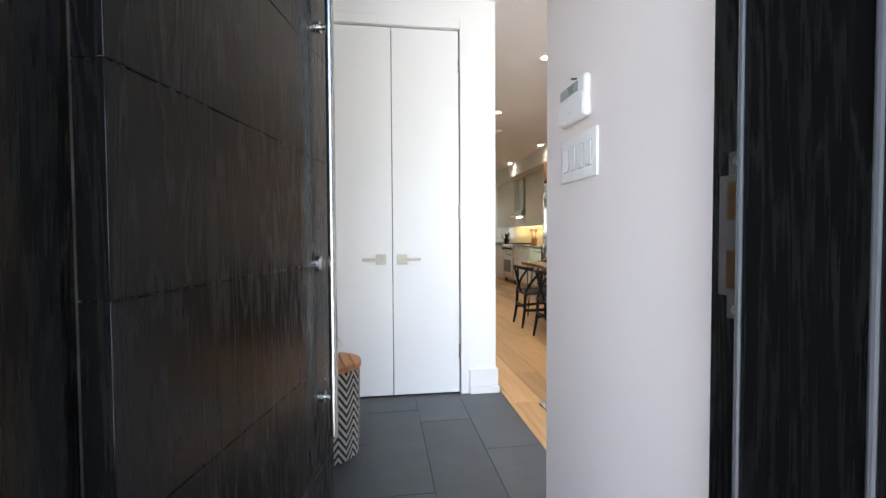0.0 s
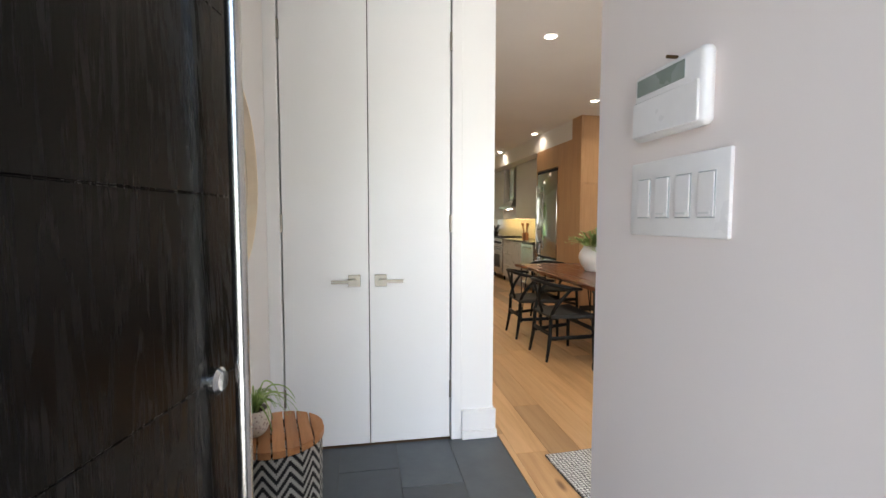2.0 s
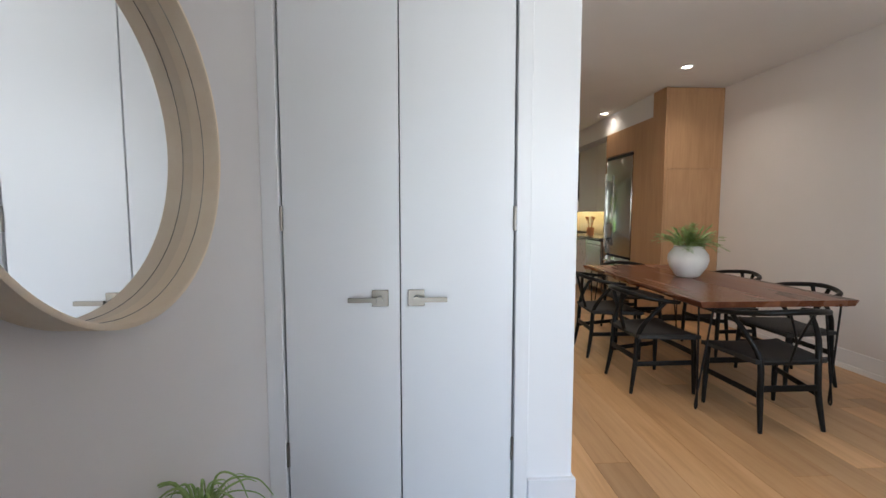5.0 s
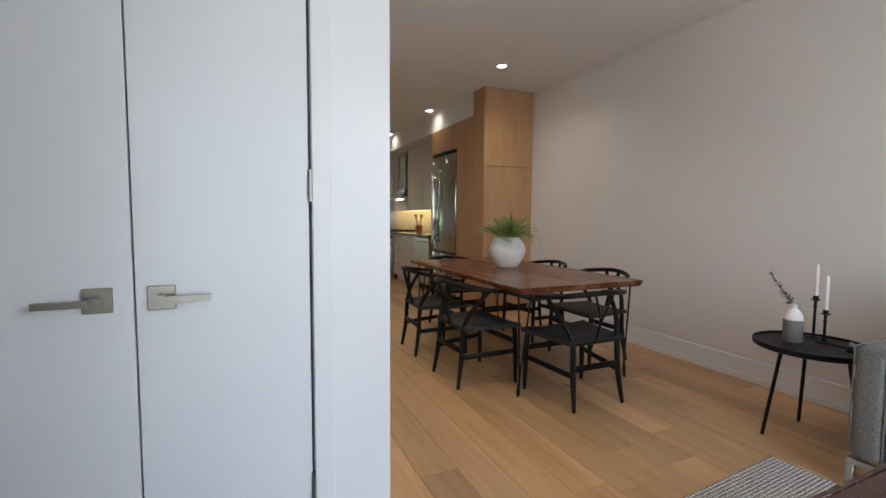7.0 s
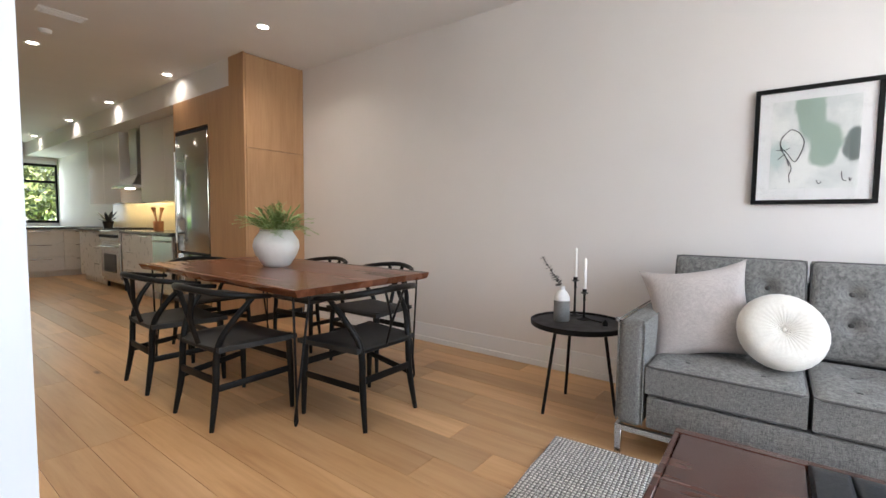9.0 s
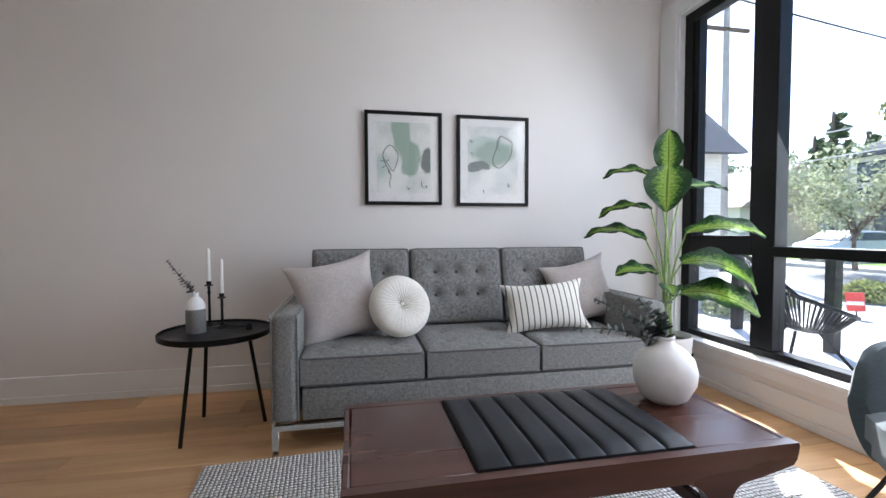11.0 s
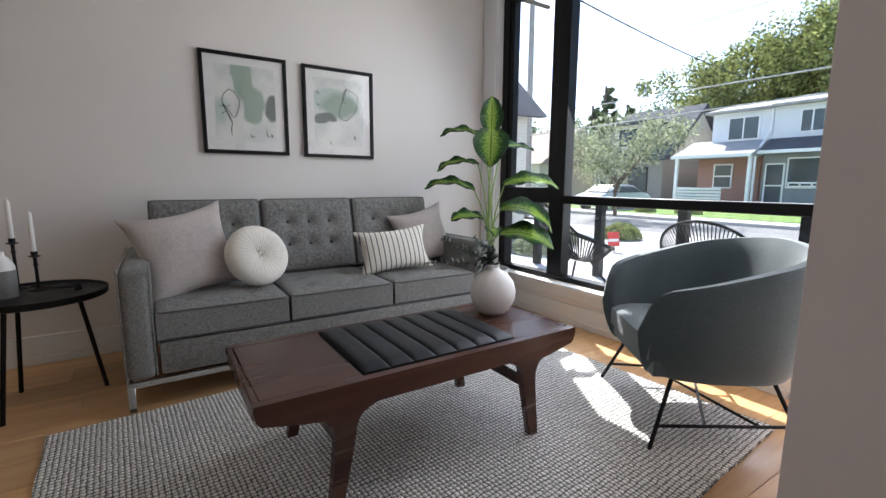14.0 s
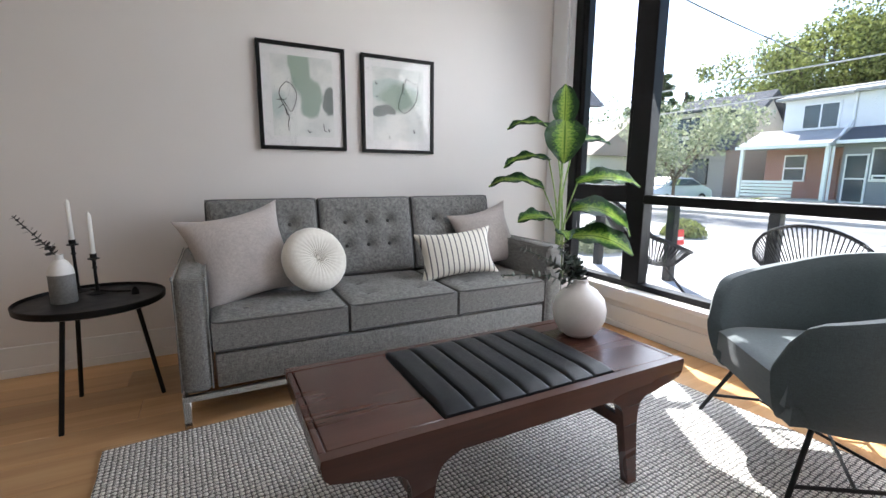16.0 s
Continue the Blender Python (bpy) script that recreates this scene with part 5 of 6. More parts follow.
def basket_material():
    """Black and pale plaited zigzag."""
    m = Mat("zigzag_weave", (0.3, 0.3, 0.3), 0.85)
    uv = m.add("ShaderNodeTexCoord")
    sep = m.add("ShaderNodeSeparateXYZ")
    m.link(uv.outputs["Object"], sep.inputs[0])
    at = m.add("ShaderNodeMath")
    at.operation = "ARCTAN2"
    m.link(sep.outputs["Y"], at.inputs[0])
    m.link(sep.outputs["X"], at.inputs[1])
    u = m.add("ShaderNodeMath")
    u.operation = "MULTIPLY"
    u.inputs[1].default_value = 11 / (2 * math.pi)
    m.link(at.outputs[0], u.inputs[0])
    pp = m.add("ShaderNodeMath")
    pp.operation = "PINGPONG"
    pp.inputs[1].default_value = 0.5
    m.link(u.outputs[0], pp.inputs[0])
    sn = m.add("ShaderNodeMath")
    sn.operation = "SNAP"
    sn.inputs[1].default_value = 0.06
    m.link(pp.outputs[0], sn.inputs[0])
    z = m.add("ShaderNodeMath")
    z.operation = "MULTIPLY"
    z.inputs[1].default_value = 24.0
    m.link(sep.outputs["Z"], z.inputs[0])
    k = m.add("ShaderNodeMath")
    k.operation = "MULTIPLY_ADD"
    k.inputs[1].default_value = 3.2
    m.link(sn.outputs[0], k.inputs[0])
    m.link(z.outputs[0], k.inputs[2])
    f = m.add("ShaderNodeMath")
    f.operation = "FRACT"
    m.link(k.outputs[0], f.inputs[0])
    m.color(m.ramp(f.outputs[0], (0.48, (0.012, 0.012, 0.013)), (0.52, (0.50, 0.48, 0.44))))
    m.bump(m.noise(m.coords((1, 1, 3)), 120, 2), 0.6, 0.004)
    w = m.add("ShaderNodeTexWave", Scale=38.0)
    w.bands_direction = "Z"
    m.link(m.coords(), w.inputs["Vector"])
    m.bump(w.outputs["Fac"], 0.5, 0.004)
    return m.m


BASKET = basket_material()


def basket_table():
    b = thing("basket_table", "round woven black and white basket table with a slatted wood top", "side table", pose(0.112, -0.76, 0))
    part("basket", lathe([(0, 0.0), (0.148, 0.0), (0.16, 0.01), (0.168, 0.24), (0.170, 0.45), (0.163, 0.455), (0.158, 0.445), (0, 0.435)], 64), BASKET, b, "zigzag-woven basket body")
    R, n = 0.177, 7
    w = 2 * R / n
    for i in range(n):
        x0, x1 = -R + i * w + 0.003, -R + (i + 1) * w - 0.003
        bm = bmesh.new()
        prof = []
        for s in range(9):
            x = x0 + (x1 - x0) * s / 8
            prof.append((x, math.sqrt(max(0.0004, R * R - x * x))))
        loop = prof + [(x, -y) for x, y in reversed(prof)]
        vs = [bm.verts.new((x, y, 0.459)) for x, y in loop]
        f = bm.faces.new(vs)
        r = bmesh.ops.extrude_face_region(bm, geom=[f])
        bmesh.ops.translate(bm, vec=(0, 0, 0.026), verts=[g for g in r["geom"] if isinstance(g, bmesh.types.BMVert)])
        part("slat", bm, ACACIA, b, "oiled acacia slat", m=pose(0, 0, 0, 0, 0, 12), smooth=False)
    part("batten", slab(-0.15, 0.15, -0.02, 0.02, 0.447, 0.4585), ACACIA, b, m=pose(0, 0, 0, 0, 0, 12))


basket_table()


def air_plant():
    p = thing("potted_plant", "spidery air plant in a patterned cream pot", "plant", pose(0.03, -0.775, 0.4855) @ Matrix.Scale(0.8, 4))
    m = Mat("patterned_pot", (0.6, 0.55, 0.48), 0.6)
    vo = m.add("ShaderNodeTexVoronoi", Scale=85.0)
    m.link(m.coords(), vo.inputs["Vector"])
    m.color(m.ramp(vo.outputs["Distance"], (0.28, (0.30, 0.22, 0.19)), (0.42, (0.66, 0.60, 0.53))))
    m.bump(vo.outputs["Distance"], 0.6, 0.003)
    part("pot", lathe([(0, 0), (0.045, 0), (0.06, 0.02), (0.075, 0.06), (0.072, 0.10), (0.064, 0.125), (0.058, 0.125), (0.06, 0.10), (0, 0.095)], 36), m.m, p, "patterned cream pot")
    part("soil", lathe([(0.061, 0.104), (0, 0.11)], 20), SOIL, p)
    r = random.Random(8)
    for k in range(34):
        a = r.uniform(0, 2 * math.pi)
        out, up = r.uniform(0.09, 0.25), r.uniform(0.03, 0.12)
        c, s = math.cos(a), math.sin(a)
        pts = spline([(0.01 * c, 0.01 * s, 0.105), (out * 0.35 * c, out * 0.35 * s, 0.12 + up), (out * 0.8 * c, out * 0.8 * s, 0.11 + up * 0.85), (out * 1.05 * c, out * 1.05 * s, 0.09 + up * 0.25)], 5)
        n = len(pts)
        part("leaf", bar(pts, [0.0052 * (1 - 0.85 * i / (n - 1)) + 0.0005 for i in range(n)], 6, squash=0.45), SPIDER, p)


air_plant()

LCD = plain("lcd_screen", (0.22, 0.25, 0.22), 0.25)
SHADE = plain("switch_gap_shade", (0.42, 0.41, 0.40), 0.5)
sw = thing("light_switch", "white four-gang wall plate with rocker switches", "switch")
part("plate", slab(XR - 0.008, XR - 0.0005, -2.019, -1.789, 1.291, 1.420, 0.003), WARMPLASTIC, sw)
for i in range(4):
    c = -1.830 - i * 0.0493
    # Flat grey slab round the rocker paints the shade of its gap.
    part("opening", slab(XR - 0.0088, XR - 0.0078, c - 0.017, c + 0.017, 1.321, 1.390), SHADE, sw)
    rk = part("rocker", slab(XR - 0.0115, XR - 0.009, c - 0.016, c + 0.016, 1.323, 1.388, 0.001, 1), WARMPLASTIC, sw)
    if i:
        part("dimmer_bar", slab(XR - 0.0128, XR - 0.0113, c - 0.011, c + 0.011, 1.327, 1.330), SATIN, rk)
kp = thing("alarm_keypad", "white alarm keypad with a grey display and closed flap", "keypad")
part("case", slab(XR - 0.024, XR - 0.0005, -1.984, -1.812, 1.455, 1.571, 0.012, 4), WARMPLASTIC, kp)
part("flap", slab(XR - 0.028, XR - 0.0238, -1.976, -1.818, 1.461, 1.522, 0.002, 1), WARMPLASTIC, kp, "closed white flap")
part("display", slab(XR - 0.0255, XR - 0.0238, -1.943, -1.826, 1.532, 1.560, 0.0005, 1), LCD, kp, "grey liquid crystal display")
part("indicator", bar([(XR - 0.024, -1.90, 1.578), (XR - 0.005, -1.90, 1.578)], 0.003, 8), BRASS, kp, "small brown indicator")


# ---- dieffenbachia beside the window ----
def variegated():
    """Leaf with a pale, feathered middle, dark margins and a dark midrib; UV: x across, y along."""
    m = Mat("variegated_leaf", (0.1, 0.25, 0.04), 0.36)
    c = m.add("ShaderNodeTexCoord")
    sep = m.add("ShaderNodeSeparateXYZ")
    m.link(c.outputs["UV"], sep.inputs[0])
    mp = m.add("ShaderNodeMapping")
    mp.inputs["Scale"].default_value = (3.0, 16.0, 1.0)
    mp.inputs["Rotation"].default_value = (0, 0, radians(18))
    m.link(c.outputs["UV"], mp.inputs["Vector"])
    feather = m.noise(mp.outputs[0], 1.6, 4, 0.65, 0.6)
    wob = m.add("ShaderNodeMath")
    wob.operation = "MULTIPLY_ADD"
    wob.inputs[1].default_value = 1.5
    m.link(feather, wob.inputs[0])
    m.link(sep.outputs["X"], wob.inputs[2])
    half = m.add("ShaderNodeMath")
    half.operation = "MULTIPLY"
    half.inputs[1].default_value = 0.5
    m.link(wob.outputs[0], half.inputs[0])
    col = m.ramp(half.outputs[0], (0.43, (0.36, 0.49, 0.09)), (0.58, (0.13, 0.28, 0.035)), (0.70, (0.016, 0.06, 0.016)))
    col = m.mix(col, m.ramp(sep.outputs["X"], (0.03, (0.25, 0.40, 0.12)), (0.06, (1, 1, 1))), 1.0, "MULTIPLY")
    m.color(col)
    m.bump(feather, 0.3, 0.003)
    t = m.add("ShaderNodeBsdfTranslucent")
    m.link(col, t.inputs[0])
    mx = m.add("ShaderNodeMixShader", Fac=0.4)
    m.link(m.b.outputs[0], mx.inputs[1])
    m.link(t.outputs[0], mx.inputs[2])
    m.link(mx.outputs[0], m.t.nodes["Material Output"].inputs["Surface"])
    return m.m


VARI = variegated()


def big_leaf(a0, reach, rise, length, width, droop, twist=0.0):
    """A broad leaf with thickness on an arching stalk; a0: heading in degrees."""
    c, s = math.cos(radians(a0)), math.sin(radians(a0))
    top = Vector((c * reach, s * reach, rise))
    d = Vector((c, s, 0.0))
    side = Vector((-s, c, 0))
    bm = bmesh.new()
    n, m = 12, 8
    rows = []
    for i in range(n + 1):
        t = i / n
        ang = droop[0] + (droop[1] - droop[0]) * t
        if i == 0:
            p = top.copy()
        else:
            p = p + (d * math.cos(radians(ang)) + Vector((0, 0, math.sin(radians(ang))))) * (length / n)
        w = width * (math.sin(math.pi * (0.04 + 0.955 * t) ** 0.85)) ** 0.75
        up = Vector((0, 0, 1)) * math.cos(radians(ang)) - d * math.sin(radians(ang))
        tw = radians(twist)
        across, lift = side * math.cos(tw) + up * math.sin(tw), up * math.cos(tw) - side * math.sin(tw)
        rows.append([bm.verts.new(p + across * w * (j / m * 2 - 1) + lift * (0.22 * w * abs(j / m * 2 - 1) ** 1.5 + 0.012 * math.sin(t * 17 + j) * abs(j / m * 2 - 1))) for j in range(m + 1)])
    uv = bm.loops.layers.uv.new("leaf")
    for i, (a, b) in enumerate(zip(rows, rows[1:])):
        for j in range(m):
            f = bm.faces.new((a[j], a[j + 1], b[j + 1], b[j]))
            for loop, (jj, ii) in zip(f.loops, ((j, i), (j + 1, i), (j + 1, i + 1), (j, i + 1))):
                loop[uv].uv = (abs(jj / m * 2 - 1), ii / n)
    return bm, top


def dieffenbachia():
    p = thing("potted_plant", "tall dieffenbachia with variegated leaves in a white pot", "plant", pose(3.50, -2.71, 0))
    part("pot", lathe([(0, 0.17), (0.11, 0.17), (0.135, 0.20), (0.15, 0.40), (0.142, 0.40), (0.13, 0.36), (0, 0.36)], 40), CERAMIC, p, "white round pot")
    for a in (45, 135, 225, 315):
        c, s = math.cos(radians(a)), math.sin(radians(a))
        part("stand_leg", bar([(0.15 * c, 0.15 * s, 0.0), (0.145 * c, 0.145 * s, 0.30)], 0.008, 8), BLACKMETAL, p, "black plant stand leg")
    part("stand_ring", bar([(0.147 * math.cos(2 * math.pi * k / 32), 0.147 * math.sin(2 * math.pi * k / 32), 0.16) for k in range(32)], 0.006, 8, closed=True), BLACKMETAL, p)
    part("soil", lathe([(0.135, 0.365), (0, 0.375)], 24), SOIL, p)
    # heading, reach, rise, length, half width, droop at base and tip
    spec = [(323, 0.02, 1.40, 0.30, 0.085, (88, 70)), (140, 0.04, 1.42, 0.34, 0.125, (-40, -82)), (62, 0.06, 1.36, 0.36, 0.075, (38, -28)), (75, 0.10, 1.17, 0.36, 0.06, (25, -38)),
            (60, 0.12, 0.98, 0.42, 0.08, (38, -28)), (228, 0.10, 1.02, 0.44, 0.10, (28, -28)), (236, 0.08, 0.84, 0.50, 0.125, (22, -62)), (215, 0.08, 0.66, 0.46, 0.12, (20, -40)),
            (85, 0.06, 0.78, 0.30, 0.085, (22, -22)), (270, 0.10, 1.30, 0.36, 0.06, (15, -15)), (150, 0.08, 0.70, 0.22, 0.06, (20, -30))]
    for i, (a, rc, rs, ln, w, dr) in enumerate(spec):
        bm, top = big_leaf(a, rc, rs, ln * 0.93, w * 1.02, dr, 26 if 200 < a < 300 else -20 if a < 100 else 0)
        leaf = part("leaf", bm, VARI, p, "broad green leaf with pale yellow veins")
        sol = leaf.modifiers.new("thick", "SOLIDIFY")
        sol.thickness = 0.002
        b = Vector((0.03 * math.cos(i * 2.1), 0.03 * math.sin(i * 2.1), 0.36))
        part("stalk", bar(spline([b, b.lerp(top, 0.5) + Vector((0, 0, 0.06)) - Vector((top.x, top.y, 0)) * 0.35, top], 6), [0.008 - 0.004 * k / 12 for k in range(13)], 8), FERN, p)


dieffenbachia()

# ---- outdoors ----
def speckle(name, a, b, rough=0.9, scale=12.0, fine=180, bump=0.3):
    m = Mat(name, a, rough)
    v = m.coords()
    c = m.mix(m.ramp(m.noise(v, scale, 5), (0.3, a), (0.7, b)), m.ramp(m.noise(v, fine, 3), (0.3, grey(0.75)), (0.7, grey(1.2))), 1.0, "MULTIPLY")
    m.color(c)
    m.bump(m.noise(v, fine, 3), bump, 0.01)
    return m.m


def courses(name, a, b, course, rough=0.8, gap=0.12):
    """Horizontal boards or shingle courses on a far building."""
    m = Mat(name, a, rough)
    v = m.coords()
    w = m.add("ShaderNodeTexWave", Scale=0.5 / course / 3.14159 * 3.0)
    w.bands_direction = "Z"
    w.wave_profile = "SAW"
    m.link(v, w.inputs["Vector"])
    m.color(m.mix(m.ramp(m.noise(v, 3, 4), (0.3, a), (0.7, b)), m.ramp(w.outputs["Fac"], (0.0, grey(0.6)), (gap, grey(1.0))), 1.0, "MULTIPLY"))
    m.bump(w.outputs["Fac"], 0.4, 0.02)
    return m.m


def brick_material():
    m = Mat("red_brick", (0.3, 0.12, 0.08), 0.85)
    b = m.add("ShaderNodeTexBrick", Scale=4.5)
    for k, c in (("Color1", (0.27, 0.105, 0.07)), ("Color2", (0.36, 0.16, 0.11)), ("Mortar", (0.4, 0.37, 0.33))):
        b.inputs[k].default_value = (*c, 1)
    mp = m.add("ShaderNodeMapping")
    mp.inputs["Rotation"].default_value = (radians(90), 0, 0)
    co = m.add("ShaderNodeTexCoord")
    m.link(co.outputs["Object"], mp.inputs["Vector"])
    m.link(mp.outputs[0], b.inputs["Vector"])
    m.color(b.outputs["Color"])
    return m.m


GRASS = speckle("lawn_grass", (0.10, 0.19, 0.03), (0.17, 0.27, 0.05), 0.95, 2.0, 60, 0.6)
# Asphalt lighter than its own tone: sunlit brightness put into the colour.
ASPHALT = speckle("lightened_asphalt", (0.16, 0.16, 0.16), (0.24, 0.235, 0.23), 0.9, 0.7, 90)
CONCRETE = speckle("pale_concrete", (0.42, 0.41, 0.39), (0.52, 0.51, 0.48), 0.9, 1.2, 60)
DECK = speckle("porch_stone", (0.40, 0.40, 0.39), (0.50, 0.49, 0.48), 0.8, 3, 90)
SIDING = courses("white_siding", (0.72, 0.73, 0.74), (0.80, 0.80, 0.80), 0.12)
GREYSIDE = courses("grey_siding", (0.22, 0.23, 0.25), (0.28, 0.29, 0.31), 0.12)
CREAM = courses("cream_siding", (0.60, 0.56, 0.48), (0.68, 0.63, 0.55), 0.14)
SHINGLE = courses("dark_shingles", (0.045, 0.05, 0.06), (0.10, 0.105, 0.12), 0.14, 0.9, 0.2)
SHINGLE2 = courses("pale_shingles", (0.30, 0.29, 0.28), (0.42, 0.41, 0.40), 0.14, 0.9, 0.2)
BRICK = brick_material()
DARKPANE = plain("dark_window_glass", (0.06, 0.075, 0.085), 0.08, 0, 0.3, 0, 1.5)
BARK = speckle("bark", (0.09, 0.065, 0.045), (0.16, 0.12, 0.09), 0.95, 8, 60, 0.8)
ZG = -0.35

structure("ground", slab(-120, 160, -260, -14.2, ZG - 0.3, ZG - 0.16), speckle("far_ground", (0.10, 0.14, 0.05), (0.17, 0.18, 0.08)), "ground sheet that runs to the horizon")
structure("ground_front", slab(-60, 80, -12.6, -5.2, ZG - 0.3, ZG), CONCRETE, "pale paved front yard and pavement")
structure("kerb_near", slab(-60, 80, -12.75, -12.6, ZG - 0.3, ZG), CONCRETE, "pale concrete kerb")
structure("road", slab(-60, 80, -18.6, -12.75, ZG - 0.3, ZG - 0.12), ASPHALT, "light grey asphalt road, sunlit brightness in its colour")
structure("kerb_far", slab(-60, 80, -18.75, -18.6, ZG - 0.3, ZG), CONCRETE, "pale concrete kerb across the road")
structure("pavement_far", slab(-60, 80, -20.2, -18.75, ZG - 0.3, ZG), CONCRETE, "pale concrete pavement across the road")
structure("lawn_far", slab(-60, 80, -60, -20.2, ZG - 0.3, ZG + 0.02), GRASS, "green front lawns of the houses opposite")
structure("driveway_far", slab(15.6, 18.1, -34, -18.7, ZG - 0.1, ZG + 0.03), CONCRETE, "concrete driveway between the houses")
structure("driveway_east", slab(3.8, 7.0, -34, -18.7, ZG - 0.1, ZG + 0.03), CONCRETE, "concrete driveway beside the house")
structure("porch_floor", slab(-1.75, 6.0, -5.2, YF - 0.16, -0.6, -0.06), DECK, "pale stone porch floor")
structure("backyard", slab(-6, 12, YB + 0.2, YB + 30, -0.6, -0.3), GRASS, "rear garden ground")

# porch railing: black posts, top rail and glass
rail = thing("porch_railing", "black metal porch railing with clear glass panels", "railing")
posts = (1.25, 2.295, 3.30, 4.29, 5.3)
for x in posts:
    part("post", slab(x - 0.045, x + 0.045, -5.045, -4.955, -0.06, 0.83, 0.003, 1), BLACKMETAL, rail)
part("top_rail", slab(1.2, 5.35, -5.03, -4.97, 0.832, 0.87, 0.004, 1), BLACKMETAL, rail)
for a, b in zip(posts, posts[1:]):
    g_ = part("glass_panel", slab(a + 0.06, b - 0.06, -5.006, -4.996, 0.02, 0.78), PANE, rail)
    g_.visible_shadow = False


def string_chair(x, y, rz, size):
    c = thing("patio_chair", "black string-woven patio chair on the porch", "chair", pose(x, y, -0.06, 0, 0, rz) @ Matrix.Scale(size, 4), "string patio chairs")
    n = 40
    ring, inner = [], []
    for k in range(n):
        a = 2 * math.pi * k / n
        u, v = math.cos(a), math.sin(a)
        ring.append(Vector((0.36 * u, -0.05 - 0.30 * v * 1.0 - 0.10, 0.52 + 0.30 * v)) if v > 0 else Vector((0.36 * u, -0.15 - 0.42 * v, 0.52 + 0.16 * v)))
        inner.append(Vector((0.085 * u, -0.02 - 0.09 * v, 0.27 + 0.02 * v)))
    part("rim", bar(ring, 0.012, 8, closed=True), BLACKMETAL, c)
    part("seat_ring", bar(inner, 0.008, 8, closed=True), BLACKMETAL, c)
    cords = bmesh.new()
    for k in range(n):
        a, b = ring[k], inner[k]
        m_ = a.lerp(b, 0.55) + Vector((0, 0, -0.05))
        tube(cords, [a, m_, b], 0.0045, 5)
        tube(cords, [ring[k].lerp(ring[(k + 1) % n], 0.5), m_.lerp(ring[(k + 1) % n].lerp(inner[(k + 1) % n], 0.55) + Vector((0, 0, -0.05)), 0.5), inner[k].lerp(inner[(k + 1) % n], 0.5)], 0.0045, 5)
    part("cords", cords, LACQUER, c, "stretched black cords")
    for a in (90, 215, 325):
        u, v = math.cos(radians(a)), math.sin(radians(a))
        part("leg", bar([(0.09 * u, 0.09 * v, 0.26), (0.34 * u, 0.30 * v, 0.0)], 0.010, 8), BLACKMETAL, c)


string_chair(3.95, -4.25, 150, 1.22)
string_chair(2.72, -4.45, 190, 1.0)

sg = thing("lawn_sign", "small red and white lawn sign on a stake", "sign", pose(6.62, -8.5, ZG + 0.0, 0, 6, 20) @ Matrix.Scale(0.82, 4))
part("board", slab(-0.14, 0.14, -0.01, 0.01, 0.14, 0.50, 0.003, 1), plain("sign_red", (0.65, 0.05, 0.05), 0.5), sg)
part("white_band", slab(-0.13, 0.13, 0.0105, 0.013, 0.26, 0.33), PLASTIC, sg)
part("stake", slab(-0.012, 0.012, -0.012, 0.008, 0.0, 0.14), BLACKMETAL, sg)


def far_window(parent, x0, x1, y, z0, z1, cols=2, rows=1, frame_m=None):
    w = part("window", slab(x0, x1, y, y + 0.06, z0, z1), frame_m or PLASTIC, parent, "white window frame", smooth=False)
    b = 0.075
    for i in range(cols):
        for k in range(rows):
            xa, xb = x0 + b / 2 + (x1 - x0 - b) * i / cols, x0 + b / 2 + (x1 - x0 - b) * (i + 1) / cols
            za, zb = z0 + b / 2 + (z1 - z0 - b) * k / rows, z0 + b / 2 + (z1 - z0 - b) * (k + 1) / rows
            part("pane", slab(xa + b / 2, xb - b / 2, y + 0.06, y + 0.066, za + b / 2, zb - b / 2), DARKPANE, w, smooth=False)


def prism(pts, x0, x1):
    """A solid with the (y, z) outline pts between x0 and x1."""
    bm = bmesh.new()
    a = [bm.verts.new((x0, y, z)) for y, z in pts]
    b = [bm.verts.new((x1, y, z)) for y, z in pts]
    bm.faces.new(a)
    bm.faces.new(b[::-1])
    for k in range(len(pts)):
        bm.faces.new((a[k], b[k], b[(k + 1) % len(pts)], a[(k + 1) % len(pts)]))
    return bm


def prism_y(pts, y0, y1):
    bm = bmesh.new()
    a = [bm.verts.new((x, y0, z)) for x, z in pts]
    b = [bm.verts.new((x, y1, z)) for x, z in pts]
    bm.faces.new(a)
    bm.faces.new(b[::-1])
    for k in range(len(pts)):
        bm.faces.new((a[k], b[k], b[(k + 1) % len(pts)], a[(k + 1) % len(pts)]))
    return bm


FY = -27.0
# semi-detached pair: grey-sided half
h1 = thing("house", "grey-sided house with white dormer and dark shingle roof", "house", pose(-2.05, 0, -0.12))
part("wall", slab(9.5, 13.62, FY - 8, FY, ZG, 3.0), GREYSIDE, h1)
part("brick_pier", slab(9.85, 10.25, FY, FY + 0.15, ZG, 2.72), BRICK, h1)
part("skirt_roof", prism([(FY + 0.7, 2.72), (FY + 0.7, 2.84), (FY - 0.9, 3.65), (FY - 0.9, 2.72)], 9.2, 13.62), SHINGLE, h1, "dark shingle skirt roof")
part("gutter", slab(9.2, 13.62, FY + 0.70, FY + 0.80, 2.70, 2.86), PLASTIC, h1, "white gutter")
part("dormer_wall", slab(9.9, 13.60, FY - 7.5, FY - 0.65, 3.0, 5.15), SIDING, h1, "white clapboard upper storey")
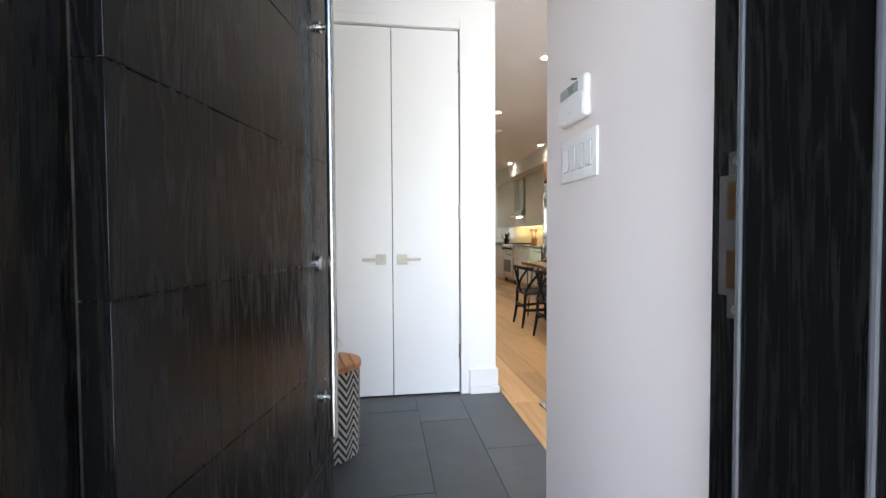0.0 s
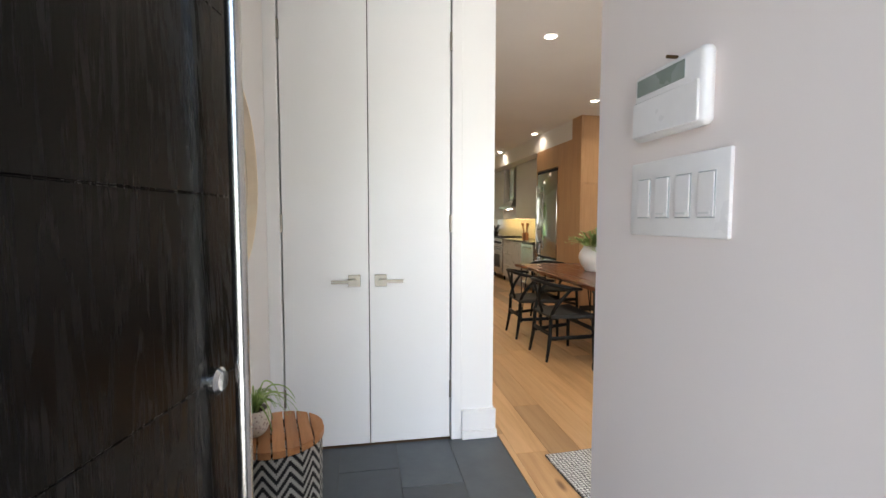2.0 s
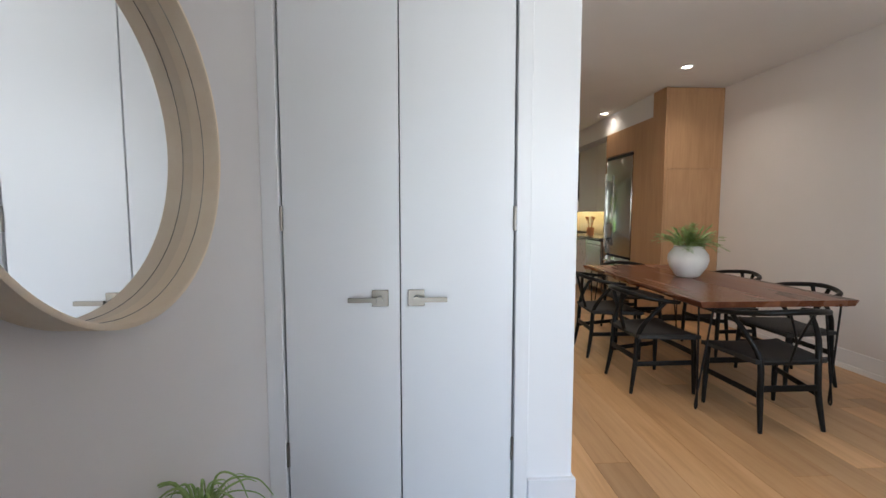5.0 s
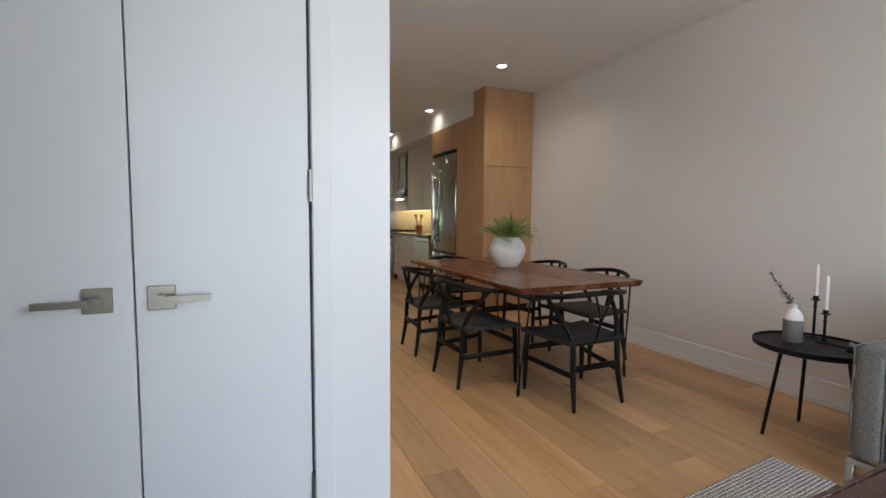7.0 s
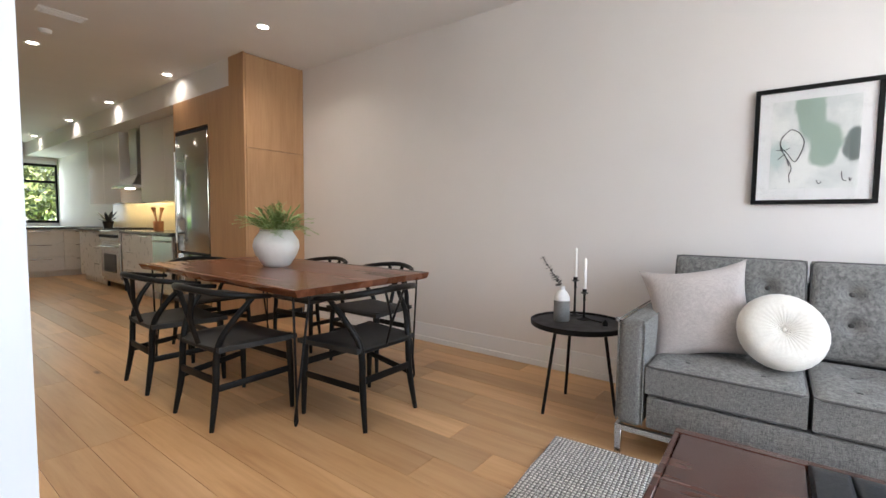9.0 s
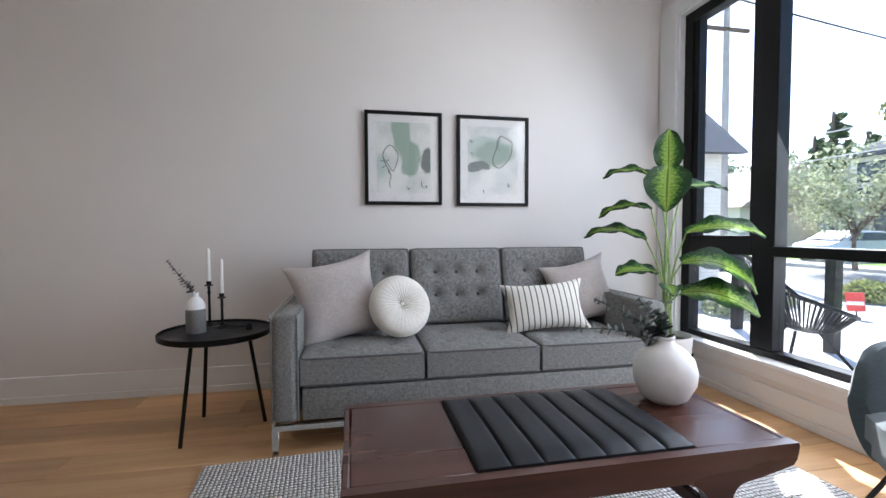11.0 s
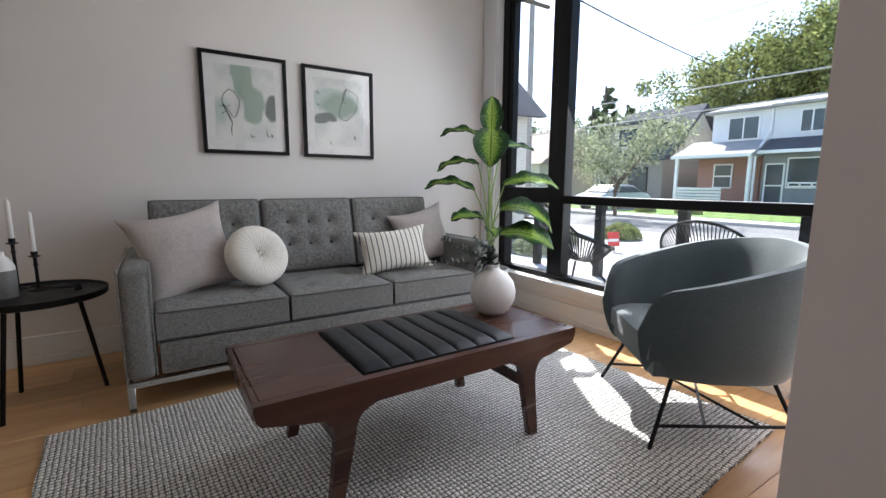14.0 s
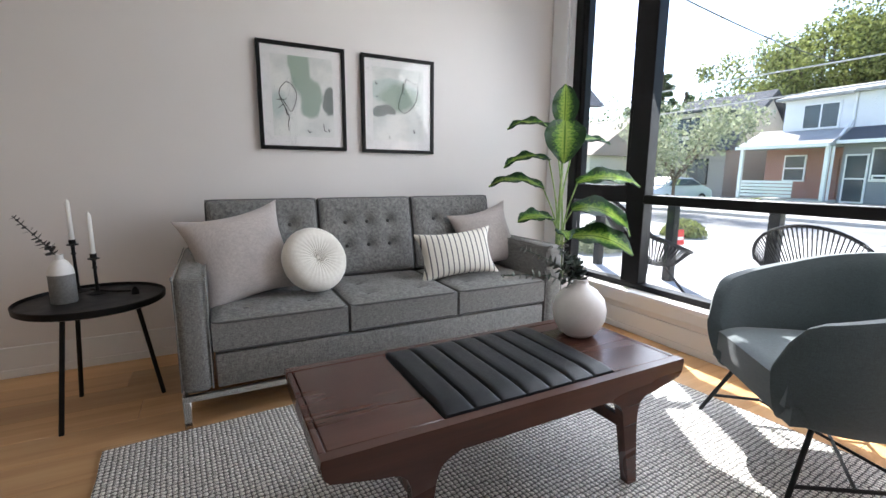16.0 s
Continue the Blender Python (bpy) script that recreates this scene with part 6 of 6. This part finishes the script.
part("roof", prism([(FY - 0.25, 5.10), (FY - 0.25, 5.22), (FY - 4.0, 6.05), (FY - 7.8, 5.22), (FY - 7.8, 5.10)], 9.6, 13.62), SHINGLE2, h1, "pale low-pitched roof")
part("gable_slope", prism([(FY + 0.7, 2.88), (FY - 3.9, 6.20), (FY - 3.9, 6.0), (FY + 0.2, 2.88)], 8.9, 9.58), SHINGLE, h1, "dark shingle verge")
far_window(h1, 10.33, 12.55, FY, 0.99, 2.5, 1, 1)
far_window(h1, 10.45, 12.43, FY + 0.07, 1.05, 1.3, 4, 1)
far_window(h1, 10.95, 12.46, FY - 0.65, 3.72, 4.85, 3, 1)
far_window(h1, 12.62, 13.49, FY, 0.0, 2.24, 1, 2)
part("downpipe", bar([(13.7, FY + 0.75, ZG), (13.7, FY + 0.75, 2.75), (13.66, FY - 0.6, 3.9), (13.66, FY - 0.6, 5.1)], 0.06, 8), PLASTIC, h1)
# brick half
h2 = thing("house", "red brick house with a covered porch and white upper storey", "house", pose(-2.05, 0, -0.12))
part("wall", slab(13.64, 17.2, FY - 8, FY - 0.6, ZG, 3.0), BRICK, h2)
part("porch_floor", slab(13.64, 17.6, FY - 0.6, FY + 1.2, ZG, 0.1), CONCRETE, h2)
part("porch_roof", prism([(FY + 1.3, 2.60), (FY + 1.3, 2.72), (FY - 0.9, 3.62), (FY - 0.9, 2.60)], 13.64, 17.75), SHINGLE2, h2, "pale shingle porch roof")
part("gutter", slab(13.64, 17.75, FY + 1.30, FY + 1.40, 2.57, 2.73), PLASTIC, h2)
part("upper_wall", slab(13.64, 16.6, FY - 7.5, FY - 0.65, 3.0, 5.1), SIDING, h2, "white clapboard upper storey")
part("roof", prism([(FY - 0.25, 5.05), (FY - 0.25, 5.17), (FY - 4.0, 6.0), (FY - 7.8, 5.17), (FY - 7.8, 5.05)], 13.64, 16.9), SHINGLE2, h2, "pale low-pitched roof")
for x in (13.75, 17.5):
    part("porch_post", slab(x - 0.08, x + 0.08, FY + 1.05, FY + 1.2, 0.1, 2.6), PLASTIC, h2)
for i in range(5):
    part("railing_board", slab(15.0, 17.4, FY + 1.1, FY + 1.15, 0.18 + i * 0.17, 0.31 + i * 0.17), PLASTIC, h2, "white porch railing board")
far_window(h2, 14.2, 15.76, FY - 0.65, 3.55, 4.8, 2, 1)
far_window(h2, 15.3, 16.3, FY - 0.6, 0.95, 2.3, 1, 2)
part("front_door", slab(13.95, 14.75, FY - 0.6, FY - 0.55, 0.1, 2.15), BRICK, h2)
# dark gabled house further along
h3 = thing("house", "stucco house with a steep dark gable roof", "house", pose(-3.0, 0, -0.15))
part("wall", slab(20.6, 26.0, FY - 9, FY - 1.0, ZG, 2.9), plain("grey_stucco", (0.30, 0.27, 0.24), 0.9, 0, 0.15), h3)
part("gable", prism([(FY - 1.0, 2.9), (FY - 5.0, 6.3), (FY - 9.0, 2.9)], 20.62, 25.9), CREAM, h3, "cream gable wall")
part("roof", prism([(FY - 0.5, 2.75), (FY - 5.0, 6.55), (FY - 5.0, 6.30), (FY - 1.1, 2.75)], 20.2, 26.2), SHINGLE, h3, "dark front roof slope")
part("roof", prism([(FY - 9.5, 2.75), (FY - 5.0, 6.55), (FY - 5.0, 6.30), (FY - 8.9, 2.75)], 20.2, 26.2), SHINGLE, h3, "dark rear roof slope")
part("dormer", slab(22.0, 24.6, FY - 4.0, FY - 1.4, 3.3, 5.2), CREAM, h3)
part("dormer_roof", slab(21.7, 24.9, FY - 4.6, FY - 1.0, 5.2, 5.4), SHINGLE, h3)
far_window(h3, 22.4, 24.2, FY - 1.4, 3.8, 4.9, 2, 1, BLACKMETAL)
far_window(h3, 21.6, 23.0, FY - 1.0, 0.7, 2.3, 2, 1, BLACKMETAL)
far_window(h3, 24.0, 25.4, FY - 1.0, 0.7, 2.3, 2, 1)
# neighbours on this side
h4 = thing("house", "pale neighbouring house with a gabled roof", "house", pose(0.9, 0, -0.35))
part("wall", slab(9.5, 17.0, -9.5, -1.0, ZG, 3.4), CREAM, h4)
part("gable", prism_y([(9.5, 3.4), (13.2, 6.8), (17.0, 3.4)], -9.4, -1.1), SIDING, h4, "white gable end")
part("roof", prism_y([(9.1, 3.2), (13.2, 7.05), (13.2, 6.8), (9.4, 3.2)], -9.9, -0.8), SHINGLE, h4)
part("roof", prism_y([(17.4, 3.2), (13.2, 7.05), (13.2, 6.8), (17.1, 3.2)], -9.9, -0.8), SHINGLE, h4)
part("eave_lamp", slab(10.8, 11.1, -9.75, -9.45, 3.3, 3.5), PLASTIC, h4)
h5 = thing("house", "low bungalow with a pale brown roof", "house", pose(-4.5, 0, 0))
part("wall", slab(30.0, 42.0, -33, -25, ZG, 2.6), CREAM, h5)
part("roof", prism([(-24.5, 2.5), (-29, 5.4), (-33.5, 2.5)], 29.4, 42.6), plain("brown_roof", (0.34, 0.27, 0.22), 0.9, 0, 0.2), h5)
far_window(h5, 32, 35, -25, 0.9, 2.1, 3, 1)


def car(x, y, rz, color, label):
    c = thing("parked_car", label, "car", pose(x, y, ZG - 0.12, 0, 0, rz))
    paint_m = plain("car_paint", color, 0.2, 0.2, 0.04)
    prof = [(-2.2, 0.35), (-2.22, 0.75), (-1.9, 0.95), (-1.35, 1.02), (-0.75, 1.45), (0.75, 1.48), (1.45, 1.05), (2.1, 0.92), (2.22, 0.7), (2.2, 0.35)]
    bm = prism_y(prof, -0.85, 0.85)
    for v in bm.verts:
        if v.co.z > 1.2:
            v.co.y *= 0.8
    soften(bm, 0.05, 2)
    part("body", bm, paint_m, c)
    for s in (-1, 1):
        g = bmesh.new()
        vs = [g.verts.new((a, s * (0.862 if b < 1.2 else 0.72), b)) for a, b in ((-1.2, 1.06), (-0.7, 1.38), (0.68, 1.40), (1.25, 1.06))]
        f = g.faces.new(vs)
        r = bmesh.ops.extrude_face_region(g, geom=[f])
        bmesh.ops.translate(g, vec=(0, s * 0.012, 0), verts=[q for q in r["geom"] if isinstance(q, bmesh.types.BMVert)])
        part("side_window", g, DARKPANE, c)
        for wx in (-1.35, 1.35):
            w = part("wheel", bar([(wx, s * 0.66, 0.33), (wx, s * 0.87, 0.33)], 0.33, 24), LACQUER, c)
            part("rim", bar([(wx, s * 0.868, 0.33), (wx, s * 0.885, 0.33)], 0.2, 16), STEEL, w)
    g = bmesh.new()
    vs = [g.verts.new(p) for p in ((1.44, -0.72, 1.09), (1.44, 0.72, 1.09), (0.80, 0.62, 1.46), (0.80, -0.62, 1.46))]
    f = g.faces.new(vs)
    r = bmesh.ops.extrude_face_region(g, geom=[f])
    bmesh.ops.translate(g, vec=(0.02, 0, 0.02), verts=[q for q in r["geom"] if isinstance(q, bmesh.types.BMVert)])
    part("windscreen", g, DARKPANE, c)
    for s in (-1, 1):
        part("headlight", slab(2.16, 2.23, s * 0.62 - 0.16, s * 0.62 + 0.16, 0.66, 0.78, 0.02, 1), PLASTIC, c)


car(16.9, -22.3, 88, (0.55, 0.57, 0.60), "silver car parked on the driveway opposite")
car(17.4, -14.0, 3, (0.04, 0.04, 0.045), "dark car parked along the road")
car(5.3, -21.6, 92, (0.10, 0.11, 0.12), "dark grey car parked beside the house")


# trees: tapered trunk, limbs, and a crown of many small leaves
def foliage(name, dark, light):
    m = Mat(name, light, 0.6)
    g = m.add("ShaderNodeNewGeometry")
    m.color(m.ramp(g.outputs["Random Per Island"], (0.0, dark), (1.0, light)))
    t = m.add("ShaderNodeBsdfTranslucent")
    m.link(m.ramp(g.outputs["Random Per Island"], (0.0, dark), (1.0, tuple(0.9 * v for v in light))), t.inputs[0])
    mx = m.add("ShaderNodeMixShader", Fac=0.3)
    m.link(m.b.outputs[0], mx.inputs[1])
    m.link(t.outputs[0], mx.inputs[2])
    m.link(mx.outputs[0], m.t.nodes["Material Output"].inputs["Surface"])
    return m.m


LEAF_A = foliage("tree_leaf", (0.025, 0.04, 0.012), (0.46, 0.50, 0.17))
LEAF_B = foliage("pale_tree_leaf", (0.16, 0.19, 0.10), (0.48, 0.50, 0.33))
LEAF_C = foliage("conifer_leaf", (0.06, 0.10, 0.045), (0.16, 0.21, 0.09))


def tree(x, y, height, spread, trunk, leaf, count, size, seed, label, base=ZG, shape="round"):
    r = random.Random(seed)
    t = thing("tree", label, "tree", pose(x, y, base))
    th = height * (0.30 if shape == "round" else 0.95)
    bm = bar(spline([(0, 0, 0), (0.03 * th, 0.02 * th, th * 0.5), (0.0, 0.05 * th, th)], 4), [trunk * (1 - 0.5 * k / 8) for k in range(9)], 9)
    limbs = []
    n = 14 if shape == "round" else 34
    for k in range(n):
        a, e = k * 2.4 + r.random(), r.uniform(0.15, 1.0)
        if shape == "round":
            tip = Vector((math.cos(a) * spread * r.uniform(0.45, 0.85), math.sin(a) * spread * r.uniform(0.45, 0.85), height * (0.38 + 0.5 * e)))
            st = Vector((0, 0.04 * th, th * r.uniform(0.75, 1.0)))
        else:
            z = height * (0.12 + 0.82 * k / n)
            rr = spread * (1 - (k / n)) * 0.9 + 0.1
            tip, st = Vector((math.cos(a) * rr, math.sin(a) * rr, z - 0.1 * rr)), Vector((0, 0, z))
        limbs.append((st, tip))
        tube(bm, [st, st.lerp(tip, 0.5) + Vector((0, 0, 0.06 * height if shape == "round" else 0)), tip], [trunk * 0.4, trunk * 0.22, trunk * 0.08], 6)
    part("trunk", bm, BARK, t)
    verts, faces = [], []
    clumps = []
    for st, tip in limbs:
        for q in range(5):
            f = r.uniform(0.45, 1.1)
            p = st.lerp(tip, f) + Vector((r.gauss(0, 1), r.gauss(0, 1), r.gauss(0, 0.8))) * spread * (0.16 if shape == "round" else 0.06)
            clumps.append((p, spread * r.uniform(0.16, 0.30) * (1 if shape == "round" else 0.75 * (1 - p.z / height) + 0.12)))
    if shape == "round":
        clumps.append((Vector((0, 0, height * 0.86)), spread * 0.34))
    for i in range(count):
        c, rad = clumps[i % len(clumps)]
        d = Vector((r.gauss(0, 1), r.gauss(0, 1), r.gauss(0, 0.85))).normalized() * rad * r.random() ** 0.45
        p = c + d
        u = Vector((r.gauss(0, 1), r.gauss(0, 1), r.gauss(0, 1))).normalized()
        v = u.orthogonal().normalized()
        s = size * r.uniform(0.6, 1.3)
        k = len(verts)
        verts += [p - u * s, p + v * s * 0.55, p + u * s, p - v * s * 0.55]
        faces.append((k, k + 1, k + 2, k + 3))
    me = bpy.data.meshes.new("crown")
    me.from_pydata([tuple(v) for v in verts], [], faces)
    me.materials.append(leaf)
    ob = new("crown", me)
    ob.parent = t
    return t


tree(13.3, -17.6, 4.9, 2.6, 0.09, LEAF_B, 5600, 0.075, 1, "small pale-leaved street tree across the road", ZG)
tree(18.9, -41, 13.0, 5.2, 0.4, LEAF_A, 30000, 0.115, 2, "large green tree behind the houses")
tree(11.2, -40, 14.3, 6.5, 0.4, LEAF_A, 38000, 0.125, 3, "large green tree behind the houses")
tree(25.3, -43, 10.6, 5.0, 0.3, LEAF_A, 18000, 0.15, 4, "rounded green tree behind the gabled house")
tree(2.5, -41, 15.0, 6.5, 0.4, LEAF_A, 24000, 0.16, 5, "large green tree behind the houses")
tree(33.5, -43, 12.5, 3.4, 0.25, LEAF_C, 9000, 0.20, 6, "dark pointed conifer in the distance", ZG, "cone")
tree(36.0, -44, 10.8, 3.0, 0.25, LEAF_C, 7000, 0.20, 16, "dark pointed conifer in the distance", ZG, "cone")
tree(31.5, -44, 10.2, 3.0, 0.25, LEAF_C, 7000, 0.20, 17, "dark pointed conifer in the distance", ZG, "cone")
tree(35.0, -36, 7.6, 3.6, 0.25, LEAF_C, 8000, 0.18, 18, "dark green tree behind the bungalow")
tree(39.0, -36, 8.6, 4.5, 0.3, LEAF_C, 8000, 0.22, 7, "dark green tree in the distance")
tree(28.5, -46, 11.5, 5.2, 0.3, LEAF_C, 16000, 0.15, 14, "dark green tree behind the houses")
tree(46.0, -40, 9.0, 5.0, 0.3, LEAF_C, 7000, 0.25, 8, "dark green tree in the distance")
tree(2.6, YB + 6, 6.0, 3.2, 0.15, LEAF_B, 9000, 0.11, 9, "leafy tree in the rear garden", -0.3)
tree(-0.6, YB + 6.5, 5.0, 3.0, 0.15, LEAF_A, 9000, 0.12, 19, "leafy tree in the rear garden", -0.3)
tree(4.6, YB + 5, 4.5, 2.5, 0.12, LEAF_A, 8000, 0.10, 10, "leafy tree in the rear garden", -0.3)


def shrub(x, y, r0, seed, label, leaf):
    r = random.Random(seed)
    verts, faces = [], []
    for i in range(1800):
        d = Vector((r.gauss(0, 1), r.gauss(0, 1), abs(r.gauss(0, 0.8)))).normalized() * r0 * r.random() ** 0.35
        d.z = d.z * 0.8 + 0.03
        u = Vector((r.gauss(0, 1), r.gauss(0, 1), r.gauss(0, 1))).normalized()
        v = u.orthogonal().normalized()
        k, s = len(verts), 0.045
        verts += [d - u * s, d + v * s * 0.5, d + u * s, d - v * s * 0.5]
        faces.append((k, k + 1, k + 2, k + 3))
    me = bpy.data.meshes.new("shrub")
    me.from_pydata([tuple(v) for v in verts], [], faces)
    me.materials.append(leaf)
    ob = new("shrub", me)
    ob.matrix_basis = pose(x, y, ZG)
    tagged(ob, label, "shrub")


shrub(7.3, -7.0, 0.55, 1, "rounded pale green shrub in the front yard", LEAF_B)
shrub(8.2, -8.3, 0.6, 2, "rounded pale green shrub in the front yard", LEAF_B)
shrub(7.9, -10.5, 0.5, 3, "low green shrub by the pavement", LEAF_A)
shrub(12.2, -21.5, 0.6, 4, "low green shrub on the opposite lawn", LEAF_A)
shrub(14.2, -21.2, 0.5, 5, "low green shrub on the opposite lawn", LEAF_A)

pole = thing("utility_pole", "weathered grey wooden utility pole", "pole", pose(15.2, -14.1, ZG))
part("shaft", bar([(0, 0, 0), (0.05, 0, 9.5)], [0.15, 0.10], 14), speckle("grey_wood", (0.28, 0.26, 0.24), (0.38, 0.36, 0.33), 0.9, 4, 40), pole)
part("crossarm", slab(-0.06, 0.06, -0.9, 0.9, 8.6, 8.72), BARK, pole)


def cable(a, b, sag, r, label, material):
    a, b = Vector(a), Vector(b)
    pts = [a.lerp(b, k / 16) - Vector((0, 0, sag * 4 * (k / 16) * (1 - k / 16))) for k in range(17)]
    solid("overhead_cable", bar(pts, r, 6), material, label, "cable", "overhead cables")


cable((7.0, -5.2, 4.75), (11.5, -25.5, 6.0), 0.25, 0.018, "dark overhead service cable", BLACKMETAL)
cable((15.2, -14.1, 3.85), (-30, -13.6, 3.4), 0.0, 0.02, "pale overhead street cable", CONCRETE)
cable((22.0, -14.1, 2.95), (-30, -13.6, 3.6), 0.0, 0.02, "pale overhead street cable", CONCRETE)
cable((15.2, -14.1, 5.6), (-30, -13.6, 6.6), 0.3, 0.012, "pale overhead street cable", CONCRETE)

# ---- floor pieces ----
def slate_floor():
    f = thing("tile_floor", "dark blue-grey slate entry floor in long tiles", "floor", kind="structure")
    part("grout", slab(XL, 1.25, YD - 0.14, -0.001, -0.012, -0.003), plain("grout", (0.10, 0.10, 0.10), 0.9), f)
    w, l = 0.3125, 0.93
    for i in range(5):
        x1 = 1.25 - i * w
        x0 = max(XL, x1 - w)
        if x1 - x0 < 0.03:
            continue
        y = -0.001 - (0.84, 0.45, 0.27, 0.70, 0.5)[i]
        edges = [-0.001]
        while y > YD - 0.13:
            edges.append(y)
            y -= l
        edges.append(YD - 0.13)
        for a, b in zip(edges, edges[1:]):
            part("tile", slab(x0 + 0.0015, x1 - 0.0015, b + 0.0015, a - 0.0015, -0.010, 0.0 + 0.0006 * ((i * 7 + int(-a * 10)) % 3), 0.0015, 1), SLATE, f, smooth=False)
    part("threshold", slab(DX0 - 0.003, DX1 - 0.021, YD - 0.13, YD - 0.02, 0.001, 0.012, 0.003, 1), ALU, f, "black metal threshold")


slate_floor()


def oak_floor():
    f = thing("plank_floor", "light oiled oak plank floor with knots", "floor", kind="structure")
    r = random.Random(21)
    w = 0.192
    mesh = {}
    part("edge_strip", slab(1.2515, 1.285, YE, 0.0, -0.010, 0.001, 0.001, 1), OAK, f, "oak edge strip along the slate")
    cols = []
    c = 1.286
    while c < XS - 0.01:
        cols.append((c, min(c + w, XS)))
        c += w
    for a, b in cols:
        y = YF - 0.02
        first = True
        while y < YB:
            ln = r.uniform(0.6, 1.4) if first else r.choice((1.2, 1.5, 1.9, 2.2))
            first = False
            e = min(YB, y + ln)
            key = (round(b - a, 3), round(e - y, 2))
            if key not in mesh:
                bm = slab(0.0006, key[0] - 0.0006, 0.0006, e - y - 0.0006, -0.010, 0.0, 0.0012, 1)
                mesh[key] = finish("plank", bm, OAK, False)
            ob = new("plank", mesh[key])
            ob.parent = f
            ob.location = (a, y, 0)
            y = e
    # strip between the closet return and the first full plank, and the far west part
    x = XL
    while x < 1.2:
        part("plank", slab(x + 0.0006, min(x + w, 1.2854) - 0.0006, 3.2, YB, -0.010, 0.0, 0.001, 1), OAK, f, smooth=False)
        x += w
    part("plank", slab(1.233, 1.2854, 0.0, 3.2, -0.010, 0.0, 0.001, 1), OAK, f, smooth=False)


oak_floor()
